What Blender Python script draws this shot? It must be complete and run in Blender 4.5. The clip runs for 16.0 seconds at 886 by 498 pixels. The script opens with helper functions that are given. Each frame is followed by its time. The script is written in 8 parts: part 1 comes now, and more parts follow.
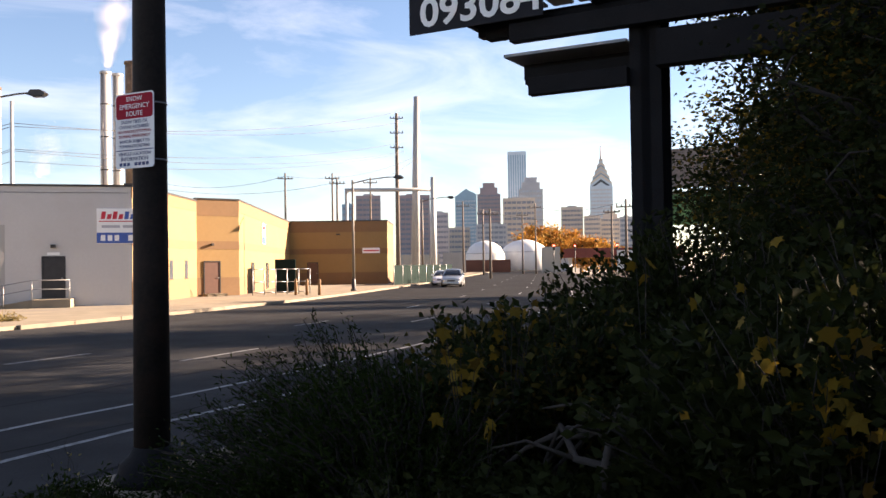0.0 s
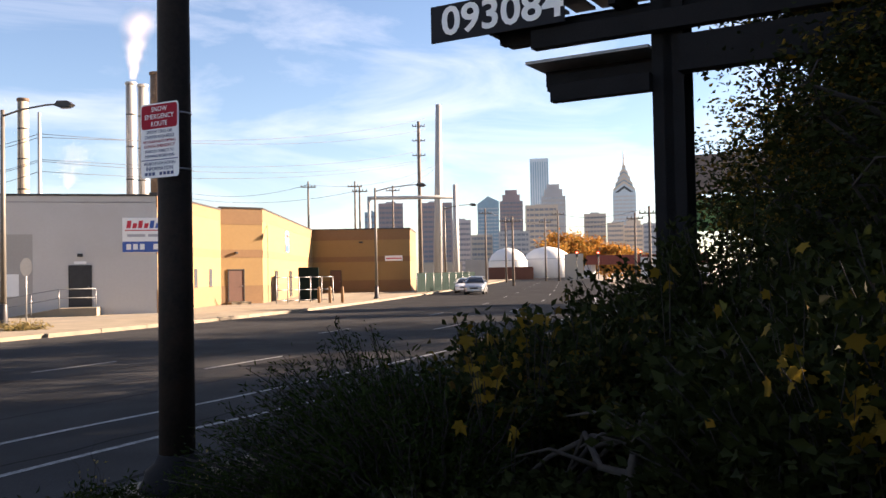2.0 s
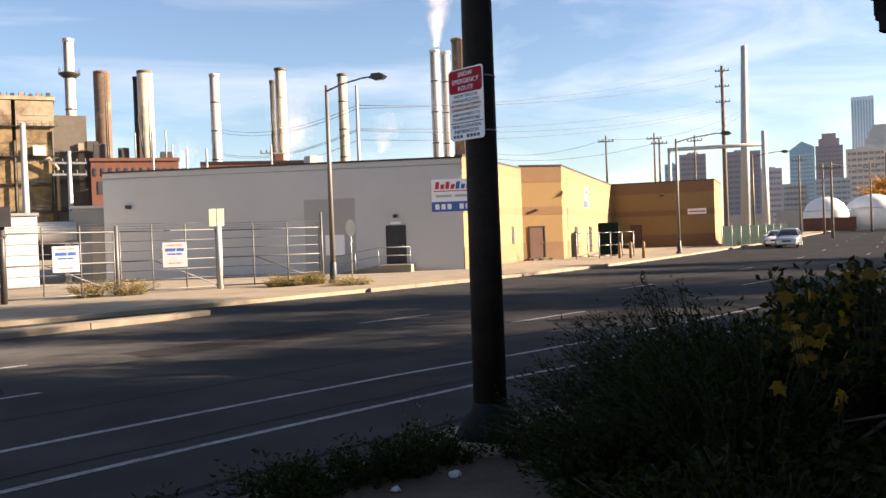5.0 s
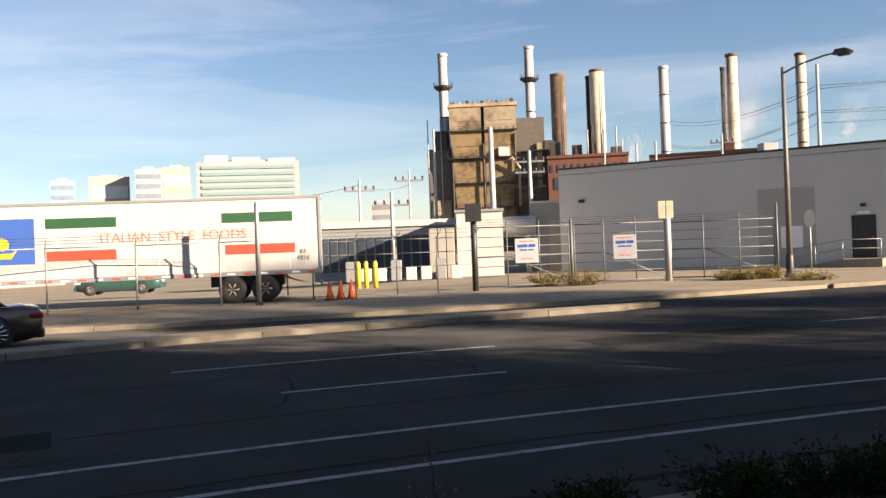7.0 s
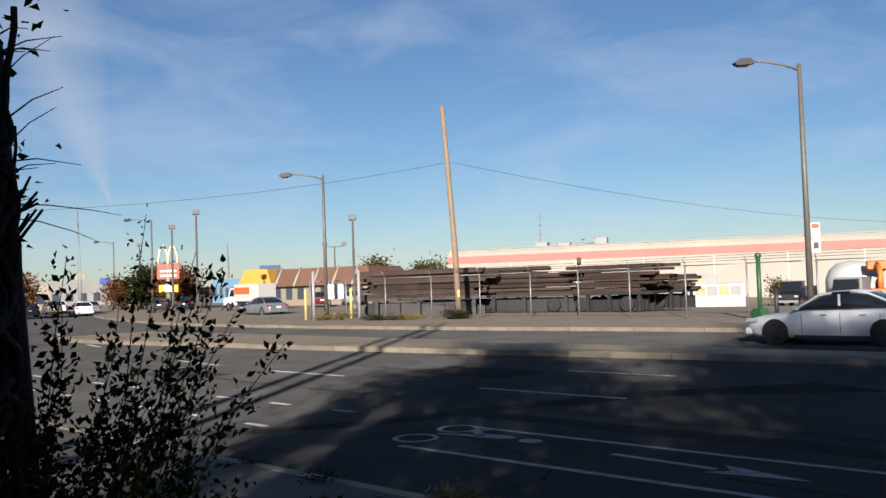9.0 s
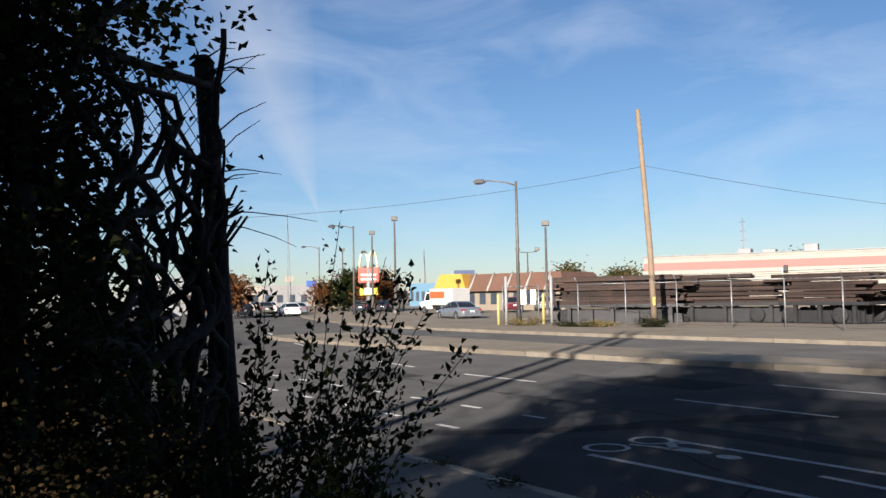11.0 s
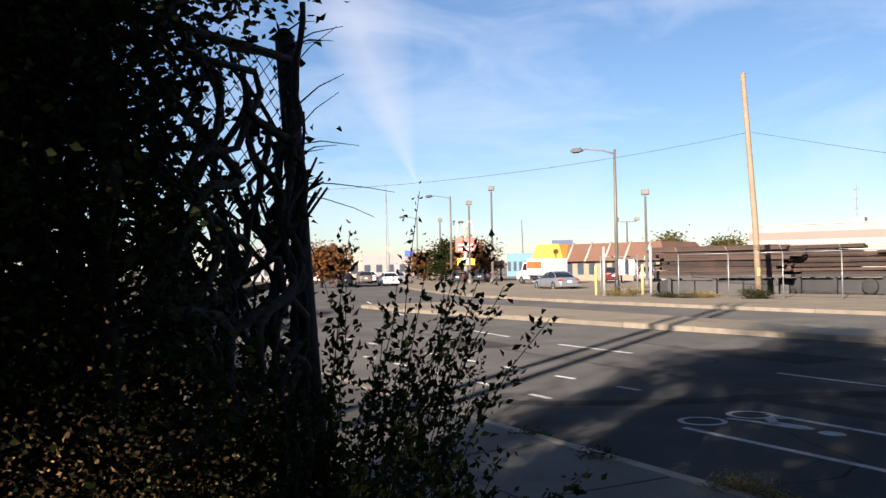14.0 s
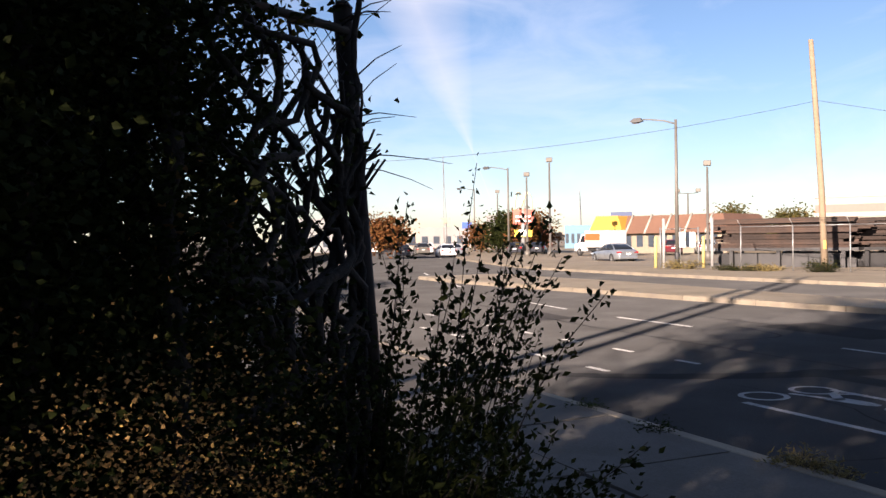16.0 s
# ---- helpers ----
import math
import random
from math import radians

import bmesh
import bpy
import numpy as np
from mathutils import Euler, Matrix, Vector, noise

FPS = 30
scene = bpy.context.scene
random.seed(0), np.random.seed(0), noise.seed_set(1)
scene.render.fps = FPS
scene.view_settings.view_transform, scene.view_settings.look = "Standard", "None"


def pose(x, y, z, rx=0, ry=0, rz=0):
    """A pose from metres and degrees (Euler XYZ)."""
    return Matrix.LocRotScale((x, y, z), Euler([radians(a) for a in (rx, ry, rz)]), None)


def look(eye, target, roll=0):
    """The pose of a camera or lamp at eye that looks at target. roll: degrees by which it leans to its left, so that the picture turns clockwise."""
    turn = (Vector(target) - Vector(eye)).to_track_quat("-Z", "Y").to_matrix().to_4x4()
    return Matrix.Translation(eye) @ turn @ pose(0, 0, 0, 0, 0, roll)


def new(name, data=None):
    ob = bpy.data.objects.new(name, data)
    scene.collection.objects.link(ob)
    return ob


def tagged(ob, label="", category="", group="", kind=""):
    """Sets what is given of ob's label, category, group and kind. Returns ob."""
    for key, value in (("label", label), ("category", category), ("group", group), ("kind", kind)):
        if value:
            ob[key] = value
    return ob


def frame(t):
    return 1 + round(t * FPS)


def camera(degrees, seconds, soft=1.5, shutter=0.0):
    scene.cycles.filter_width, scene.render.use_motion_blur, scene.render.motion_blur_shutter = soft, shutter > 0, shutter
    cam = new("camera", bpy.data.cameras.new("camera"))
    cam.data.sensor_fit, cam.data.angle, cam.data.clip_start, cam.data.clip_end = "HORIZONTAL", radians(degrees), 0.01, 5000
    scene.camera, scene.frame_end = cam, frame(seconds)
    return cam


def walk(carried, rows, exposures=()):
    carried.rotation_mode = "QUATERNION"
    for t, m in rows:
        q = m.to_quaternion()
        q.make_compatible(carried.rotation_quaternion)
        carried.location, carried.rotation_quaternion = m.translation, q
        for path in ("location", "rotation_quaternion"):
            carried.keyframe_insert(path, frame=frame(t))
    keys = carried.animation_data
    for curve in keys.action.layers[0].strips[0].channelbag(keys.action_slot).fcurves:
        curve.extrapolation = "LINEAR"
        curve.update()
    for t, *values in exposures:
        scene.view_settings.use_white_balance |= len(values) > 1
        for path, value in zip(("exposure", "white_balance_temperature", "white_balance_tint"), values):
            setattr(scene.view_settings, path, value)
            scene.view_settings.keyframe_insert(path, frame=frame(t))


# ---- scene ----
# ---------------------------------------------------------------- camera and walk
cam = camera(53.43, 16.0, soft=1.5)
EYE = 2.0            # eye height over the carriageway


def heading(t, az, el, roll, ex=0.0, ey=0.0, ez=0.0):
    a, e = radians(az), radians(el)
    eye = Vector((ex, ey, EYE + ez))
    return t, look(eye, eye + Vector((math.cos(a) * math.cos(e), math.sin(a) * math.cos(e), math.sin(e))), roll)


ROWS = [
    (0.0, 37.38, 1.02, -0.81, 0.000, 0.000),
    (0.5, 37.94, 1.00, -0.72, 0.000, 0.000),
    (1.0, 38.44, 1.12, -0.76, 0.000, 0.000),
    (1.5, 38.67, 1.36, -0.92, 0.000, 0.000),
    (2.0, 38.84, 1.53, -1.02, 0.000, 0.000),
    (2.5, 39.25, 1.60, -1.34, 0.000, 0.000),
    (2.8, 43.05, 1.56, -1.53, 0.000, 0.000),
    (3.0, 45.95, 1.53, -1.61, 0.000, 0.000),
    (3.3, 49.75, 1.38, -1.57, 0.000, 0.000),
    (3.5, 51.27, 1.18, -1.60, -0.020, 0.012),
    (3.7, 52.22, 0.76, -1.60, -0.022, 0.015),
    (5.8, 61.55, -1.01, -2.23, -0.050, 0.035),
    (6.0, 62.72, -0.96, -2.23, -0.055, 0.038),
    (6.2, 65.90, -0.85, -2.38, -0.060, 0.040),
    (6.5, 73.01, -0.77, -2.59, -0.066, 0.045),
    (6.7, 77.10, -0.60, -2.50, -0.066, 0.040),
    (6.8, 79.60, -0.50, -2.42, -0.066, 0.035),
    (7.0, 86.77, -0.24, -2.23, -0.060, 0.020),
    (7.1, 92.10, -0.03, -2.30, -0.055, 0.010),
    (7.2, 97.95, 0.18, -2.45, -0.050, 0.000),
    (7.3, 103.40, 0.30, -2.42, -0.040, -0.010),
    (7.5, 112.75, 0.63, -2.56, -0.030, -0.030),
    (8.0, 133.54, 1.13, -2.06, -0.010, -0.060),
    (8.2, 138.80, 1.25, -1.95, 0.000, -0.072),
    (8.3, 141.80, 1.32, -1.93, 0.000, -0.078),
    (8.5, 147.52, 1.43, -1.89, 0.000, -0.090),
    (9.0, 157.81, 2.26, -1.97, 0.000, -0.120),
    (9.5, 164.25, 2.62, -1.65, 0.000, -0.120),
    (10.0, 167.17, 3.11, -1.71, 0.000, -0.120),
    (10.2, 169.27, 3.11, -1.61, 0.000, -0.120),
    (12.3, 171.24, 2.81, -0.81, 0.000, 0.000),
    (12.5, 171.97, 2.71, -0.81, 0.000, 0.000),
    (13.0, 174.40, 2.41, -0.65, 0.000, 0.000),
    (13.5, 175.88, 1.79, -0.93, 0.000, 0.000),
    (14.0, 176.73, 1.13, -0.99, 0.000, 0.000),
    (14.5, 178.03, 0.65, -0.97, 0.000, 0.000),
    (15.0, 178.90, 0.11, -1.08, 0.000, 0.000),
    (15.5, 179.83, -0.42, -1.01, 0.000, 0.000),
    (16.0, 180.48, -0.65, -0.84, 0.000, 0.000),
]
walk(cam, [heading(*r) for r in ROWS],
     exposures=[(0.0, 2.35, 7500, 24), (3.5, 2.25, 7400, 22), (6.0, 2.0, 7300, 18), (7.0, 1.65, 7100, 17), (7.5, 1.3, 6800, 17), (8.2, 0.9, 6400, 15), (9.0, 0.75, 5900, 13),
                (10.2, 0.85, 5800, 13), (12.3, 1.1, 5850, 14), (14.5, 1.45, 6400, 19), (16.0, 1.55, 6600, 23)])

# ---------------------------------------------------------------- world and sun
SUN_AZ, SUN_EL = -30.0, 18.0
world = bpy.data.worlds.new("sky")
scene.world = world
world.use_nodes = True
wn, wl = world.node_tree.nodes, world.node_tree.links
wn.clear()
sky = wn.new("ShaderNodeTexSky")
sky.sky_type = "NISHITA"
sky.sun_disc = False
sky.sun_elevation = radians(SUN_EL)
sky.sun_rotation = radians(90.0 - SUN_AZ)
sky.air_density, sky.dust_density, sky.ozone_density = 1.0, 0.1, 3.6
tc = wn.new("ShaderNodeTexCoord")
mp = wn.new("ShaderNodeMapping")
mp.inputs["Rotation"].default_value = (0, 0, radians(35))
mp.inputs["Scale"].default_value = (1.2, 3.2, 9.0)
nz = wn.new("ShaderNodeTexNoise")
nz.inputs["Scale"].default_value = 1.6
nz.inputs["Detail"].default_value = 7.0
nz.inputs["Roughness"].default_value = 0.58
nz.inputs["Distortion"].default_value = 0.6
rp = wn.new("ShaderNodeValToRGB")
rp.color_ramp.elements[0].position, rp.color_ramp.elements[0].color = 0.44, (0, 0, 0, 1)
rp.color_ramp.elements[1].position, rp.color_ramp.elements[1].color = 0.80, (0.34, 0.34, 0.34, 1)
mixc = wn.new("ShaderNodeMix")
mixc.data_type = "RGBA"
mixc.inputs[7].default_value = (8.3, 8.7, 9.1, 1)
bg = wn.new("ShaderNodeBackground")
bg.inputs["Strength"].default_value = 0.049
wo = wn.new("ShaderNodeOutputWorld")
wl.new(tc.outputs["Generated"], mp.inputs["Vector"])
wl.new(mp.outputs["Vector"], nz.inputs["Vector"])
wl.new(nz.outputs["Fac"], rp.inputs["Fac"])
wl.new(rp.outputs["Color"], mixc.inputs[0])
wl.new(sky.outputs["Color"], mixc.inputs[6])
# one spreading vapour trail in the western sky
ta = Vector((math.cos(radians(178.6)) * math.cos(radians(6)), math.sin(radians(178.6)) * math.cos(radians(6)), math.sin(radians(6))))
tb = Vector((math.cos(radians(183.6)) * math.cos(radians(19)), math.sin(radians(183.6)) * math.cos(radians(19)), math.sin(radians(19))))


def vec_dot(v):
    q = wn.new("ShaderNodeVectorMath")
    q.operation = "DOT_PRODUCT"
    wl.new(tc.outputs["Generated"], q.inputs[0])
    q.inputs[1].default_value = v
    return q.outputs["Value"]


def calc(op, a, b):
    q = wn.new("ShaderNodeMath")
    q.operation = op
    for k, v in enumerate((a, b)):
        if isinstance(v, (int, float)):
            q.inputs[k].default_value = v
        else:
            wl.new(v, q.inputs[k])
    return q.outputs[0]


off_line = calc("ABSOLUTE", vec_dot(ta.cross(tb).normalized()), 0.0)
half_w = calc("MAXIMUM", calc("MULTIPLY", calc("SUBTRACT", vec_dot((0, 0, 1)), 0.095), 0.34), 0.0005)
band = calc("SUBTRACT", 1.0, calc("MINIMUM", calc("DIVIDE", off_line, half_w), 1.0))
front = calc("GREATER_THAN", vec_dot(ta), 0.8)
soft_n = wn.new("ShaderNodeTexNoise")
soft_n.inputs["Scale"].default_value, soft_n.inputs["Detail"].default_value = 9.0, 6.0
wl.new(tc.outputs["Generated"], soft_n.inputs["Vector"])
trail = calc("MULTIPLY", calc("MULTIPLY", calc("POWER", band, 0.8), front), calc("MULTIPLY", soft_n.outputs["Fac"], 0.6))
mixt = wn.new("ShaderNodeMix")
mixt.data_type = "RGBA"
mixt.inputs[7].default_value = (8.0, 7.9, 7.8, 1)
wl.new(trail, mixt.inputs[0])
wl.new(mixc.outputs[2], mixt.inputs[6])
wl.new(mixt.outputs[2], bg.inputs["Color"])
wl.new(bg.outputs["Background"], wo.inputs["Surface"])

sun = new("sun", bpy.data.lights.new("sun", "SUN"))
sun.data.energy = 6.0
sun.data.angle = radians(0.55)
sun.data.color = (1.0, 0.86, 0.68)
sa, se = radians(SUN_AZ), radians(SUN_EL)
sun.matrix_world = look((0, 0, 60), Vector((0, 0, 60)) - Vector((math.cos(sa) * math.cos(se), math.sin(sa) * math.cos(se), math.sin(se))))
# ---------------------------------------------------------------- materials
MATS = {}


def surf(name, col, rough=0.8, metal=0.0, var=0.25, scale=3.0, fine=40.0, bump=0.2, dist=0.01, dirt=None, dirt_amt=0.5,
         dirt_scale=0.6, rand=0.0, spec=0.5, coords="Object", grit=0.0):
    """A surface with grain at two scales, optional stains, and per-object variation."""
    if name in MATS:
        return MATS[name]
    m = bpy.data.materials.new(name)
    m.use_nodes = True
    n, l = m.node_tree.nodes, m.node_tree.links
    b = n["Principled BSDF"]
    b.inputs["Roughness"].default_value = rough
    b.inputs["Metallic"].default_value = metal
    b.inputs["Specular IOR Level"].default_value = spec
    b.inputs["Diffuse Roughness"].default_value = grit
    tcn = n.new("ShaderNodeTexCoord")
    n1 = n.new("ShaderNodeTexNoise")
    n1.inputs["Scale"].default_value, n1.inputs["Detail"].default_value = scale, 5.0
    n2 = n.new("ShaderNodeTexNoise")
    n2.inputs["Scale"].default_value, n2.inputs["Detail"].default_value = fine, 4.0
    for k in (n1, n2):
        l.new(tcn.outputs[coords], k.inputs["Vector"])
    add = n.new("ShaderNodeMath")
    add.operation = "ADD"
    l.new(n1.outputs["Fac"], add.inputs[0])
    l.new(n2.outputs["Fac"], add.inputs[1])
    mr = n.new("ShaderNodeMapRange")
    mr.inputs["From Min"].default_value, mr.inputs["From Max"].default_value = 0.6, 1.4
    mr.inputs["To Min"].default_value, mr.inputs["To Max"].default_value = 1.0 - var, 1.0 + var
    l.new(add.outputs[0], mr.inputs["Value"])
    last = mr.outputs["Result"]
    if rand:
        oi = n.new("ShaderNodeObjectInfo")
        r2 = n.new("ShaderNodeMapRange")
        r2.inputs["To Min"].default_value, r2.inputs["To Max"].default_value = 1.0 - rand, 1.0 + rand
        l.new(oi.outputs["Random"], r2.inputs["Value"])
        mu = n.new("ShaderNodeMath")
        mu.operation = "MULTIPLY"
        l.new(last, mu.inputs[0])
        l.new(r2.outputs["Result"], mu.inputs[1])
        last = mu.outputs[0]
    vm = n.new("ShaderNodeVectorMath")
    vm.operation = "SCALE"
    vm.inputs[0].default_value = col
    l.new(last, vm.inputs["Scale"])
    colour = vm.outputs["Vector"]
    if dirt:
        n3 = n.new("ShaderNodeTexNoise")
        n3.inputs["Scale"].default_value, n3.inputs["Detail"].default_value, n3.inputs["Roughness"].default_value = dirt_scale, 8.0, 0.65
        l.new(tcn.outputs[coords], n3.inputs["Vector"])
        cr = n.new("ShaderNodeMapRange")
        cr.inputs["From Min"].default_value, cr.inputs["From Max"].default_value = 0.48, 0.68
        cr.inputs["To Max"].default_value = dirt_amt
        l.new(n3.outputs["Fac"], cr.inputs["Value"])
        mx = n.new("ShaderNodeMix")
        mx.data_type = "RGBA"
        mx.inputs[7].default_value = (*dirt, 1)
        l.new(cr.outputs["Result"], mx.inputs[0])
        l.new(colour, mx.inputs[6])
        colour = mx.outputs[2]
    l.new(colour, b.inputs["Base Color"])
    if bump:
        bp = n.new("ShaderNodeBump")
        bp.inputs["Strength"].default_value, bp.inputs["Distance"].default_value = bump, dist
        l.new(n2.outputs["Fac"], bp.inputs["Height"])
        l.new(bp.outputs["Normal"], b.inputs["Normal"])
    MATS[name] = m
    return m


def leaf_mat(name, a, b2, c=None):
    """Leaves: each one its own shade between two or three colours, a little light passing through."""
    if name in MATS:
        return MATS[name]
    m = bpy.data.materials.new(name)
    m.use_nodes = True
    n, l = m.node_tree.nodes, m.node_tree.links
    b = n["Principled BSDF"]
    b.inputs["Roughness"].default_value = 0.65
    b.inputs["Specular IOR Level"].default_value = 0.06
    g = n.new("ShaderNodeNewGeometry")
    r = n.new("ShaderNodeValToRGB")
    r.color_ramp.elements[0].color = (*a, 1)
    r.color_ramp.elements[1].color = (*b2, 1)
    if c:
        r.color_ramp.elements[1].position = 0.75
        r.color_ramp.elements.new(1.0).color = (*c, 1)
    l.new(g.outputs["Random Per Island"], r.inputs["Fac"])
    l.new(r.outputs["Color"], b.inputs["Base Color"])
    t = n.new("ShaderNodeBsdfTranslucent")
    l.new(r.outputs["Color"], t.inputs["Color"])
    mx = n.new("ShaderNodeMixShader")
    mx.inputs[0].default_value = 0.3
    l.new(b.outputs[0], mx.inputs[1])
    l.new(t.outputs[0], mx.inputs[2])
    l.new(mx.outputs[0], n["Material Output"].inputs["Surface"])
    MATS[name] = m
    return m


def glow(name, col, strength):
    m = bpy.data.materials.new(name)
    m.use_nodes = True
    b = m.node_tree.nodes["Principled BSDF"]
    b.inputs["Base Color"].default_value = (*col, 1)
    b.inputs["Emission Color"].default_value = (*col, 1)
    b.inputs["Emission Strength"].default_value = strength
    MATS[name] = m
    return m


ASPHALT = surf("asphalt", (0.050, 0.0498, 0.0497), 0.95, spec=0.02, grit=1.0, var=0.35, scale=0.6, fine=45, bump=0.8, dist=0.008, dirt=(0.035, 0.0349, 0.0347), dirt_amt=0.8, dirt_scale=0.22)
PAINT = surf("road_paint", (0.28, 0.28, 0.276), 0.8, spec=0.1, grit=0.8, var=0.3, scale=4, fine=30, dirt=(0.10, 0.10, 0.10), dirt_amt=0.8, dirt_scale=5)
CONC = surf("concrete", (0.24, 0.205, 0.152), 0.9, var=0.18, scale=1.2, fine=50, bump=0.35, dist=0.006, dirt=(0.17, 0.14, 0.10), dirt_amt=0.8, dirt_scale=0.45, rand=0.06, spec=0.12)
# old concrete of the near slabs, with part of their shade in the colour
OLDCONC = surf("old_concrete_shade_toned", (0.085, 0.08, 0.073), 0.92, var=0.25, scale=1.5, fine=45, bump=0.5, dist=0.008, dirt=(0.07, 0.065, 0.058), dirt_amt=0.8, dirt_scale=1.1, rand=0.12, spec=0.12)
KERBM = surf("kerb_concrete", (0.20, 0.172, 0.132), 0.9, var=0.22, scale=2, fine=40, bump=0.4, dist=0.008, dirt=(0.15, 0.13, 0.11), dirt_amt=0.8, dirt_scale=1.2, rand=0.15, spec=0.12)
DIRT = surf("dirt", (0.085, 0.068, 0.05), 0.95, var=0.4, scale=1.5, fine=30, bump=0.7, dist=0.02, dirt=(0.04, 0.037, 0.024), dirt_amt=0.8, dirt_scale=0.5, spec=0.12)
LOT = surf("lot_gravel", (0.20, 0.165, 0.115), 0.95, var=0.3, scale=0.5, fine=25, bump=0.5, dist=0.015, dirt=(0.13, 0.115, 0.09), dirt_amt=0.7, dirt_scale=0.12)
LAND = surf("far_ground", (0.17, 0.15, 0.115), 0.95, var=0.35, scale=0.02, fine=0.3, bump=0, dirt=(0.07, 0.08, 0.05), dirt_amt=0.6, dirt_scale=0.01)
WHITEW = surf("white_wall_paint", (0.50, 0.49, 0.47), 0.8, var=0.05, scale=0.3, fine=8, bump=0.12, dist=0.004, dirt=(0.44, 0.42, 0.39), dirt_amt=0.55, dirt_scale=0.25)
GREYPATCH = surf("grey_patch_paint", (0.36, 0.345, 0.32), 0.8, var=0.05, scale=0.5, fine=8, bump=0.1)
TAN = surf("tan_block", (0.24, 0.15, 0.058), 0.85, var=0.07, scale=0.4, fine=5, bump=0.2, dist=0.004, dirt=(0.28, 0.18, 0.07), dirt_amt=0.4, dirt_scale=0.3)
TANDK = surf("brown_block", (0.185, 0.105, 0.048), 0.85, var=0.1, scale=0.6, fine=5, bump=0.2, dist=0.004)
DKMETAL = surf("dark_metal", (0.035, 0.035, 0.037), 0.5, 0.4, var=0.3, fine=30, bump=0.1)
BLACKM = surf("black_steel", (0.009, 0.009, 0.010), 0.8, 0.0, spec=0.15, var=0.4, scale=3, fine=40, bump=0.25, dist=0.003)
POLEM = surf("painted_pole_brown", (0.016, 0.012, 0.010), 0.75, 0.0, spec=0.2, var=0.5, scale=2.5, fine=30, bump=0.3, dist=0.004, dirt=(0.034, 0.018, 0.012), dirt_amt=0.6, dirt_scale=2.5)
GALV = surf("galvanised", (0.27, 0.275, 0.275), 0.5, 0.6, var=0.2, scale=2, fine=20, bump=0.1)
LAMPM = surf("lamp_pole_paint", (0.13, 0.12, 0.105), 0.6, 0.3, var=0.25, scale=1.5, fine=20, bump=0.1)
WOOD = surf("weathered_wood", (0.22, 0.165, 0.11), 0.9, var=0.3, scale=1.2, fine=14, bump=0.5, dist=0.01)
WOODDK = surf("dark_pole_wood", (0.11, 0.09, 0.075), 0.9, var=0.3, scale=1.2, fine=14, bump=0.4)
GREYPOLE = surf("pale_steel_pole", (0.32, 0.32, 0.315), 0.6, 0.2, var=0.1, scale=0.3, fine=6, bump=0.05)
BRICKM = surf("red_brick", (0.125, 0.05, 0.032), 0.9, var=0.2, scale=0.3, fine=4, bump=0.3, dist=0.03)
RUSTY = surf("rust_streaked_steel", (0.36, 0.27, 0.17), 0.8, 0.1, var=0.25, scale=0.15, fine=2, bump=0.1, dirt=(0.11, 0.055, 0.03), dirt_amt=0.9, dirt_scale=0.16)
STACKW = surf("stack_concrete", (0.47, 0.41, 0.32), 0.85, var=0.15, scale=0.12, fine=1.5, bump=0.1, dirt=(0.22, 0.15, 0.09), dirt_amt=0.7, dirt_scale=0.12)
STACKS = surf("stack_silver", (0.47, 0.46, 0.44), 0.45, 0.3, var=0.12, scale=0.2, fine=2, bump=0.05, dirt=(0.34, 0.22, 0.13), dirt_amt=0.4, dirt_scale=0.2)
STACKB = surf("stack_rust_brown", (0.085, 0.055, 0.037), 0.85, var=0.3, scale=0.2, fine=2, bump=0.1, dirt=(0.24, 0.18, 0.12), dirt_amt=0.6, dirt_scale=0.25)
STEELR = surf("rusty_beams", (0.038, 0.025, 0.020), 0.85, 0.2, var=0.5, scale=0.7, fine=12, bump=0.3, dirt=(0.078, 0.04, 0.024), dirt_amt=0.5, dirt_scale=1.0, rand=0.5)
TRAILW = surf("trailer_white", (0.43, 0.425, 0.41), 0.45, 0.0, var=0.04, scale=0.5, fine=10, bump=0.03, dirt=(0.48, 0.465, 0.43), dirt_amt=0.6, dirt_scale=0.9)
BLUEP = surf("blue_panel", (0.035, 0.095, 0.34), 0.5, var=0.08, bump=0.02)
YELP = surf("yellow_paint", (0.62, 0.45, 0.03), 0.5, var=0.08, bump=0.02)
REDP = surf("red_paint", (0.62, 0.06, 0.035), 0.5, var=0.1, bump=0.02)
GREENP = surf("green_paint", (0.018, 0.075, 0.03), 0.5, var=0.1, bump=0.02)
WHITEP = surf("sign_white", (0.80, 0.80, 0.78), 0.5, var=0.05, bump=0.02)
FADEDRED = surf("faded_red_letters", (0.66, 0.20, 0.14), 0.6, var=0.3, fine=25, bump=0.02)
TYRE = surf("tyre_rubber", (0.02, 0.02, 0.021), 0.85, var=0.2, fine=40, bump=0.3, dist=0.003)
CHROME = surf("chrome", (0.75, 0.75, 0.76), 0.12, 1.0, var=0.05, bump=0)
GLASSD = surf("dark_glass", (0.012, 0.014, 0.017), 0.06, 0.0, var=0.1, bump=0, spec=0.8)
GREYP = surf("grey_metal_sheet", (0.23, 0.235, 0.235), 0.6, 0.2, var=0.15, scale=0.5, fine=10, bump=0.1)
DARKPANEL = surf("dark_window_panel", (0.035, 0.045, 0.06), 0.3, var=0.4, scale=0.4, fine=3, bump=0)
CREAM = surf("cream_wall", (0.31, 0.29, 0.25), 0.8, var=0.05, scale=0.1, fine=2, bump=0.1, dirt=(0.40, 0.36, 0.28), dirt_amt=0.4, dirt_scale=0.1)
PINKP = surf("pink_stripe", (0.46, 0.15, 0.13), 0.8, var=0.08, scale=0.2, fine=3, bump=0.05)
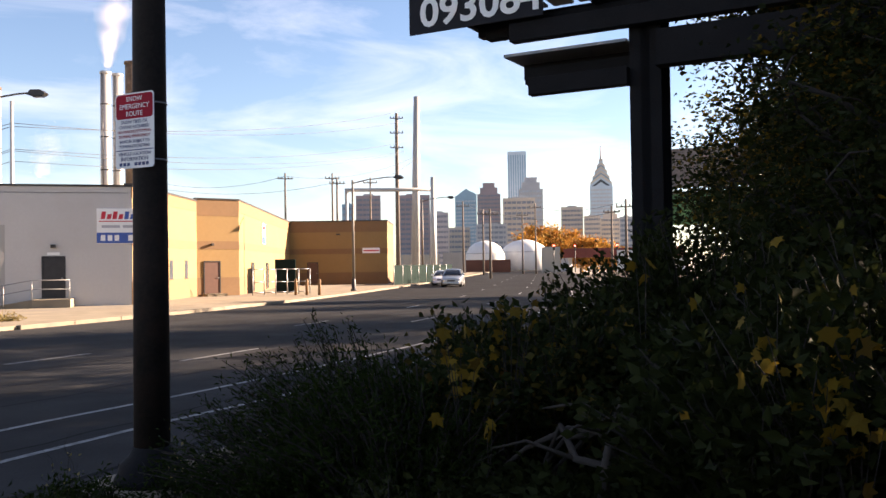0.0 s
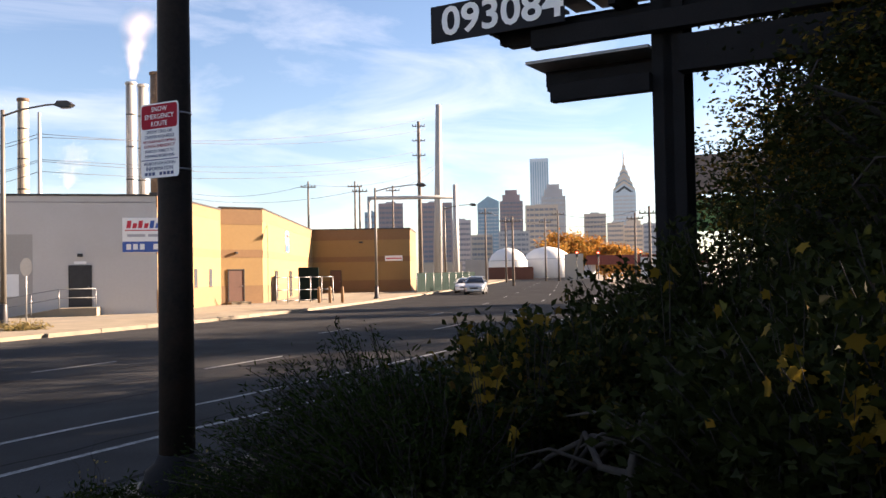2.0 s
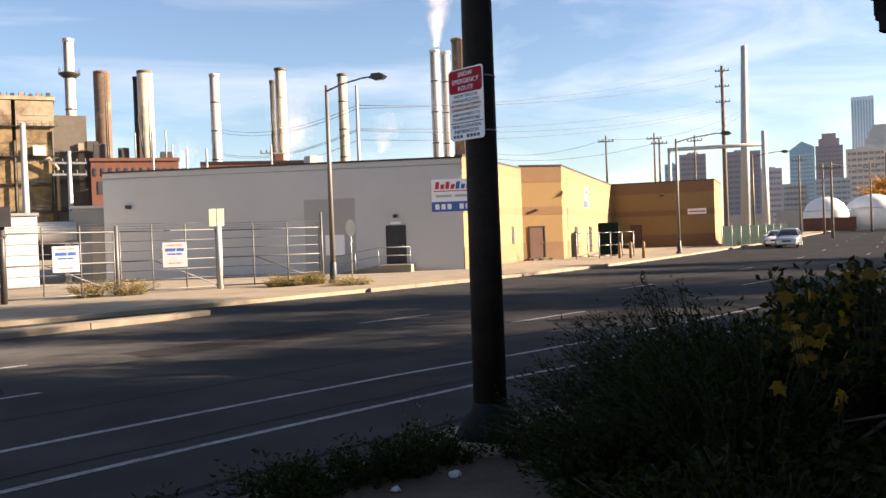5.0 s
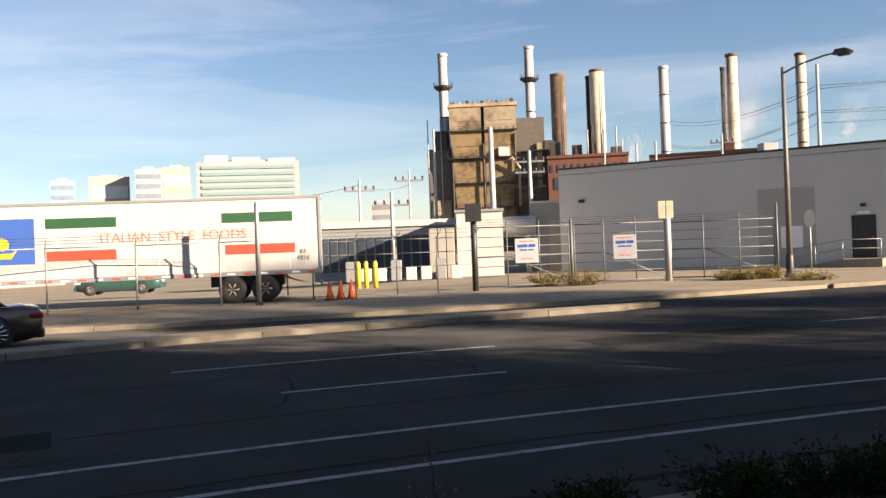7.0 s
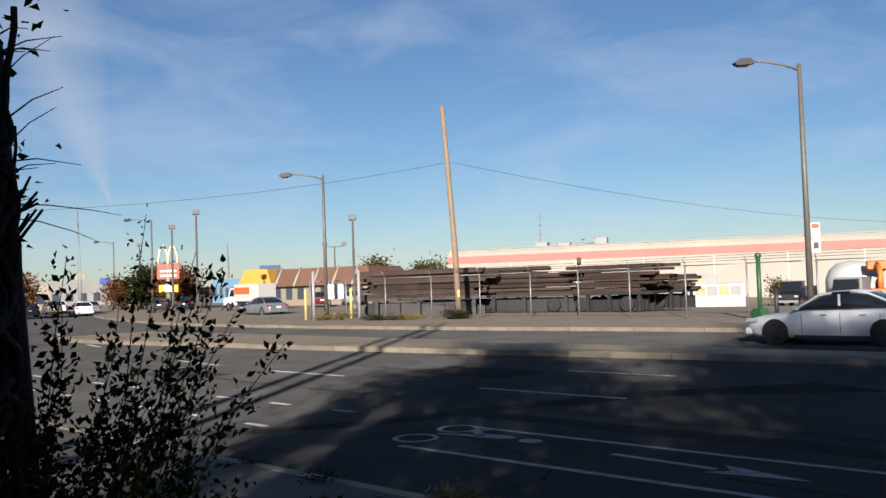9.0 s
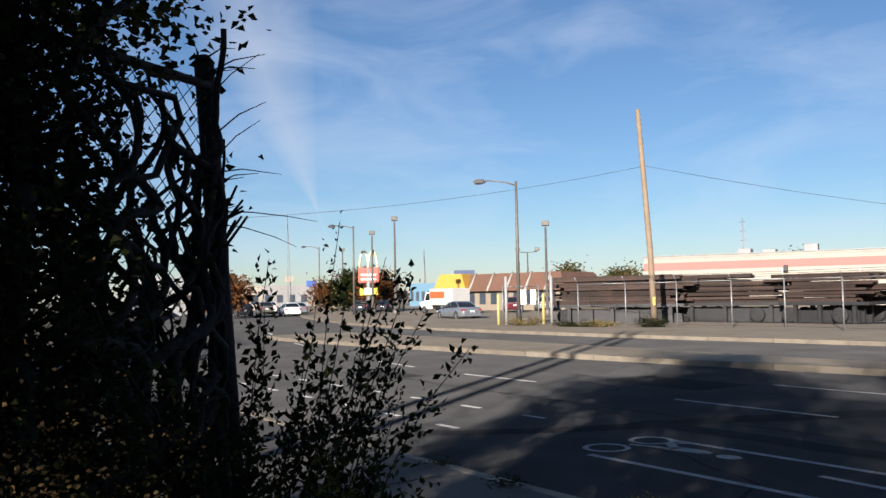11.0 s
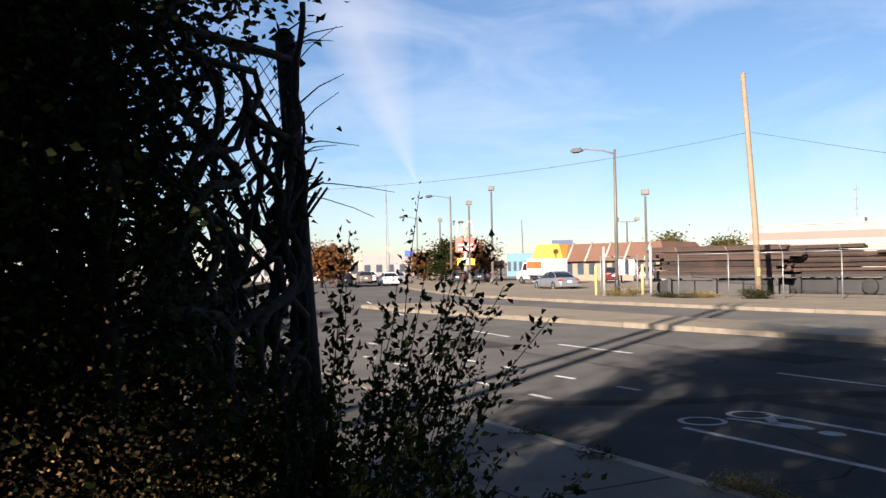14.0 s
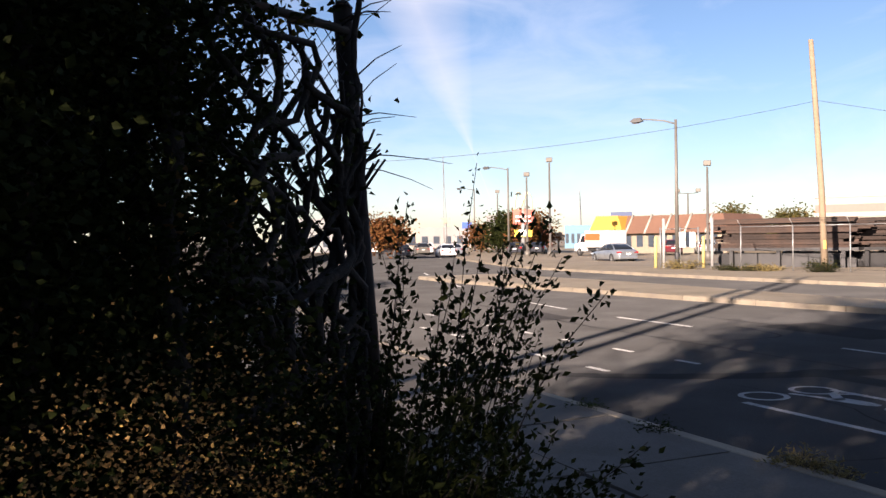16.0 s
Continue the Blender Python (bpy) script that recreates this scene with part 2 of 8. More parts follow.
BROWNDOOR = surf("brown_door", (0.10, 0.045, 0.03), 0.6, var=0.15, bump=0.05)
ROOFBR = surf("brown_roof_shingle", (0.13, 0.068, 0.045), 0.9, var=0.2, scale=0.5, fine=6, bump=0.3, dist=0.02)
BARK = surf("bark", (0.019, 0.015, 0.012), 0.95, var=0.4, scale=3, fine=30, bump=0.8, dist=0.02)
WIREM = surf("wire", (0.03, 0.03, 0.03), 0.7, 0.2, bump=0)

# ---------------------------------------------------------------- mesh helpers


def pol(az, d):
    return d * math.cos(radians(az)), d * math.sin(radians(az))


def box(bm, x0, y0, z0, x1, y1, z1, bevel=0.0, m=None):
    vs = [bm.verts.new(Vector(p) if m is None else m @ Vector(p)) for p in
          ((x0, y0, z0), (x1, y0, z0), (x1, y1, z0), (x0, y1, z0), (x0, y0, z1), (x1, y0, z1), (x1, y1, z1), (x0, y1, z1))]
    fs = [bm.faces.new([vs[i] for i in q]) for q in ((3, 2, 1, 0), (4, 5, 6, 7), (0, 1, 5, 4), (1, 2, 6, 5), (2, 3, 7, 6), (3, 0, 4, 7))]
    if bevel:
        es = list({e for f in fs for e in f.edges})
        bmesh.ops.bevel(bm, geom=es, offset=bevel, segments=2, affect="EDGES", profile=0.5)


def rod(bm, a, b, r0, r1=None, n=8, caps=True):
    """A tapered round bar from a to b."""
    a, b = Vector(a), Vector(b)
    r1 = r0 if r1 is None else r1
    q = (b - a).to_track_quat("Z", "Y")
    ra, rb = [], []
    for i in range(n):
        c = Vector((math.cos(2 * math.pi * i / n), math.sin(2 * math.pi * i / n), 0))
        ra.append(bm.verts.new(a + q @ (c * r0)))
        rb.append(bm.verts.new(b + q @ (c * r1)))
    for i in range(n):
        f = bm.faces.new((ra[i], ra[(i + 1) % n], rb[(i + 1) % n], rb[i]))
        f.smooth = True
    if caps:
        bm.faces.new(ra[::-1])
        bm.faces.new(rb)


def tube(bm, pts, r, n=6, r_end=None):
    """One continuous bent bar through the points."""
    r_end = r if r_end is None else r_end
    pts = [Vector(p) for p in pts]
    k = len(pts) - 1
    side, prev = None, None
    for i, p in enumerate(pts):
        d = (pts[min(k, i + 1)] - pts[max(0, i - 1)]).normalized()
        if side is None:
            side = d.orthogonal().normalized()
        side = (side - d * side.dot(d)).normalized()
        up = d.cross(side)
        rr = r + (r_end - r) * i / k
        ring_ = [bm.verts.new(p + (side * math.cos(6.28319 * j / n) + up * math.sin(6.28319 * j / n)) * rr) for j in range(n)]
        if prev:
            for j in range(n):
                bm.faces.new((prev[j], prev[(j + 1) % n], ring_[(j + 1) % n], ring_[j])).smooth = True
        else:
            bm.faces.new(ring_[::-1])
        prev = ring_
    bm.faces.new(prev)


def prism(bm, poly, a, b, axis="y"):
    """A flat outline pushed along an axis from a to b."""
    def p(u, v, w):
        return {"y": (u, w, v), "z": (u, v, w), "x": (w, u, v)}[axis]
    va = [bm.verts.new(p(u, v, a)) for u, v in poly]
    vb = [bm.verts.new(p(u, v, b)) for u, v in poly]
    bm.faces.new(va)
    bm.faces.new(vb[::-1])
    n = len(poly)
    for i in range(n):
        bm.faces.new((va[i], vb[i], vb[(i + 1) % n], va[(i + 1) % n]))


def lathe(bm, prof, n=16, axis="z"):
    """Turn a profile of (radius, height) about an axis."""
    rings = []
    for r, h in prof:
        ring = []
        for i in range(n):
            c, s = math.cos(2 * math.pi * i / n) * r, math.sin(2 * math.pi * i / n) * r
            ring.append(bm.verts.new((c, s, h) if axis == "z" else (c, h, s)))
        rings.append(ring)
    for a, b in zip(rings, rings[1:]):
        for i in range(n):
            f = bm.faces.new((a[i], a[(i + 1) % n], b[(i + 1) % n], b[i]))
            f.smooth = True
    for ring in (rings[0], rings[-1]):
        bm.faces.new(ring)


def mesh_of(name, bm, material):
    bmesh.ops.recalc_face_normals(bm, faces=bm.faces)
    me = bpy.data.meshes.new(name)
    bm.to_mesh(me)
    bm.free()
    me.materials.append(material)
    return me


def part(name, bm, material, parent=None, label=""):
    ob = new(name, mesh_of(name, bm, material))
    ob.parent = parent
    return tagged(ob, label)


def thing(name, label, category, m=None, group="", kind=""):
    ob = new(name)
    ob.empty_display_size = 0.2
    if m is not None:
        ob.matrix_world = m
    return tagged(ob, label, category, group, kind)


def boxpart(name, mat, parent, *c, bevel=0.0, m=None, label=""):
    bm = bmesh.new()
    box(bm, *c, bevel=bevel, m=m)
    return part(name, bm, mat, parent, label)


def text_mesh(body, size, material, name, parent, m, depth=0.004, align="CENTER", shear=0.0, xs=1.0, bold=0.0):
    """Lettering as a mesh in the built-in font."""
    cu = bpy.data.curves.new(name, "FONT")
    cu.body, cu.size, cu.extrude, cu.shear, cu.offset = body, size, depth, shear, bold
    cu.align_x, cu.align_y = align, "CENTER"
    cu.resolution_u = 3
    tmp = new("tmp", cu)
    dg = bpy.context.evaluated_depsgraph_get()
    me = bpy.data.meshes.new_from_object(tmp.evaluated_get(dg))
    bpy.data.objects.remove(tmp)
    me.materials.clear()
    me.materials.append(material)
    me.transform(Matrix.Diagonal((xs, 1, 1, 1)))
    ob = new(name, me)
    ob.parent = parent
    ob.matrix_local = m
    return ob


def raw_mesh(name, verts, faces, material, parent=None):
    me = bpy.data.meshes.new(name)
    me.from_pydata(verts, [], faces)
    me.materials.append(material)
    ob = new(name, me)
    ob.parent = parent
    return ob


# ---------------------------------------------------------------- the lines of the road, as y over x
GX = np.arange(-420.0, 421.0, 1.0)


def line_of(pts, soft=9):
    xs, ys = zip(*pts)
    y = np.interp(GX, xs, ys)
    k = np.ones(soft) / soft
    for _ in range(2):
        y = np.convolve(np.pad(y, soft, mode="edge"), k, "same")[soft:-soft]
    return y


NEAR = line_of([(-420, -28), (-200, -18), (-100, -13), (-60, -9.5), (-40, -7.5), (-25, -4.6), (-17, -1.8), (-12.2, 0.33), (-11.1, 0.86), (-9.24, 1.68), (-8.26, 2.13), (-7.1, 2.78), (-6.3, 3.22), (-5, 3.88), (-3, 4.78), (2, 6.45), (8, 7.9), (15.5, 9.6),
                (30, 14.2), (50, 23.5), (80, 41), (150, 83), (420, 245)])
FAR = line_of([(-420, -12), (-200, -4), (-120, -1), (-80, 1.2), (-58.2, 4.3), (-46.6, 8.6), (-38.2, 12.5), (-32, 16), (-27.7, 18.8), (-20.5, 22.4), (-14, 24.0), (-7.5, 25.0), (-2, 25.4), (6, 26.8),
               (15.5, 29.6), (23.7, 32.3), (35.7, 37.5), (46.5, 43.2), (57.3, 49.2), (79, 61.5), (150, 104), (420, 266)])
MEDN = line_of([(-60, -8), (-39.4, 0.2), (-31.5, 4.7), (-26, 7.8), (-18.3, 12.5), (-10.4, 16.9), (-7, 19.0), (-3.3, 21.0), (0.1, 21.9), (6.3, 24.1), (10, 25.4)], 3)


def at(line, x):
    return float(np.interp(x, GX, line))


def along(line, off, x0, x1, step=1.0):
    """Points of a line moved sideways by off (to its left), from x0 to x1."""
    xs = np.arange(x0, x1 + 1e-6, step)
    ys = np.interp(xs, GX, line)
    g = np.interp(xs, GX, np.gradient(line, GX))
    n = np.sqrt(1 + g * g)
    return [(float(a - off * s / k), float(b + off / k)) for a, b, s, k in zip(xs, ys, g, n)]


def strip(name, pa, pb, z, mat, parent=None, thick=0.0, za=None, label="", category="", kind="structure"):
    """A band between two lines; with thickness it has edges down to z - thick."""
    bm = bmesh.new()
    a = [bm.verts.new((x, y, z if za is None else za)) for x, y in pa]
    b = [bm.verts.new((x, y, z)) for x, y in pb]
    for i in range(len(a) - 1):
        bm.faces.new((a[i], a[i + 1], b[i + 1], b[i]))
    if thick:
        for row in (a, b):
            lo = [bm.verts.new((v.co.x, v.co.y, v.co.z - thick)) for v in row]
            for i in range(len(row) - 1):
                bm.faces.new((row[i], row[i + 1], lo[i + 1], lo[i]))
        for i in (0, -1):
            bm.faces.new((a[i], b[i], bm.verts.new((b[i].co.x, b[i].co.y, b[i].co.z - thick)), bm.verts.new((a[i].co.x, a[i].co.y, a[i].co.z - thick))))
    ob = part(name, bm, mat, parent)
    return tagged(ob, label, category, "", kind) if parent is None else ob
# ---------------------------------------------------------------- ground, road, kerbs
bm = bmesh.new()
bmesh.ops.create_grid(bm, x_segments=24, y_segments=24, size=4800)
bmesh.ops.translate(bm, verts=bm.verts, vec=(0, 0, -1.7))
tagged(part("ground", bm, LAND), "dry brownish open ground reaching to the horizon", "ground", "", "structure")

strip("road", along(NEAR, -0.3, -418, 418, 2), along(FAR, 0.3, -418, 418, 2), 0.0, ASPHALT, label="dark worn asphalt road of several lanes", category="road")

# the yard and lots on the far side, and the verge on the near side
bm = bmesh.new()
offs = [5.2, 9, 14, 20, 30, 45, 62, 90, 140, 220]
rows_ = []
for off in offs:
    row = []
    for x, y in along(FAR, off, -300, 300, 4):
        fall = max(0.0, min(1.0, (off - 14) / 48.0)) * max(0.0, min(1.0, (x + 92) / 14.0)) * max(0.0, min(1.0, (2 - x) / 8.0))
        row.append(bm.verts.new((x, y, 0.11 - 1.4 * fall)))
    rows_.append(row)
for ra, rb in zip(rows_, rows_[1:]):
    for i in range(len(ra) - 1):
        f = bm.faces.new((ra[i], ra[i + 1], rb[i + 1], rb[i]))
        f.smooth = True
tagged(part("lot_far", bm, LOT), "pale gravel and broken asphalt lot behind the fence", "lot", "", "structure")
strip("pavement_far", along(FAR, 0.16, -300, 300, 1), along(FAR, 5.2, -300, 300, 1), 0.135, CONC, thick=0.2, label="sunlit dusty concrete pavement along the fence", category="pavement")


def kerb_run(line, off, x0, x1, name, label, step=2.4, w=0.16, h=0.15, seed=1):
    """Kerb stones laid end to end, each a piece of its own."""
    holder = thing(name, label, "kerb", kind="structure")
    rnd = random.Random(seed)
    pts = along(line, off, x0, x1, 0.1)
    i, base = 0, None
    while i + int(step * 10) < len(pts):
        (ax, ay), (bx, by) = pts[i], pts[i + int(step * 10)]
        L = math.hypot(bx - ax, by - ay)
        if base is None:
            b2 = bmesh.new()
            box(b2, 0.008, -w / 2, -0.1, step - 0.008, w / 2, h, bevel=0.02)
            base = mesh_of("kerb_stone", b2, KERBM)
        ob = new("kerb_stone", base)
        ob.parent = holder
        ob.matrix_local = pose(ax, ay, rnd.uniform(-0.012, 0.01), rnd.uniform(-1.5, 1.5), 0, math.degrees(math.atan2(by - ay, bx - ax))) @ Matrix.Diagonal((L / step, 1, 1, 1))
        i += int(step * 10)


kerb_run(NEAR, -0.08, -48, 30, "kerb_near", "worn concrete kerb with cracked edges", seed=2)
kerb_run(FAR, 0.08, -90, -3, "kerb_far", "pale sunlit concrete kerb", seed=3)
kerb_run(FAR, 0.08, 15, 120, "kerb_far_east", "pale sunlit concrete kerb beside the warehouse", seed=5)

# the raised strip between the carriageways
med_a = along(MEDN, 0.16, -44, 7.5, 0.5)
wid = [float(np.interp(x, [-44, -36, -28, -20, -12, 0, 7.5], [4.6, 4.6, 3.4, 2.0, 1.1, 0.9, 0.35])) for x, y in med_a]
med_b = [(x - w * 0.43, y + w * 0.9) for (x, y), w in zip(med_a, wid)]
strip("median", med_a, med_b, 0.15, CONC, thick=0.2, label="low concrete median strip with broken edge", category="median")
kerb_run(MEDN, 0.08, -44, 7.4, "kerb_median", "weathered concrete median kerb, chipped", seed=7)

# road markings
marks = thing("road_marking", "worn white lane lines, bicycle sign and arrow on the asphalt", "road marking", kind="structure")


def mark_line(line, off, x0, x1, w=0.11):
    a, b = along(line, off - w / 2, x0, x1, 0.5), along(line, off + w / 2, x0, x1, 0.5)
    strip("lane_line", a, b, 0.006, PAINT, marks)


# the lines swing a little wider than the kerb where the side road joins
LANE = NEAR + 0.15 * np.interp(GX, [-6, -2, 7, 9.5], [0, 1, 1, 0])
mark_line(LANE, 2.08, -9.6, 60)
mark_line(LANE, 3.63, -9.7, 60)


def dash(x, y, ln, w=0.12, az=24.5):
    """One straight painted dash on the asphalt, centred at x, y."""
    b_ = bmesh.new()
    box(b_, -ln / 2, -w / 2, 0.002, ln / 2, w / 2, 0.006)
    part("lane_dash", b_, PAINT, marks).matrix_local = pose(x, y, 0, 0, 0, az)


# two dotted guide lines across the side road
for k in range(8):
    dash(-13.9 - 1.56 * k, 3.72 - 0.715 * k, 0.55, 0.1)
    if k < 6:
        dash(-13.3 - 1.6 * k, 2.2 - 0.69 * k, 0.55, 0.1)
for k in range(-4, 12):
    mark_line(NEAR, 7.1, 0.7 + k * 12.9 - 0.2, 0.7 + k * 12.9 + 3.2, 0.11)
    if k > -2:
        mark_line(NEAR, 10.4, -0.5 + k * 12.2, (4.9 if k == 0 else 2.4) + k * 12.2, 0.11)
dash(-20.55, 4.68, 2.75)
# bicycle and arrow in the lane beside the kerb
bike = bmesh.new()
ux, uy = along(NEAR, 2.75, -12.0, -6.0, 3.0)[0], along(NEAR, 2.75, -12.0, -6.0, 3.0)[1]
ang = math.atan2(uy[1] - ux[1], uy[0] - ux[0])
B = pose(-11.03, 4.23, 0.007, 0, 0, 25.0)


def ring(bm, cx, cy, r, w, sx=1.0, n=20):
    a = [bm.verts.new(B @ Vector((cx + math.cos(6.2832 * i / n) * (r - w) * sx, cy + math.sin(6.2832 * i / n) * (r - w), 0))) for i in range(n)]
    b = [bm.verts.new(B @ Vector((cx + math.cos(6.2832 * i / n) * r * sx, cy + math.sin(6.2832 * i / n) * r, 0))) for i in range(n)]
    for i in range(n):
        bm.faces.new((a[i], a[(i + 1) % n], b[(i + 1) % n], b[i]))


def bar2(bm, x0, y0, x1, y1, w):
    d = Vector((x1 - x0, y1 - y0, 0)).normalized()
    p = Vector((-d.y, d.x, 0)) * w / 2
    vs = [bm.verts.new(B @ (Vector(q) + s)) for q, s in (((x0, y0, 0), -p), ((x1, y1, 0), -p), ((x1, y1, 0), p), ((x0, y0, 0), p))]
    bm.faces.new(vs)


ring(bike, -0.02, -0.42, 0.31, 0.075, 1.0)
ring(bike, -0.02, 0.42, 0.31, 0.075, 1.0)
bar2(bike, 0.0, -0.02, 0.62, 0.16, 0.09)
bar2(bike, 0.28, 0.42, 0.62, 0.16, 0.13)
bar2(bike, 0.28, 0.42, 0.46, 0.62, 0.08)
lobe_ = [bike.verts.new(B @ Vector(q)) for q in ((0.5, 0.02, 0), (0.98, 0.12, 0), (1.1, 0.2, 0), (1.08, 0.3, 0), (0.9, 0.34, 0), (0.55, 0.3, 0))]
bike.faces.new(lobe_)
head_ = [bike.verts.new(B @ Vector((1.38 + 0.17 * math.cos(i * 0.6283), 0.2 + 0.13 * math.sin(i * 0.6283), 0))) for i in range(10)]
bike.faces.new(head_)
part("bicycle_marking", bike, PAINT, marks)
arrow = bmesh.new()
B = pose(*pol(143.6, 9.6), 0.007, 0, 0, math.degrees(ang))
bar2(arrow, -0.95, 0.1, 0.35, 0.0, 0.10)
va = [arrow.verts.new(B @ Vector(p)) for p in ((0.3, -0.2, 0), (1.35, -0.03, 0), (0.35, 0.22, 0), (0.5, 0.0, 0))]
arrow.faces.new(va)
part("arrow_marking", arrow, PAINT, marks)
# tar seams along the carriageway
TAR = surf("tar_seam", (0.016, 0.016, 0.017), 0.9, var=0.2, bump=0.1, spec=0.06)
for off, x0, x1, w in ((2.6, -6, 18, 0.05), (0.9, -6, 14, 0.10), (5.4, -26, 26, 0.06), (4.6, -11, -2, 0.5), (9.0, -20, 20, 0.05)):
    a, b = along(NEAR, off - w / 2, x0, x1, 0.7), along(NEAR, off + w / 2, x0, x1, 0.7)
    rnd = random.Random(int(off * 10))
    j = [rnd.uniform(-0.05, 0.05) for _ in a]
    strip("tar_seam", [(x, y + q) for (x, y), q in zip(a, j)], [(x, y + q) for (x, y), q in zip(b, j)], 0.004, TAR, marks)

# wandering cracks in the asphalt
rnd = random.Random(21)
for k in range(26):
    x, off = rnd.uniform(-26, 26), rnd.uniform(0.6, 14.0)
    pts, hd = [], rnd.choice((0.0, 0.0, 1.57)) + rnd.uniform(-0.3, 0.3)
    px, po = x, off
    for j in range(rnd.randint(8, 18)):
        pts.append((px, at(NEAR, px) + po))
        hd += rnd.uniform(-0.45, 0.45)
        px += math.cos(hd) * 0.45
        po = min(14.5, max(0.4, po + math.sin(hd) * 0.45))
    w = rnd.uniform(0.02, 0.05)
    strip("crack", pts, [(a + w * rnd.uniform(0.4, 1), b + w * rnd.uniform(0.6, 1.6)) for a, b in pts], 0.003, TAR, marks)
# patched squares
PATCHA = surf("patch_asphalt", (0.024, 0.024, 0.025), 0.95, spec=0.02, grit=1.0, var=0.25, scale=1, fine=40, bump=0.6, dist=0.006)
for x0, off, L, w in ((-16, 8.5, 3.0, 1.6), (6, 9.2, 4.5, 1.2), (-4, 5.0, 2.2, 1.0), (14, 5.2, 3.5, 1.4), (-22, 4.8, 2.5, 1.3)):
    strip("patch", along(NEAR, off, x0, x0 + L, 0.5), along(NEAR, off + w, x0, x0 + L, 0.5), 0.0025, PATCHA, marks)

# dark band that crosses the carriageway
strip("patch", [(-13.1, 1.2), (-12.85, 2.2), (-12.75, 3.2), (-12.7, 4.3), (-13.0, 6.5), (-13.0, 9.0), (-12.2, 12.0)], [(-12.75, 1.2), (-12.4, 2.2), (-12.25, 3.2), (-12.2, 4.3), (-12.4, 6.5), (-12.2, 9.0), (-10.6, 12.0)], 0.003, PATCHA, marks)
# tar along the near gutter
strip("tar_seam", along(NEAR, 0.05, -13, -2, 0.6), along(NEAR, 0.32, -13, -2, 0.6), 0.0035, TAR, marks)

# near side: pavement slabs towards the west, rough verge elsewhere
slabs = thing("pavement_near", "cracked grey concrete pavement slabs with weeds in the joints", "pavement", kind="structure")
rnd = random.Random(5)
xs = np.arange(-46, -5.9, 1.6)
for x0 in xs:
    for o0, o1 in ((-0.17, -1.65), (-1.67, -3.1)):
        (ax, ay), (bx, by) = along(NEAR, o0, x0 + 0.012, x0 + 1.588, 1.576)
        (cx, cy), (dx, dy) = along(NEAR, o1, x0 + 0.012, x0 + 1.588, 1.576)
        b2 = bmesh.new()
        z = [0.142 + rnd.uniform(-0.014, 0.014) for _ in range(4)]
        t = [b2.verts.new(p) for p in ((ax, ay, z[0]), (bx, by, z[1]), (dx, dy, z[2]), (cx, cy, z[3]))]
        lo = [b2.verts.new((v.co.x, v.co.y, -0.05)) for v in t]
        b2.faces.new(t)
        for i in range(4):
            b2.faces.new((t[i], t[(i + 1) % 4], lo[(i + 1) % 4], lo[i]))
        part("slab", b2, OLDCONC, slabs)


def verge_height(x, y):
    """Rough earth, rising to a bank on the east."""
    bank = 0.55 * max(0.0, min(1.0, (x - 2.0) / 5.0)) * max(0.0, min(1.0, (at(NEAR, x) - 1.2 - y) / 3.0))
    return 0.10 + bank + 0.05 * noise.noise(Vector((x * 0.7, y * 0.7, 0))) + 0.025 * noise.noise(Vector((x * 2.7, y * 2.7, 4)))


bm = bmesh.new()
gx = np.concatenate([np.arange(-220, -60, 8.0), np.arange(-60, -14, 2.0), np.arange(-14, 16, 0.4), np.arange(16, 120, 3.0)])
gv = np.concatenate([np.arange(0, 9, 0.4), np.arange(9, 60, 3.0)])
grid = []
for x in gx:
    e = at(NEAR, x) - 0.17
    o = -3.0 if x < -6.2 else 0.0
    grid.append([bm.verts.new((x, e + o - v, verge_height(x, e + o - v) if v > 0.2 else 0.10)) for v in gv])
for i in range(len(gx) - 1):
    for j in range(len(gv) - 1):
        f = bm.faces.new((grid[i][j], grid[i + 1][j], grid[i + 1][j + 1], grid[i][j + 1]))
        f.smooth = True
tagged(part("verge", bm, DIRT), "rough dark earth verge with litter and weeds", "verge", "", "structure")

# ---------------------------------------------------------------- the warehouse opposite


def facade(parent, p0, p1, z1, courses, depth=0.35, z0=-0.05, ends=0.0):
    """A wall from p0 to p1 (outside on the right hand), laid up in horizontal courses (top height, material)."""
    L = math.hypot(p1[0] - p0[0], p1[1] - p0[1])
    m = pose(p0[0], p0[1], 0, 0, 0, math.degrees(math.atan2(p1[1] - p0[1], p1[0] - p0[0])))
    lo = z0
    for i, (hi, mat) in enumerate(courses):
        b2 = bmesh.new()
        pr = 0.012 if mat is TANDK else 0.0
        box(b2, 0 - pr, -pr, lo, L + ends, depth, hi)
        ob = part("wall", b2, mat, parent)
        ob.matrix_local = m
        lo = hi
    return m, L


PA, PB, PC, PD, PE, PF, PG = (10.3, 54.0), (27.0, 41.3), (36.6, 48.6), (39.5, 47.8), (62.4, 67.6), (68.7, 59.7), (77.0, 66.0)
ware = thing("warehouse", "long low warehouse, grey-white front and tan banded block sides", "building")
BANDS = [(1.35, TANDK), (3.25, TAN), (3.8, TANDK), (5.5, TAN), (6.6, TANDK)]
mW, LW = facade(ware, PA, PB, 6.4, [(6.35, WHITEW)])
SIDE = [(1.35, TANDK), (3.25, TAN), (3.75, TANDK), (5.75, TAN), (6.45, TANDK)]
mS, LS = facade(ware, PB, PC, 6.4, SIDE)
mC, LC = facade(ware, PC, PD, 6.6, BANDS)
mD, LD = facade(ware, PD, PE, 6.6, SIDE[:-1] + [(6.6, TANDK)])
mE, LE = facade(ware, PE, PF, 6.6, BANDS)
mF, LF = facade(ware, PF, PG, 6.6, BANDS)
bm = bmesh.new()
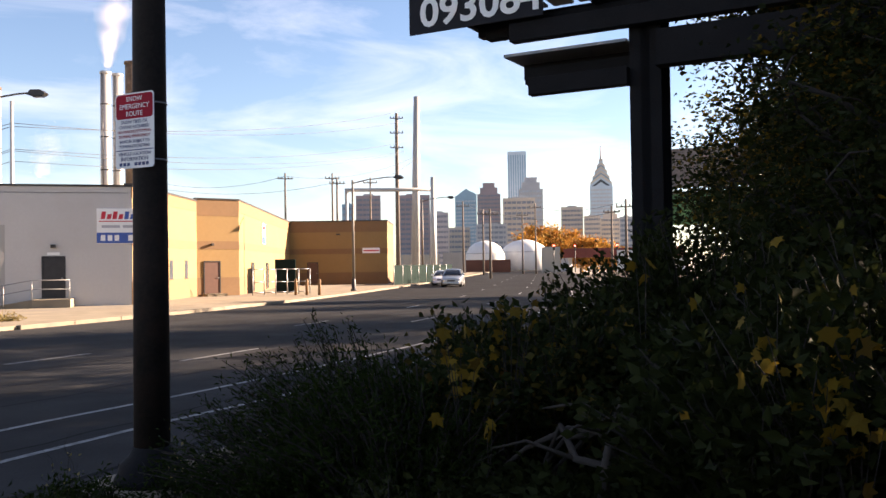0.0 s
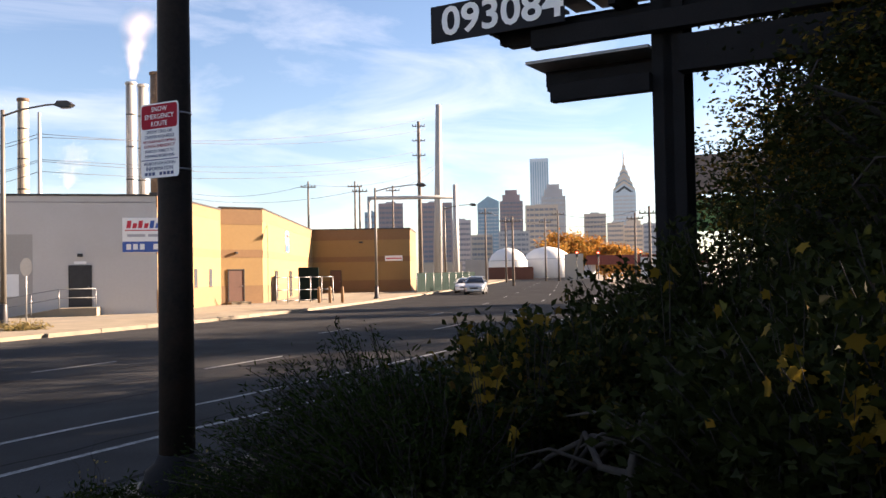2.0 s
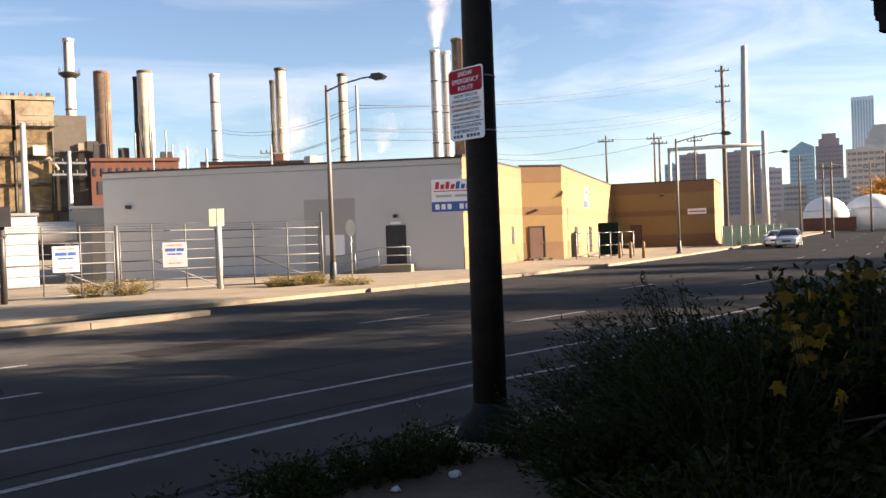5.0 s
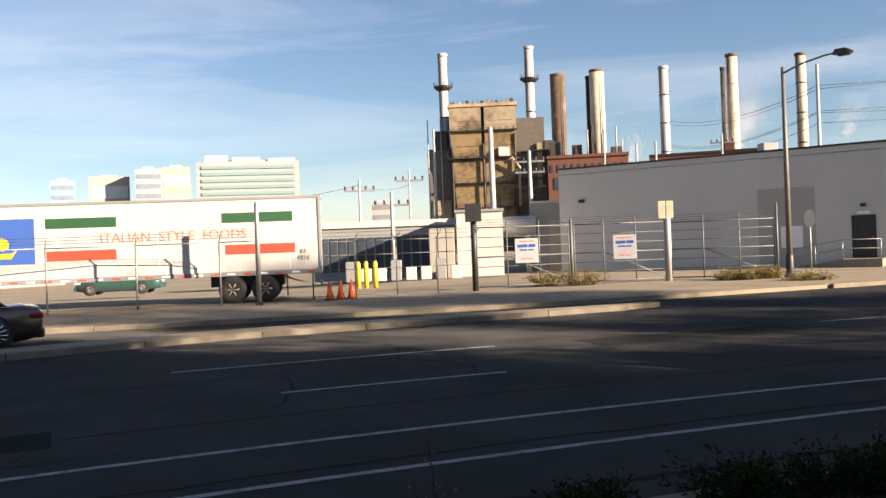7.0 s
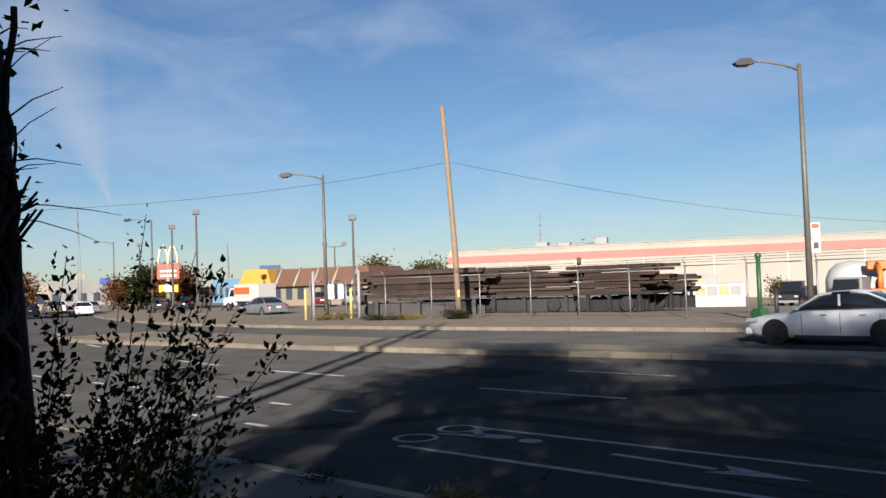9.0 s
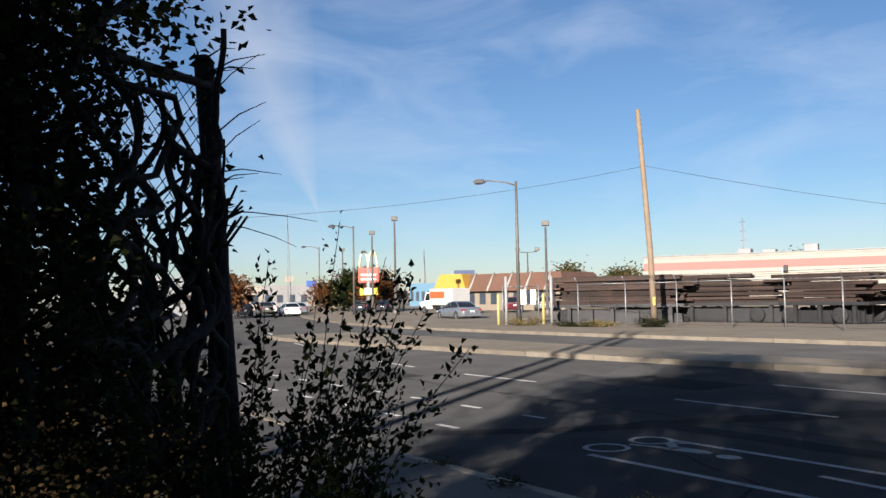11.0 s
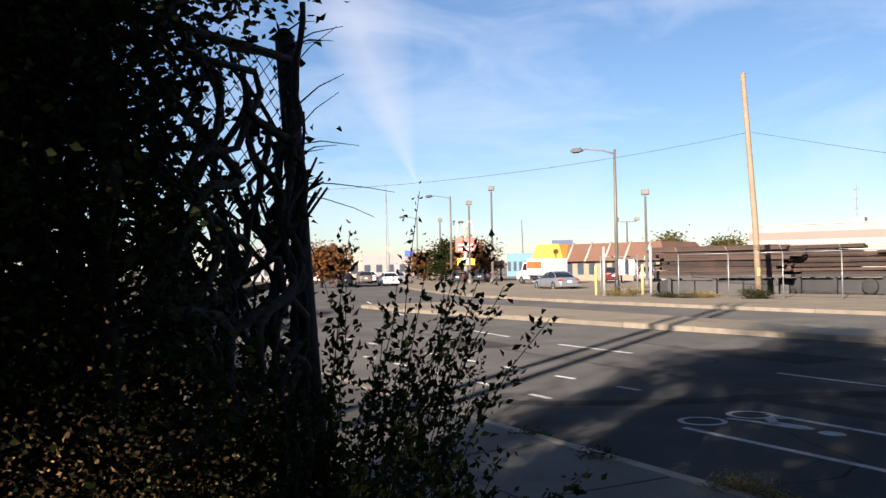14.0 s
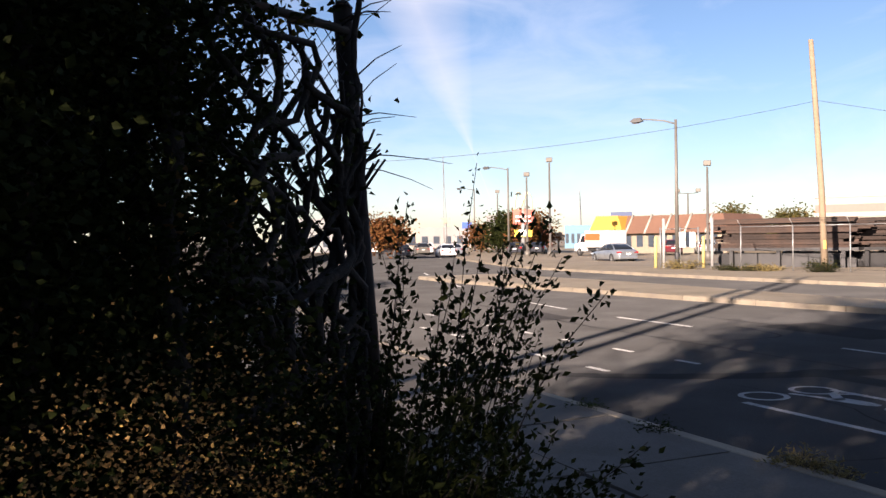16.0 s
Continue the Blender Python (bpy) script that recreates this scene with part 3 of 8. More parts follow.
outline = [PA, PB, PC, PD, PE, PF, PG, (70, 95), (20, 85)]
prism(bm, outline, 6.0, 6.05, "z")
part("roof", bm, GREYP, ware, "flat grey roof behind the parapet")
for nm, m, L, z in (("coping", mW, LW, 6.35), ("coping", mS, LS, 6.45), ("coping", mC, LC, 6.6), ("coping", mD, LD, 6.6), ("coping", mE, LE, 6.6), ("coping", mF, LF, 6.6)):
    ob = boxpart(nm, DKMETAL, ware, -0.04, -0.06, z, L + 0.04, 0.42, z + 0.1, label="dark metal coping")
    ob.matrix_local = m
back = [((77.0, 66.0), (70, 95)), ((70, 95), (20, 85)), ((20, 85), (10.3, 54.0))]
for p0, p1 in back:
    facade(ware, p0, p1, 6.3, [(6.3, WHITEW)])


def door_on(m, x, w, h, mat, z=0.35, proud=0.03, name="door"):
    b2 = bmesh.new()
    box(b2, x - w / 2, -proud, z, x + w / 2, 0.02, z + h, bevel=0.008)
    d = part(name, b2, mat, ware)
    d.matrix_local = m
    b2 = bmesh.new()
    for a in ((x - w / 2 - 0.07, z, x - w / 2, z + h + 0.07), (x + w / 2, z, x + w / 2 + 0.07, z + h + 0.07), (x - w / 2, z + h, x + w / 2, z + h + 0.07)):
        box(b2, a[0], -proud - 0.03, a[1], a[2], 0.01, a[3])
    part("door_frame", b2, DKMETAL, d)
    b2 = bmesh.new()
    box(b2, x + w / 2 - 0.14, -proud - 0.06, z + 1.0, x + w / 2 - 0.05, -proud, z + 1.06, bevel=0.01)
    part("handle", b2, GALV, d)
    return d


def x_on(m, L, az):
    """Where the sight line at that bearing crosses a wall."""
    o = m.translation
    u = (m.to_3x3() @ Vector((1, 0, 0)))
    d = Vector((math.cos(radians(az)), math.sin(radians(az)), 0))
    return (o.y * d.x - o.x * d.y) / (u.x * d.y - u.y * d.x)

# ---------------------------------------------------------------- details of the warehouse
xd = x_on(mW, LW, 61.25)
door_on(mW, xd, 1.0, 2.1, DKMETAL, 0.55)
bm = bmesh.new()
box(bm, xd - 0.8, -1.5, 0.0, xd + 1.0, -0.02, 0.53, bevel=0.02)
ob = part("step", bm, CONC, ware, "concrete door step"); ob.matrix_local = mW
bm = bmesh.new()
for zz in (1.05, 1.5):
    tube(bm, [(xd - 3.4, -1.45, zz - 0.45), (xd - 0.8, -1.45, zz), (xd + 0.95, -1.45, zz)], 0.025)
for xx, zb, zt in ((xd - 3.4, 0.1, 1.05), (xd - 2.1, 0.2, 1.3), (xd - 0.8, 0.5, 1.5), (xd + 0.95, 0.5, 1.5)):
    rod(bm, (xx, -1.45, zb), (xx, -1.45, zt), 0.025)
ob = part("railing", bm, GALV, ware, "bent steel handrail"); ob.matrix_local = mW
bm = bmesh.new()
prism(bm, [(xd - 3.4, 0.1), (xd - 0.8, 0.53), (xd - 0.8, 0.1)], -1.4, -0.03)
ob = part("ramp", bm, CONC, ware); ob.matrix_local = mW
boxpart("light", DKMETAL, ware, xd - 0.12, -0.22, 3.15, xd + 0.12, -0.01, 3.32, bevel=0.02).matrix_local = mW
boxpart("plate", WHITEP, ware, xd - 0.3, -0.03, 2.78, xd + 0.3, -0.005, 2.92).matrix_local = mW
xa, xb = x_on(mW, LW, 67.1), x_on(mW, LW, 63.85)
boxpart("patch", GREYPATCH, ware, xa, -0.004, 0.1, xb, 0.0, 4.35, label="darker grey painted-over patch").matrix_local = mW
xa = x_on(mW, LW, 65.2)
boxpart("poster", WHITEP, ware, xa - 0.55, -0.03, 1.15, xa + 0.55, -0.006, 2.3, label="blank pale notice board").matrix_local = mW
boxpart("light", DKMETAL, ware, 1.4, -0.25, 4.25, 1.7, -0.01, 4.45, bevel=0.03).matrix_local = mW
# sign on the front
xs0 = x_on(mW, LW, 58.85)
SG = boxpart("sign", WHITEP, ware, xs0, -0.05, 3.35, xs0 + 2.75, -0.005, 5.2, bevel=0.01, label="white company sign with red and blue bands")
SG.matrix_local = mW
boxpart("sign_band", BLUEP, SG, xs0, -0.06, 3.37, xs0 + 2.75, -0.052, 3.93)
SIGNRED = surf("sign_red", (0.55, 0.02, 0.04), 0.5, var=0.05, bump=0)
SIGNGREY = surf("sign_grey", (0.40, 0.40, 0.42), 0.5, var=0.05, bump=0)
for q in range(8):
    bm = bmesh.new()
    a = xs0 + 0.2 + q * 0.29
    prism(bm, [(a, 4.64), (a + 0.21, 4.64), (a + 0.27, 4.9 + 0.14 * (q in (0, 2, 4))), (a + 0.06, 4.9 + 0.14 * (q in (0, 2, 4)))], -0.06, -0.052)
    part("logo", bm, SIGNRED if q < 4 else BLUEP, SG, "plain slanted logo block")
boxpart("logo_line", SIGNRED, SG, xs0 + 0.12, -0.06, 4.5, xs0 + 2.6, -0.052, 4.55)
for x0, x1 in ((0.25, 1.15), (1.3, 2.3)):
    boxpart("small_writing", SIGNGREY, SG, xs0 + x0, -0.06, 4.18, xs0 + x1, -0.052, 4.32)
for i in range(7):
    if i != 3:
        boxpart("number_bar", WHITEP, SG, xs0 + 0.2 + i * 0.34, -0.066, 3.5, xs0 + 0.43 + i * 0.34, -0.061, 3.8)
# doors, windows and notices on the tan sides
for az in (54.55, 53.65):
    xw = x_on(mS, LS, az)
    w = boxpart("window", DARKPANEL, ware, xw - 0.3, -0.02, 1.4, xw + 0.3, 0.05, 2.5, label="small dark window"); w.matrix_local = mS
    boxpart("window_frame", DKMETAL, w, xw - 0.36, -0.03, 1.34, xw + 0.36, -0.021, 1.4)
xc = x_on(mC, LC, 52.1)
door_on(mC, xc, 1.05, 2.1, BROWNDOOR, 0.3)
boxpart("step", CONC, ware, xc - 0.7, -0.9, 0.0, xc + 0.7, -0.02, 0.28, bevel=0.02).matrix_local = mC
boxpart("light", DKMETAL, ware, xc - 0.1, -0.2, 3.5, xc + 0.1, -0.012, 3.65, bevel=0.02).matrix_local = mC
xn = x_on(mD, LD, 48.9)
nb = boxpart("sign", WHITEP, ware, xn - 0.9, -0.05, 3.9, xn + 0.9, -0.005, 5.6, bevel=0.01, label="white wall sign with blue lower band"); nb.matrix_local = mD
boxpart("sign_band", BLUEP, nb, xn - 0.9, -0.06, 3.92, xn + 0.9, -0.052, 4.5)
boxpart("sign_mark", SIGNRED, nb, xn - 0.7, -0.06, 5.05, xn + 0.7, -0.052, 5.35)
for az in (49.6, 48.7):
    xq = x_on(mD, LD, az)
    door_on(mD, xq, 1.0, 2.1, DKMETAL, 0.2)
xe = x_on(mE, LE, 45.8)
door_on(mE, xe, 1.0, 2.1, BROWNDOOR, 0.25)
xe = x_on(mE, LE, 42.05)
boxpart("sign", WHITEP, ware, xe - 0.9, -0.05, 3.3, xe + 0.9, -0.014, 3.85, bevel=0.01, label="long white notice with red writing bar").matrix_local = mE
boxpart("writing_bar", SIGNRED, ware, xe - 0.8, -0.06, 3.5, xe + 0.8, -0.052, 3.62).matrix_local = mE
boxpart("light", DKMETAL, ware, LE * 0.5 - 0.2, -0.2, 5.2, LE * 0.5 + 0.2, -0.013, 5.35, bevel=0.02).matrix_local = mE
for x0, y0, s in ((20.8, 47.6, 0.42), (52, 66, 1.1), (36, 60, 0.8)):
    v = boxpart("roof_unit", GREYP, ware, x0 - s, y0 - s, 6.04, x0 + s, y0 + s, 6.9 + 0.1 * s, bevel=0.05, label="grey roof vent unit")

# ---------------------------------------------------------------- street lamps


def street_lamp(x, y, arm_az, h=9.3, arm=2.3, group="street lamps along the road", dark=False, label="tall tapered steel street lamp with a single arm"):
    t = thing("street_lamp", label, "street lamp", pose(x, y, 0.12, 0, 0, arm_az), group)
    mat = LAMPM
    b = bmesh.new(); lathe(b, [(0.24, 0), (0.24, 0.12), (0.17, 0.16), (0.15, 0.9), (0.125, 0.95)], 12); part("base", b, DKMETAL, t)
    b = bmesh.new(); rod(b, (0, 0, 0.9), (0, 0, h), 0.12, 0.075, 12); part("pole", b, mat, t)
    b = bmesh.new(); tube(b, [(0, 0, h - 0.25), (arm * 0.35, 0, h - 0.02), (arm * 0.8, 0, h + 0.12), (arm, 0, h + 0.14)], 0.045, 8, 0.035); part("arm", b, mat, t)
    b = bmesh.new(); prism(b, [(arm - 0.05, h + 0.06), (arm + 0.15, h), (arm + 0.62, h), (arm + 0.72, h + 0.09), (arm + 0.5, h + 0.24), (arm + 0.1, h + 0.25)], -0.15, 0.15)
    hd = part("lamp_head", b, DKMETAL, t)
    bmesh_l = bmesh.new(); box(bmesh_l, arm + 0.18, -0.11, h - 0.05, arm + 0.58, 0.11, h, bevel=0.02); part("lens", bmesh_l, GLASSD, hd)
    return t


LA, LB, LC2, LDp, LE2 = pol(65.4, 39.2), pol(135.42, 34.6), pol(165.58, 52.0), pol(43.2, 66.0), pol(38.7, 95.0)
street_lamp(*LA, -58, h=8.7, arm=2.3)
lb = street_lamp(*LB, -112, h=9.5, arm=1.7, label="tall tapered steel street lamp with small parking signs")
street_lamp(*LC2, -120, h=8.5, arm=1.95)
street_lamp(*LDp, -62, h=8.3, arm=3.2)
street_lamp(*LE2, -62, h=9.0, arm=2.8)
street_lamp(*pol(176.2, 92), -120, h=9.2, arm=2.2)
street_lamp(*pol(178.4, 130), -120, h=9.2, arm=2.2)

# ---------------------------------------------------------------- power station


TANSHEET = surf("tan_sheet_steel", (0.27, 0.22, 0.15), 0.75, 0.1, var=0.15, scale=0.1, fine=1.2, bump=0.05, dirt=(0.09, 0.055, 0.03), dirt_amt=1.0, dirt_scale=0.2)
GREYSHEET = surf("grey_brown_sheet", (0.11, 0.098, 0.08), 0.8, 0.1, var=0.2, scale=0.1, fine=1.0, bump=0.05, dirt=(0.07, 0.055, 0.04), dirt_amt=0.7, dirt_scale=0.1)
DKSHEET = surf("dark_sheet", (0.05, 0.047, 0.043), 0.8, 0.1, var=0.3, scale=0.1, fine=1.0, bump=0.05)
RUSTSHEET = surf("ochre_rusted_sheet", (0.185, 0.13, 0.062), 0.8, 0.1, var=0.25, scale=0.12, fine=1.2, bump=0.08, dirt=(0.055, 0.033, 0.02), dirt_amt=1.0, dirt_scale=0.28)


def stack(az, d, top, r, mat, label, r_top=None, ring_at=None, z0=0.0):
    x, y = pol(az, d)
    t = thing("smokestack", label, "smokestack", pose(x, y, 0), "stacks of the power station")
    b = bmesh.new(); rod(b, (0, 0, z0), (0, 0, top), r, r_top or r * 0.9, 24); part("shaft", b, mat, t)
    b = bmesh.new(); lathe(b, [(r * 0.97, top - 0.7), (r * 1.04, top - 0.6), (r * 1.04, top + 0.05), (r * 0.8, top + 0.05), (r * 0.8, top - 0.7)], 24); part("rim", b, mat if mat is not STACKW else STACKB, t)
    # ladder up the shaft, with hoops, and a few strap bands
    a_l = radians(az + 180 + (28 if r > 1.6 else -32))
    b = bmesh.new()
    for sd in (-0.22, 0.22):
        ox, oy = math.cos(a_l) * (r + 0.12) - math.sin(a_l) * sd, math.sin(a_l) * (r + 0.12) + math.cos(a_l) * sd
        rod(b, (ox, oy, 18), (ox * 0.92, oy * 0.92, top), 0.09, n=4)
    part("ladder", b, DKMETAL, t)
    for zb in (top * 0.52, top * 0.68, top * 0.84):
        rb = r * (1.0 - 0.1 * zb / top)
        b = bmesh.new(); lathe(b, [(rb * 0.99, zb - 0.18), (rb * 1.035, zb - 0.15), (rb * 1.035, zb + 0.15), (rb * 0.99, zb + 0.18)], 24); part("strap_band", b, DKMETAL if r < 1.5 else mat, t)
    if ring_at:
        b = bmesh.new(); lathe(b, [(r * 0.95, ring_at - 0.9), (r * 1.9, ring_at), (r * 1.9, ring_at + 0.25), (r * 0.95, ring_at + 0.25)], 20); part("gallery", b, DKMETAL, t)
        for i in range(16):
            a = math.pi * i / 8
            b = bmesh.new(); rod(b, (math.cos(a) * r * 1.85, math.sin(a) * r * 1.85, ring_at + 0.2), (math.cos(a) * r * 1.85, math.sin(a) * r * 1.85, ring_at + 1.3), 0.04, n=4); part("rail_post", b, DKMETAL, t)
    return t


stack(86.37, 210, 47.5, 1.2, STACKS, "silver steel stack with a gallery ring", ring_at=39.5)
stack(80.77, 210, 48.2, 1.2, STACKS, "silver steel stack with a gallery ring", ring_at=40.5)
stack(78.98, 215, 42.2, 1.75, STACKB, "dark rust-brown brick stack", r_top=1.8)
stack(76.5, 215, 42.6, 1.7, STACKW, "brown and cream streaked concrete stack", r_top=1.75)
stack(72.35, 230, 45.0, 1.3, STACKS, "tall pale grey steel stack")
stack(68.25, 230, 46.5, 1.5, STACKW, "tall cream coloured concrete stack")
stack(64.32, 240, 46.8, 1.4, STACKW, "tall cream and grey stack")
stack(58.3, 250, 54.6, 1.45, STACKS, "slim pale stack giving off vapour")
stack(57.6, 255, 55.2, 1.45, STACKS, "slim pale stack beside another")
stack(56.75, 260, 59.8, 2.1, STACKB, "rust-brown stack with dark top")


# dark companion flues standing close behind the stacks
stack(77.02, 217, 41.6, 0.75, DKSHEET, "thin dark steel flue beside a concrete stack")
stack(68.78, 233, 44.0, 0.7, DKSHEET, "thin dark steel flue beside a cream stack")

# power station buildings


def block(parent, az0, az1, d, z1, mat, name="block", depth=20, z0=-1.5, d1=None, label=""):
    """A building mass that fills the bearings az0 (left) to az1 at a distance."""
    x0, y0 = pol(az0, d)
    x1, y1 = pol(az1, d1 or d)
    L = math.hypot(x1 - x0, y1 - y0)
    b = bmesh.new()
    box(b, 0, 0, z0, L, depth, z1)
    ob = part(name, b, mat, parent, label)
    ob.matrix_local = pose(x0, y0, 0, 0, 0, math.degrees(math.atan2(y1 - y0, x1 - x0)))
    return ob, L


def on(ob, name, mat, *c, bevel=0.0, label=""):
    return boxpart(name, mat, ob, *c, bevel=bevel, label=label)


boil = thing("boiler_house", "tall tan rust-streaked boiler house with hoppers", "industrial building")
main, L = block(boil, 86.05, 81.75, 196, 32.2, DKSHEET, "core", 16)
half = L / 2 - 0.35
for k, x0 in enumerate((0.0, L / 2 + 0.35)):
    lo = 32.0
    for j, (hgt, inset, out) in enumerate(((5.2, 0.0, 2.0), (6.0, 0.15, 1.8), (5.5, 0.9, 1.4), (5.5, 1.1, 1.2), (6.0, 1.2, 1.2))):
        b = bmesh.new()
        s0, s1 = (inset, 0) if k == 0 else (0, inset)
        prism(b, [(x0 + s0 + 0.4 * (j == 1) * (k == 0), lo - hgt + 0.25), (x0 + half - s1, lo - hgt + 0.25), (x0 + half - s1 * 0.6, lo), (x0 + s0 * 0.6, lo)], -out, -0.01)
        part("sheet_panel", b, TANSHEET if j == 0 else RUSTSHEET, boil).matrix_local = main.matrix_basis
        b = bmesh.new()
        box(b, x0 + s0 - 0.2, -out - 0.5, lo - hgt, x0 + half - s1 + 0.2, -out + 0.3, lo - hgt + 0.24)
        part("ledge", b, DKMETAL, boil).matrix_local = main.matrix_basis
        lo -= hgt
# panel joints, handrails and outriggers on the front of the boiler house
for k, x0 in enumerate((0.0, L / 2 + 0.35)):
    for zz in (29.0, 23.5, 20.5, 15.0, 9.5):
        boxpart("sheet_joint", DKSHEET, boil, x0 + 0.9, -2.12 + (32 - zz) * 0.03, zz, x0 + half - 0.9, -1.2, zz + 0.09).matrix_local = main.matrix_basis
for zz in (26.8, 20.8, 15.3, 9.8):
    b = bmesh.new()
    for up in (0.6, 1.15):
        rod(b, (-0.6, -2.5, zz + up), (L + 0.6, -2.5, zz + up), 0.03, n=4)
    for i in range(12):
        rod(b, (-0.6 + i * (L + 1.2) / 11, -2.5, zz), (-0.6 + i * (L + 1.2) / 11, -2.5, zz + 1.15), 0.05, n=4)
    part("handrail", b, DKMETAL, boil).matrix_local = main.matrix_basis
for xx, z0, z1 in ((L * 0.5, 1.0, 24.0), (L * 0.97, 8.0, 26.0), (L * 0.03, 3.0, 20.0)):
    b = bmesh.new(); rod(b, (xx, -2.0, z0), (xx, -2.0, z1), 0.22, n=8); part("downpipe", b, DKSHEET, boil).matrix_local = main.matrix_basis
b = bmesh.new()
tube(b, [(L * 0.8, -2.6, 19.5), (L * 0.92, -3.2, 20.5), (L * 1.02, -2.6, 18.5), (L * 1.02, -2.4, 10.0)], 0.35, 8)
part("duct", b, TANSHEET, boil).matrix_local = main.matrix_basis
boxpart("cabin", TRAILW, boil, L * 0.72, -3.0, 21.0, L * 0.88, -1.9, 23.0, bevel=0.05).matrix_local = main.matrix_basis
top = on(main, "roof_rim", RUSTY, -0.3, -2.2, 32.2, L + 0.3, 15, 32.9)
for i in range(14):
    on(main, "roof_post", DKMETAL, i * L / 14, -2.1, 32.9, i * L / 14 + 0.12, -2.0, 33.6)
lft, L2 = block(boil, 87.55, 86.05, 197, 23.5, GREYSHEET, "left_wing", 14)
on(lft, "panel", TANSHEET, 0.4, -0.5, 6.5, L2 - 0.2, -0.01, 12.0)
on(lft, "duct", DKMETAL, L2 * 0.3, -0.3, 23.5, L2 * 0.9, 5, 27.5, bevel=0.2)
for xx in (0.2, L2 * 0.6):
    b = bmesh.new(); rod(b, (xx, -0.4, 2), (xx, -0.4, 30), 0.14, n=6); part("mast", b, GREYPOLE, lft)
for i in range(9):
    rr = (i * 0.37) % 1.0
    on(main, "roof_vent", RUSTY if i % 2 else DKSHEET, 0.4 + i * L / 9, -1.4 + rr, 32.9, 1.2 + i * L / 9, -0.4 + rr, 33.3 + 0.7 * rr)
rgt, L3 = block(boil, 81.75, 79.95, 198, 29.8, GREYSHEET, "right_wing", 18)
on(rgt, "panel", TANSHEET, L3 * 0.72, -0.6, 14.0, L3 * 0.9, -0.01, 24.0)
on(rgt, "dark_block", DKSHEET, L3, -0.2, -1, L3 + 2.2, 10, 24.5)
for zz in (10, 16, 22):
    on(rgt, "gallery", DKMETAL, -0.3, -1.0, zz, L3, -0.02, zz + 0.25)
brick = thing("brick_power_house", "long dark red brick power house with arched windows", "industrial building")
br, L4 = block(brick, 79.8, 74.7, 190, 19.6, BRICKM, "wall", 25)
for i in range(7):
    on(br, "window", DARKPANEL, 1.2 + i * L4 / 7.2, -0.1, 13.0, 2.2 + i * L4 / 7.2, 0.05, 15.5)
on(br, "cornice", BRICKM, -0.2, -0.3, 19.6, L4 + 0.2, 25, 20.2)
for x0, w, h in ((0.5, 2.5, 3.2), (5.2, 2.2, 2.4), (13.5, 2.6, 1.6)):
    on(br, "roof_house", DKSHEET, x0, 3, 20.2, x0 + w, 7, 20.2 + h, bevel=0.1)
b = bmesh.new()
for q in ((10.2, 9.2), (10.2, 11.4), (9.2, 10.9)):
    rod(b, (10.3, 2, 20), (q[0], 2, 20 + q[1] * 0.8), 0.12, n=5)
part("derrick", b, DKMETAL, br)
for i in range(11):
    on(br, "window", DARKPANEL, 0.5 + i * L4 / 11.3, -0.1, 16.6, 1.0 + i * L4 / 11.3, 0.05, 18.2)
for x0, hh in ((8.6, 5.5), (11.8, 4.2), (14.6, 6.0), (15.8, 3.0)):
    b = bmesh.new(); rod(b, (x0, 1, 20), (x0, 1, 20 + hh), 0.16, n=6); part("vent_pipe", b, GREYPOLE, br)
br2, L5 = block(brick, 73.4, 66.0, 200, 19.8, BRICKM, "wall", 25)
on(br2, "roof_house", BRICKM, L5 * 0.62, 2, 19.8, L5 * 0.7, 6, 22.0, bevel=0.1)
on(br2, "parapet", DKMETAL, 0, -0.2, 19.8, L5, 0.4, 20.2)




# ---------------------------------------------------------------- low buildings and switchyard behind the gate
yard = thing("switch_house", "long low grey switch house with dark window panels", "building")
sw, L = block(yard, 95.2, 86.0, 58, 3.35, GREYP, "wall", 8, z0=-0.1)
on(sw, "roof_edge", TRAILW, -0.1, -0.15, 3.35, L + 0.1, 8, 3.75)
nwin = 14
for i in range(nwin):
    w = on(sw, "window_panel", DARKPANEL, 0.5 + i * (L - 1) / nwin, -0.06, 0.5, 0.38 + (i + 1) * (L - 1) / nwin, 0.02, 2.7)
    on(w, "mullion", GREYP, 0.5 + i * (L - 1) / nwin, -0.09, 1.55, 0.38 + (i + 1) * (L - 1) / nwin, -0.061, 1.63)
shed = thing("white_shed", "small sunlit white block shed", "building")
sh_, L = block(shed, 85.9, 82.9, 52, 3.9, TRAILW, "wall", 5, z0=-0.1)
on(sh_, "roof", GREYP, -0.1, -0.1, 3.9, L + 0.1, 5.1, 4.05)
for i in range(3):
    on(sh_, "panel_door", CREAM, -1.6 + 0.5 * i, -0.9, 0.1, -1.15 + 0.5 * i, -0.3, 3.0, bevel=0.02)
shed2 = thing("grey_shed", "pale grey lean-to shed beside the warehouse", "building")
s2, L = block(shed2, 81.0, 78.6, 56, 4.4, GREYP, "wall", 6, z0=-0.1)
on(s2, "roof", TRAILW, -0.1, -0.2, 4.4, L + 0.1, 6, 4.55)
on(s2, "door", CREAM, L - 1.3, -0.05, 0.1, L - 0.3, 0.02, 3.3)
tank = thing("white_tank", "white horizontal steel tank on saddles", "tank", pose(*pol(82.4, 56), 0.11, 0, 0, -10))
b = bmesh.new(); rod(b, (-1.6, 0, 2.9), (1.6, 0, 2.9), 0.65, n=16); part("shell", b, TRAILW, tank)
for xx in (-1.1, 1.1):
    boxpart("saddle", GREYP, tank, xx - 0.15, -0.5, 0, xx + 0.15, 0.5, 2.35)
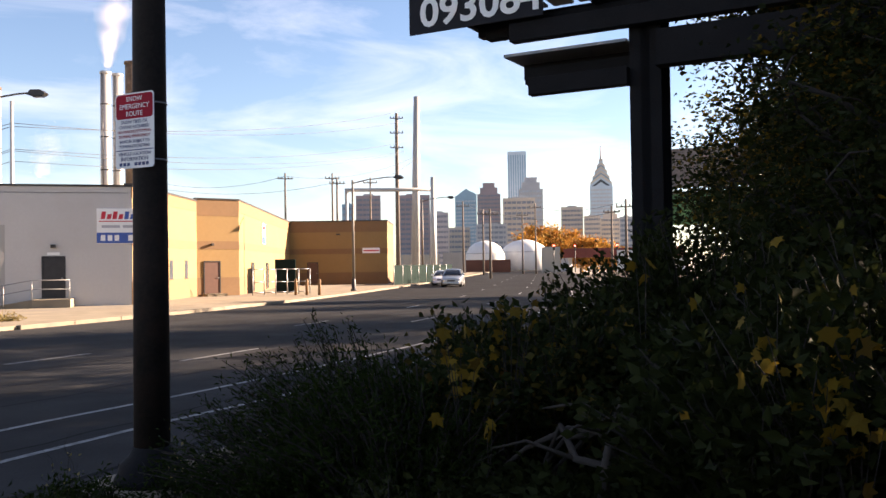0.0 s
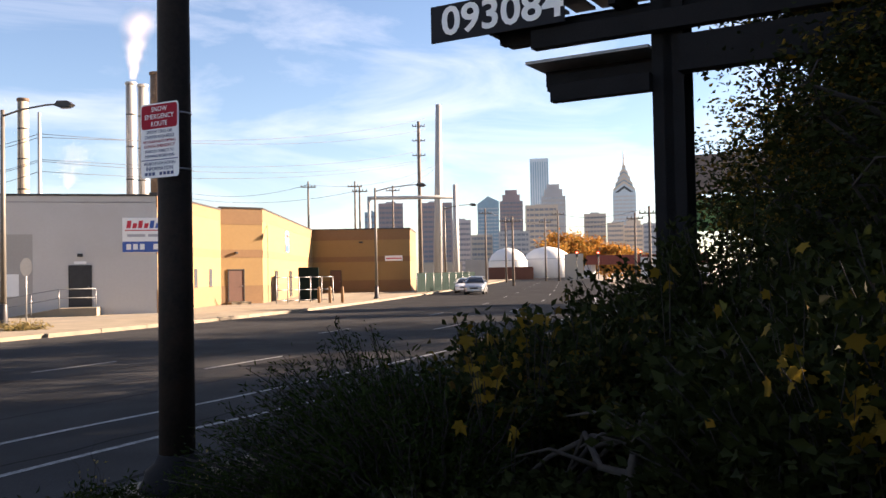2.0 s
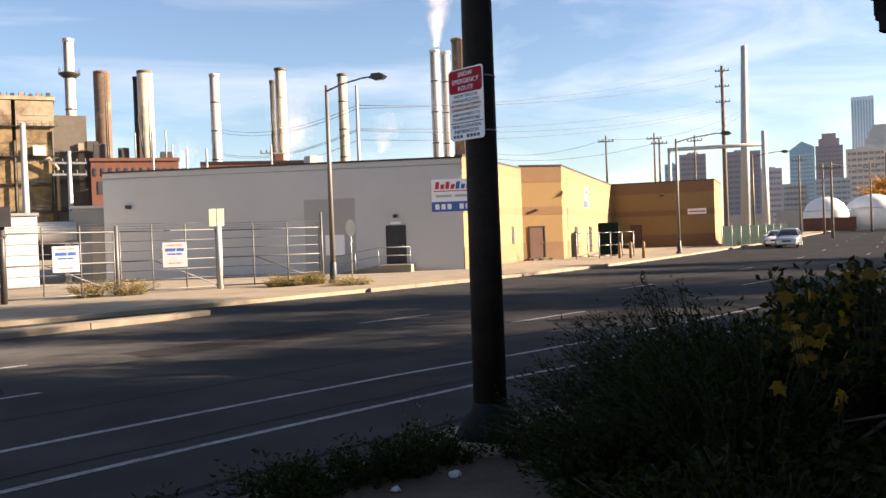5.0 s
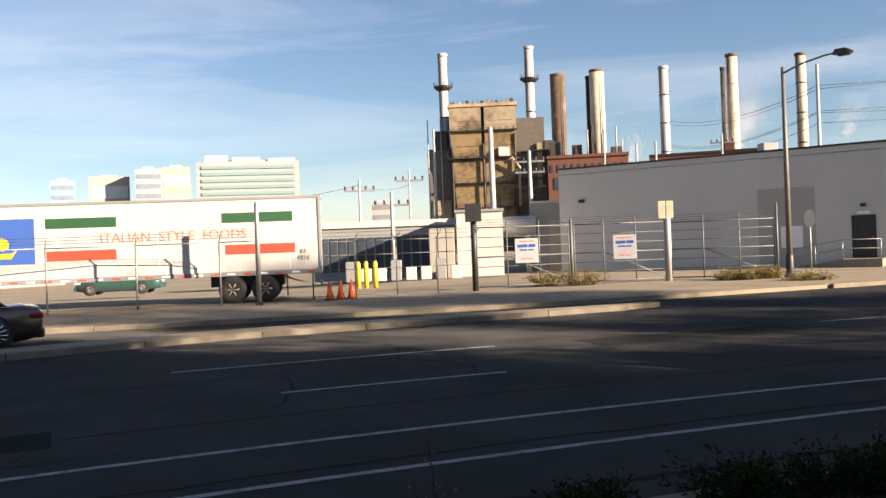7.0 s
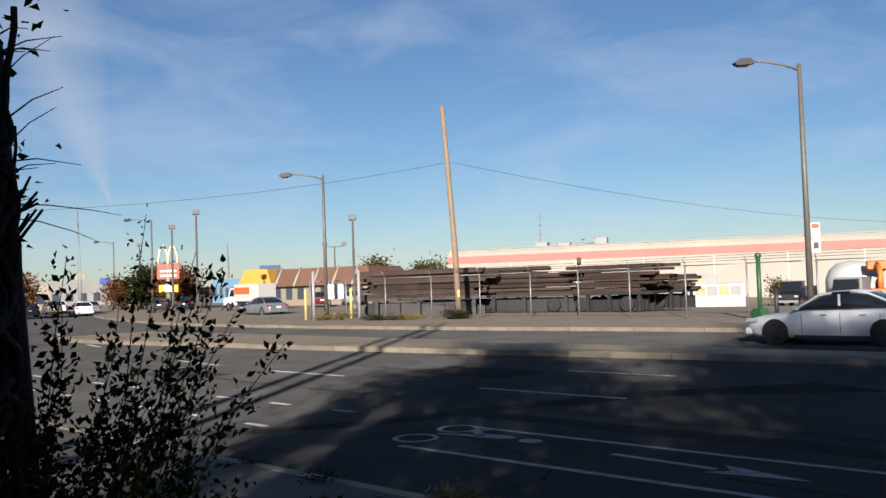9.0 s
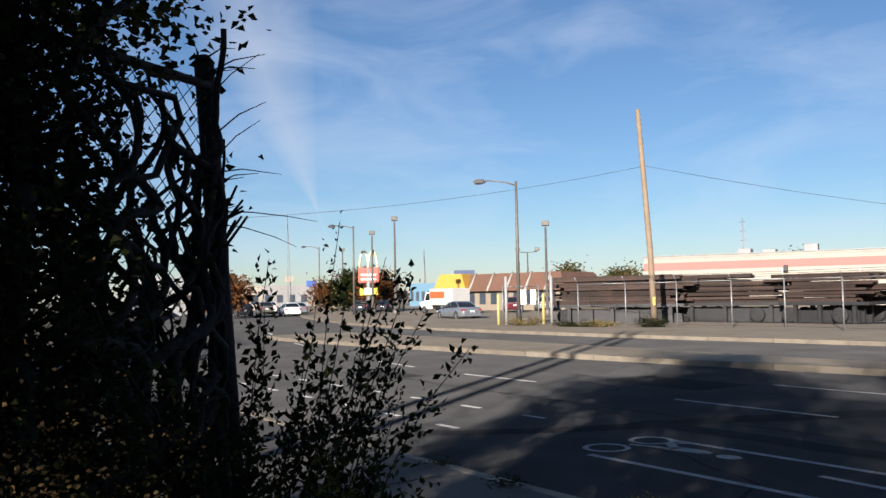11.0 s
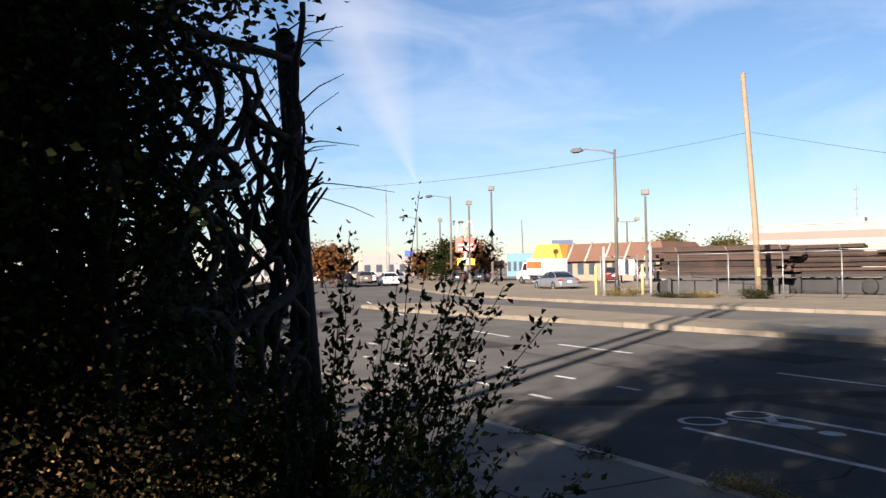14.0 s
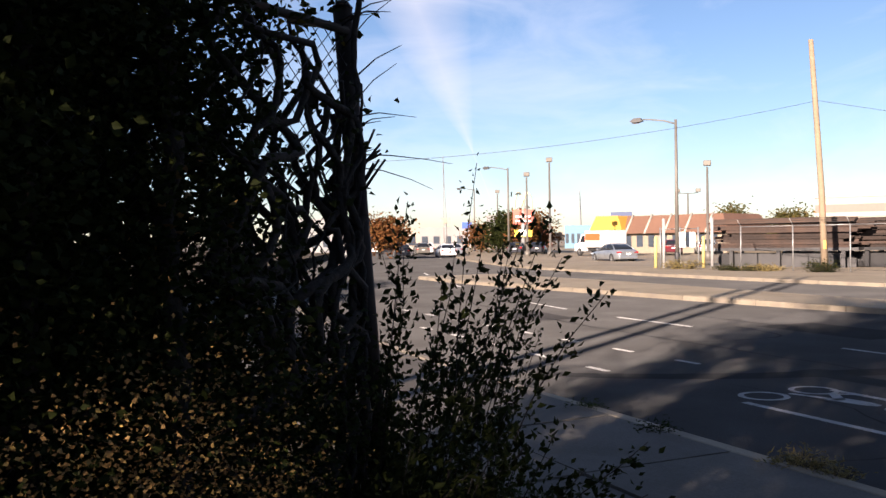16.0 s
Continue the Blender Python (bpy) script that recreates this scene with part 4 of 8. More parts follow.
switch = thing("switchgear", "row of white electrical cabinets", "switchgear", pose(*pol(93.2, 50), 0.11, 0, 0, -2))
for i in range(8):
    boxpart("cabinet", TRAILW if i % 3 else GREYP, switch, i * 0.85, 0, 0, i * 0.85 + 0.6, 0.8, 0.75 + 0.4 * ((i * 5) % 3 == 0), bevel=0.03)


def yard_pole(az, d, el_top, r, mat=GREYPOLE, arms=0, lean=0.0, label="pale steel switchyard pole with insulators", name="utility_pole", group="poles of the switchyard"):
    x, y = pol(az, d)
    h = EYE + d * math.tan(radians(el_top))
    t = thing(name, label, "utility pole", pose(x, y, -0.1, 0, 0, az - 90), group)
    b = bmesh.new(); rod(b, (0, 0, 0), (lean, 0, h + 0.1), r, r * 0.6, 10); part("pole", b, mat, t)
    for i in range(arms):
        z = h - 0.8 - i * h * 0.09
        b = bmesh.new(); box(b, -1.1, -0.06, z, 1.1, 0.06, z + 0.14); arm = part("crossarm", b, mat if mat is not GREYPOLE else GALV, t)
        for s in (-1.0, -0.45, 0.45, 1.0):
            b = bmesh.new(); lathe(b, [(0.05, z + 0.14), (0.09, z + 0.2), (0.05, z + 0.26), (0.09, z + 0.32), (0.04, z + 0.4)], 8)
            q = part("insulator", b, DKMETAL, arm); q.location = (s, 0, 0)
    return t


for az, d, el, r, arms in ((83.45, 66, 7.5, 0.28, 0), (81.0, 66, 5.9, 0.2, 2), (87.15, 68, 7.5, 0.14, 0), (92.1, 62, 4.5, 0.12, 1), (90.05, 54, 3.6, 0.16, 1), (88.85, 66, 5.0, 0.1, 1),
                           (76.2, 70, 7.0, 0.1, 0), (74.2, 80, 6.0, 0.14, 0), (73.0, 90, 6.0, 0.18, 0), (69.0, 90, 6.2, 0.16, 1)):
    yard_pole(az, d, el, r, arms=arms)
yard_pole(63.45, 78, 9.85, 0.2, arms=0, label="grey steel line pole with insulator strings")


def wire(a, b, sag, r=0.02, mat=WIREM, n=16, name="overhead_wire", label="thin dark overhead wire between poles"):
    bm_ = bmesh.new()
    a, b = Vector(a), Vector(b)
    pts = [a.lerp(b, i / n) - Vector((0, 0, sag * 4 * (i / n) * (1 - i / n))) for i in range(n + 1)]
    tube(bm_, pts, r * 0.55, 4)
    return tagged(part(name, bm_, mat), label, "wire", "overhead wires")


def pt(az, d, el):
    x, y = pol(az, d)
    return x, y, EYE + d * math.tan(radians(el))


# transmission line towards the city
yard_pole(40.3, 150, 9.8, 0.42, WOODDK, 3, label="tall dark wooden transmission pole with crossarms", group="transmission poles")
yard_pole(39.2, 152, 10.85, 0.85, GREYPOLE, 0, 0.6, label="very tall pale steel transmission pole", group="transmission poles")
yard_pole(38.0, 130, 5.7, 0.5, GREYPOLE, 0, label="pale steel pole beside the road", group="transmission poles")
for az, d, el in ((47.5, 130, 6.0), (44.5, 135, 6.0), (44.2, 128, 5.7), (42.05, 140, 5.7), (36.05, 150, 4.1), (34.75, 160, 3.55), (34.3, 120, 3.6), (32.2, 170, 3.4), (31.36, 165, 3.9), (26.5, 120, 3.6), (25.6, 100, 4.0)):
    yard_pole(az, d, el, 0.2, WOODDK, 1, label="dark wooden utility pole with crossarm", group="wooden utility poles")
frame_ = thing("line_gantry", "grey steel gantry across the transmission line", "gantry")
b = bmesh.new(); tube(b, [pt(43.6, 132, 4.9), pt(37.9, 132, 4.9)], 0.28, 8); part("beam", b, GREYPOLE, frame_)
for az in (43.6, 37.9):
    x, y = pol(az, 132)
    b = bmesh.new(); rod(b, (x, y, -0.1), pt(az, 132, 5.0), 0.3, 0.25); part("leg", b, GREYPOLE, frame_)
for e0, e1 in ((8.6, 9.3), (7.1, 8.0), (7.0, 7.4), (6.4, 7.3), (8.4, 10.0)):
    wire(pt(63.45, 78, e0), pt(39.8, 150, e1), 1.6, 0.05)
    wire(pt(63.45, 78, e0), pt(72.0, 120, e0 - 1.4), 1.2, 0.045)
for e0, e1, az in ((5.8, 4.6, 47.5), (5.4, 4.4, 44.3)):
    wire(pt(az, 130, e0), pt(39.2, 150, e1 + 2.4), 1.5, 0.05)
    wire(pt(56.0, 150, e0 - 0.3), pt(az, 130, e0), 1.5, 0.05)
wire(pt(31.4, 165, 3.7), pt(25.6, 100, 3.9), 1.0, 0.05)
wire(pt(36.0, 150, 3.9), pt(31.4, 165, 3.7), 1.2, 0.05)
wire(pt(34.3, 120, 3.4), pt(25.6, 100, 3.4), 1.2, 0.045)
for s in range(6):
    e = 6.8 - 0.8 * s
    wire(pt(83.45, 66, e), pt(87.2, 68, e - 1.3), 0.7, 0.03)
    wire(pt(83.45, 66, e), pt(80.0, 66, e - 0.8), 0.5, 0.03)
wire(pt(92.1, 62, 4.0), pt(88.85, 66, 4.0), 0.3, 0.03)
wire(pt(100, 80, 3.4), pt(92.1, 62, 4.1), 0.4, 0.03)

# ---------------------------------------------------------------- city skyline
GLASSB = surf("blue_glass_facade", (0.20, 0.33, 0.43), 0.25, 0.1, var=0.1, scale=0.02, fine=0.1, bump=0)
GLASSL = surf("pale_glass_facade", (0.44, 0.54, 0.63), 0.25, 0.1, var=0.08, scale=0.02, fine=0.1, bump=0)
STONER = surf("reddish_granite", (0.30, 0.245, 0.255), 0.7, var=0.08, scale=0.03, fine=0.2, bump=0)
STONEP = surf("pale_stone_facade", (0.47, 0.42, 0.36), 0.8, var=0.08, scale=0.03, fine=0.2, bump=0)
STONEG = surf("grey_facade", (0.38, 0.39, 0.41), 0.8, var=0.08, scale=0.03, fine=0.2, bump=0)
WINB = surf("far_window_band", (0.15, 0.18, 0.23), 0.3, var=0.2, scale=0.05, fine=0.3, bump=0)
WINL = surf("far_window_light", (0.34, 0.40, 0.46), 0.3, var=0.2, scale=0.05, fine=0.3, bump=0)


def tower(az0, az1, d, el, mat, label, floors=14, win=WINB, cap=None, vertical=False, depth=None, piers=6):
    x0, y0 = pol(az0, d)
    x1, y1 = pol(az1, d)
    L = math.hypot(x1 - x0, y1 - y0)
    h = EYE + d * math.tan(radians(el))
    dp = depth or L
    t = thing("city_tower", label, "tower block", pose(x0, y0, 0, 0, 0, math.degrees(math.atan2(y1 - y0, x1 - x0))), "towers of the far skyline")
    b = bmesh.new()
    if cap == "slant":
        prism(b, [(0, -1.5), (L, -1.5), (L, h * 0.93), (L * 0.5, h), (0, h * 0.9)], 0, dp)
    elif cap == "steps":
        for k, (ins, zz) in enumerate(((0, 0.86), (0.12, 0.94), (0.24, 1.0))):
            box(b, L * ins, dp * ins, -1.5, L * (1 - ins), dp * (1 - ins), h * zz)
    else:
        box(b, 0, 0, -1.5, L, dp, h)
    part("wall", b, mat, t)
    top = h * (0.86 if cap else 0.97)
    if vertical:
        for i in range(floors):
            boxpart("window_column", win, t, L * (i + 0.25) / floors, -L * 0.012, 3, L * (i + 0.75) / floors, 0.2, top)
    else:
        for i in range(floors):
            z = top * (i + 0.3) / floors
            boxpart("window_band", win, t, L * 0.05, -L * 0.012, z, L * 0.95, 0.2, z + top * 0.45 / floors)
        for i in range(piers):
            boxpart("pier", mat, t, L * (0.05 + 0.9 * (i + 0.42) / piers), -L * 0.02, 1, L * (0.05 + 0.9 * (i + 0.58) / piers), 0.15, top)
    if cap is None and not vertical:
        boxpart("roof_plant", STONEG, t, L * 0.3, dp * 0.3, h, L * 0.7, dp * 0.7, h * 1.03)
    return t, L, h


tower(36.55, 35.15, 2300, 4.9, GLASSB, "blue glass tower with a slanted crown", 18, WINL, "slant")
tower(35.1, 33.6, 2300, 5.3, STONER, "reddish granite tower with stepped top", 18, WINB, "steps")
tower(33.1, 31.9, 2400, 7.25, GLASSL, "tallest pale glass tower with flat top", 8, GLASSB, vertical=True)
tower(32.4, 30.85, 2250, 5.6, STONEG, "grey tower with stepped shoulders", 16, WINL, "steps")
tower(33.45, 31.35, 1900, 4.25, STONEP, "wide pale slab block with dark window rows", 12)
tower(29.7, 28.3, 1700, 3.6, STONEP, "pale stone apartment block in the city", 12)
tower(28.25, 27.2, 1600, 3.0, STONEP, "pale stone apartment block with many windows", 10)
tower(27.2, 26.0, 1650, 3.3, STONEP, "pale stepped apartment block", 10, WINB, "steps")
tower(26.0, 25.2, 1500, 2.9, STONEG, "plain grey slab block of flats", 9)
tower(43.0, 41.4, 1500, 4.55, STONER, "brownish slab apartment block", 14)
tower(40.4, 38.2, 1500, 4.55, STONER, "brownish slab apartment block", 14)
tower(38.2, 37.0, 1700, 3.4, STONEG, "grey mid-rise block of flats", 10)
tower(43.9, 43.1, 1900, 4.0, GLASSB, "small blue glass office block", 10)
tower(37.0, 35.6, 1500, 2.4, STONEP, "pale low block of flats", 7)
tower(35.2, 33.2, 1450, 2.6, STONEG, "grey block with dark windows", 8)
tower(31.3, 29.9, 1500, 2.3, STONEP, "low pale block beside the slab", 6)
# the spired tower: stepped gables and a needle
sp, L, h = tower(27.85, 26.4, 2300, 4.9, GLASSL, "blue glass tower with stepped gables and spire", 20, STONEG)
for k in range(5):
    w = L * (0.47 - 0.095 * k)
    b = bmesh.new(); z0 = h + 2 + k * 15
    prism(b, [(L / 2 - w, z0 - 10), (L / 2 + w, z0 - 10), (L / 2 + w, z0 + 8), (L / 2, z0 + 8 + w * 0.75), (L / 2 - w, z0 + 8)], L / 2 - w, L / 2 + w); part("gable", b, GLASSB if k % 2 else GLASSL, sp)
    for s, q in ((-1, 0), (1, 0), (-1, -13), (1, -13)):
        b = bmesh.new()
        prism(b, [(L / 2 + s * w, z0 + 2 + q), (L / 2 + s * w, z0 + 8 + q), (L / 2, z0 + 8 + w * 0.75 + q), (L / 2, z0 + 1 + w * 0.75 + q)], L / 2 - w - 1.2, L / 2 - w - 0.2)
        part("gable_edge", b, STONEP if q == 0 else DARKPANEL, sp)
b = bmesh.new(); rod(b, (L / 2, L / 2, h + 62), (L / 2, L / 2, EYE + 2300 * math.tan(radians(7.6))), 3.6, 0.9, 6); part("spire", b, STONEG, sp)

# campus blocks to the west
OFFG = surf("office_glass", (0.27, 0.30, 0.31), 0.3, 0.1, var=0.1, scale=0.02, fine=0.1, bump=0)
OFFC = surf("office_concrete", (0.29, 0.27, 0.235), 0.8, var=0.1, scale=0.03, fine=0.2, bump=0)
ow, ol, oh = tower(102.25, 95.85, 640, 5.8, OFFG, "wide glass office block with pale floor bands", 14, surf("green_glass", (0.16, 0.24, 0.24), 0.3, bump=0), depth=40, piers=0)
tower(105.9, 104.3, 600, 5.4, OFFG, "glass office block with stair core", 9, WINB, piers=0)
tower(104.3, 102.6, 600, 5.5, OFFC, "cream concrete office stair block", 4, WINL, piers=0)
tower(108.55, 106.2, 620, 4.95, OFFC, "cream plain-walled office block", 3, WINL, piers=0)
tower(110.7, 109.3, 680, 4.75, GLASSB, "dark blue glass office block", 8, WINB, piers=0)
tower(118.05, 114.4, 800, 4.05, OFFC, "grey office block with rooftop plant", 6, WINL, piers=0)
tower(119.9, 118.1, 760, 4.05, OFFG, "pale glass office block", 8, WINL, piers=0)
tower(123.35, 121.6, 800, 3.2, OFFC, "small brown-topped apartment block", 6, piers=0)
tower(91.3, 89.9, 600, 3.0, OFFC, "low grey block behind the yard", 5, piers=0)
for x0, x1, hh in ((0.08, 0.3, 5), (0.35, 0.62, 3.5), (0.7, 0.97, 2.5)):
    boxpart("roof_plant", STONEG, ow, ol * x0, 6, oh, ol * x1, 30, oh + hh)

# ---------------------------------------------------------------- towards the city: tanks, trestle, fences
WHITETANK = surf("white_tank_paint", (0.62, 0.61, 0.585), 0.5, var=0.05, scale=0.1, fine=1, bump=0.02, dirt=(0.55, 0.52, 0.47), dirt_amt=0.4, dirt_scale=0.1)
for az, d, r, z in ((32.1, 260, 7.2, 6.0), (34.65, 250, 5.6, 5.6)):
    t = thing("storage_tank", "white domed storage tank", "tank", pose(*pol(az, d), -1.5), "white storage tanks")
    b = bmesh.new(); lathe(b, [(r, 0), (r, z), (r * 0.97, z + 0.8), (r * 0.8, z + 2.6), (r * 0.5, z + 3.9), (r * 0.15, z + 4.5), (0.1, z + 4.55)], 28); part("shell", b, WHITETANK, t)
    b = bmesh.new(); tube(b, [(math.cos(k / 20 * 6.283) * (r + 0.3), math.sin(k / 20 * 6.283) * (r + 0.3), z + 0.9) for k in range(21)], 0.08, 4); part("railing", b, GALV, t)
t = thing("bridge", "dark red steel railway bridge over the road", "bridge")
TREST = surf("bridge_red_paint", (0.16, 0.035, 0.025), 0.7, var=0.2, scale=0.3, fine=3, bump=0.05)
g, L = block(t, 29.6, 22.0, 210, 5.4, TREST, "girder", 5, z0=3.2)
for i in range(16):
    on(g, "stiffener", TREST, i * L / 16, -0.2, 3.2, i * L / 16 + 0.25, -0.01, 5.4)
for az in (29.4, 25.4, 22.2):
    x, y = pol(az, 212)
    boxpart("pier", STONEG, t, x - 1, y - 1, -1.6, x + 1, y + 1, 3.2)
for az, d in ((28.85, 190), (26.2, 190), (30.2, 185)):
    t = thing("traffic_light", "traffic signal showing red on a dark mast", "traffic light", pose(*pol(az, d), -0.05, 0, 0, az - 90), "traffic lights at the junction")
    b = bmesh.new(); rod(b, (0, 0.3, 0), (0, 0.3, 6.0), 0.1, 0.08); part("pole", b, DKMETAL, t)
    boxpart("housing", DKMETAL, t, -0.25, -0.1, 4.7, 0.25, 0.25, 6.0, bevel=0.04)
    for k, zz in enumerate((5.7, 5.3, 4.95)):
        b = bmesh.new(); rod(b, (0, -0.18, zz), (0, -0.1, zz), 0.17, n=12); part("lens", b, (MATS.get("signal_red") or glow("signal_red", (1.0, 0.05, 0.03), 9.0)) if k == 0 else GLASSD, t)
LOWB = thing("low_industrial_row", "row of low pale industrial sheds in the distance", "building")
for az0, az1, d, z, m in ((40.2, 37.6, 170, 4.0, CREAM), (37.4, 35.9, 190, 4.6, GREYP), (36.0, 33.0, 210, 3.0, BRICKM), (31.0, 29.8, 190, 5.5, CREAM), (26.2, 23.0, 150, 4.0, WHITEW)):
    block(LOWB, az0, az1, d, z, m, "wall", 12)
screen = thing("screened_fence", "dark green screened fence along the pavement", "fence")
GSCR = surf("dark_green_screen", (0.012, 0.022, 0.02), 0.95, spec=0.05, var=0.3, scale=0.5, fine=5, bump=0.2)
pa, pb = pol(40.6, 84), pol(36.8, 104)
for i in range(8):
    t0, t1 = i / 8, (i + 1) / 8
    b = bmesh.new()
    m = pose(pa[0] + (pb[0] - pa[0]) * t0, pa[1] + (pb[1] - pa[1]) * t0, 0, 0, 0, math.degrees(math.atan2(pb[1] - pa[1], pb[0] - pa[0])))
    Ls = math.hypot(pb[0] - pa[0], pb[1] - pa[1]) / 8
    box(b, 0.05, -0.03, 0.15, Ls - 0.05, 0.03, 2.0); part("panel", b, GSCR, screen).matrix_local = m
    b = bmesh.new(); rod(b, (0, 0, 0), (0, 0, 2.15), 0.05); part("post", b, GALV, screen).matrix_local = m
cont = thing("waste_container", "dark green tall waste compactor beside the tan wall", "container", pose(*pol(48.2, 66), 0.11, 0, 0, -42))
boxpart("body", GSCR, cont, 0, 0, 0.0, 1.5, 2.0, 2.45, bevel=0.05)
for i in range(4):
    boxpart("rib", GSCR, cont, 0.1 + i * 0.4, -0.08, 0.0, 0.18 + i * 0.4, -0.005, 2.45)
pen = thing("wire_pen", "small galvanised chain-link pen with bollards", "fence")
for k in range(6):
    az, d = 49.6 - k * 0.72, 60 + k * 0.4
    x, y = pol(az, d)
    b = bmesh.new(); rod(b, (x, y, 0.05), (x, y, 1.9), 0.04, n=6); part("post", b, GALV, pen)
    if k < 5:
        x2, y2 = pol(az - 0.72, d + 0.4)
        for z in (0.3, 1.0, 1.85):
            b = bmesh.new(); rod(b, (x, y, z), (x2, y2, z), 0.025, n=5); part("rail", b, GALV, pen)
for az, d in ((46.9, 59), (46.2, 58.5), (45.4, 58)):
    x, y = pol(az, d)
    t = thing("bollard", "short brown steel bollard on the pavement", "bollard", pose(x, y, 0.1), "bollards by the warehouse")
    b = bmesh.new(); lathe(b, [(0.1, 0), (0.1, 1.0), (0.06, 1.1)], 10); part("post", b, TANDK, t)

# ---------------------------------------------------------------- trailer behind the fence
tx0, tx1 = pol(94.7, 34.0), pol(119.48, 37.6)
tang = math.degrees(math.atan2(tx0[1] - tx1[1], tx0[0] - tx1[0]))
TL = math.hypot(tx0[0] - tx1[0], tx0[1] - tx1[1])
trailer = thing("semi_trailer", "white parked box semi-trailer with blue, green and red panels", "trailer", pose(tx1[0], tx1[1], 0.11, 0, 0, tang))
boxpart("box_body", TRAILW, trailer, 0, 0, 1.18, TL, 2.5, 3.92, bevel=0.02)
boxpart("top_rail", GREYP, trailer, -0.02, -0.03, 3.9, TL + 0.02, 2.53, 4.0, bevel=0.01)
boxpart("bottom_rail", GREYP, trailer, -0.01, -0.03, 1.03, TL + 0.01, 2.53, 1.2, bevel=0.01)
for i in range(26):
    boxpart("rail_mark", REDP if i % 2 else WHITEP, trailer, 0.2 + i * 0.6, -0.036, 1.08, 0.5 + i * 0.6, -0.031, 1.14)
for x in (0.0, TL - 0.1):
    boxpart("corner_post", GREYP, trailer, x, -0.035, 1.2, x + 0.1, -0.005, 3.9)
for i in range(1, 13):
    boxpart("panel_seam", surf("seam_white", (0.66, 0.65, 0.62), 0.5, bump=0), trailer, i * TL / 13 - 0.012, -0.006, 1.22, i * TL / 13 + 0.012, -0.001, 3.88)


def tx(az):
    o, u = Vector((tx1[0], tx1[1], 0)), Vector((math.cos(radians(tang)), math.sin(radians(tang)), 0))
    d = Vector((math.cos(radians(az)), math.sin(radians(az)), 0))
    return (o.y * d.x - o.x * d.y) / (u.x * d.y - u.y * d.x)


def on_trailer(name, mat, a0, a1, z0, z1, pr=0.008, label=""):
    return boxpart(name, mat, trailer, tx(a0), -pr, z0, tx(a1), -0.002, z1, label=label)


BP = on_trailer("blue_panel", BLUEP, 117.85, 111.7, 1.78, 3.45, label="blue panel with yellow lettering shape")
# the yellow name is drawn as plain shapes: a tall block, three low rounds, an underline
xa, xb = tx(117.0), tx(112.6)
w = xb - xa
bm = bmesh.new()
prism(bm, [(xa, 2.12), (xa + 0.2 * w, 2.12), (xa + 0.26 * w, 2.5), (xa + 0.22 * w, 3.05), (xa + 0.02 * w, 3.08)], -0.02, -0.01)
part("yellow_block", bm, YELP, BP)
for k in range(3):
    bm = bmesh.new()
    c = xa + (0.42 + 0.2 * k) * w
    pts = [(c + math.cos(i * 6.283 / 12) * 0.08 * w, 2.52 + math.sin(i * 6.283 / 12) * 0.24) for i in range(12)]
    prism(bm, pts, -0.02, -0.01)
    part("yellow_round", bm, YELP, BP)
bm = bmesh.new()
prism(bm, [(xa + 0.05 * w, 2.0), (xa + 0.92 * w, 2.0), (xa + 1.0 * w, 2.35), (xa + 0.93 * w, 2.2), (xa + 0.1 * w, 2.16)], -0.02, -0.01)
part("yellow_underline", bm, YELP, BP)
on_trailer("green_bar", GREENP, 111.1, 107.15, 3.05, 3.42)
on_trailer("green_bar", GREENP, 100.9, 96.5, 3.05, 3.42)
on_trailer("red_bar", REDP, 111.1, 107.2, 1.85, 2.22)
on_trailer("red_bar", REDP, 100.75, 96.4, 1.85, 2.22)
xm = (tx(107.9) + tx(99.6)) / 2
text_mesh("ITALIAN  STYLE  FOODS", 0.52, FADEDRED, "lettering", trailer, pose(xm, -0.006, 2.62, 90, 0, 0), xs=0.95)
text_mesh("RF\n4816", 0.24, DKMETAL, "unit_code", trailer, pose(tx(95.9), -0.006, 1.75, 90, 0, 0))


def wheel(parent, x, y, z, r, w, rim=GALV, name="wheel", spokes=10, rim_r=0.62, side=-1):
    b = bmesh.new()
    lathe(b, [(r * 0.6, -w / 2), (r * 0.93, -w / 2), (r, -w * 0.32), (r, w * 0.32), (r * 0.93, w / 2), (r * 0.6, w / 2)], 24, "y")
    t = part(name, b, TYRE, parent)
    t.location = (x, y, z)
    b = bmesh.new()
    o = side * w / 2
    lathe(b, [(0.02, o * 0.55), (r * 0.16, o * 0.8), (r * rim_r * 0.85, o * 0.55), (r * rim_r, o * 1.02), (r * rim_r * 0.96, o * 0.9), (r * 0.1, o * 0.3)], 24, "y")
    rm = part("rim", b, rim, t)
    for i in range(spokes):
        a = 6.2832 * i / spokes
        b = bmesh.new()
        rod(b, (0, o * 0.9, 0), (math.cos(a) * r * rim_r * 0.96, o * 1.0, math.sin(a) * r * rim_r * 0.96), r * 0.045, r * 0.06, 4)
        part("spoke", b, rim, t)
    return t


for x in (tx(100.4), tx(98.35)):
    for y in (0.22, 2.28):
        wheel(trailer, x, y, 0.52, 0.52, 0.44, surf("dusty_rim", (0.36, 0.31, 0.22), 0.7, 0.2), "wheel", 6, 0.5)
    boxpart("axle", DKMETAL, trailer, x - 0.08, 0.2, 0.44, x + 0.08, 2.3, 0.6)
boxpart("bogie", DKMETAL, trailer, tx(101.8), 0.5, 0.62, tx(97.2), 2.0, 1.05)
for y in (0.45, 2.05):
    bm = bmesh.new(); box(bm, 2.6, y - 0.08, 0.02, 2.78, y + 0.08, 1.1); box(bm, 2.45, y - 0.18, 0.0, 2.93, y + 0.18, 0.06); part("landing_leg", bm, GREYP, trailer)
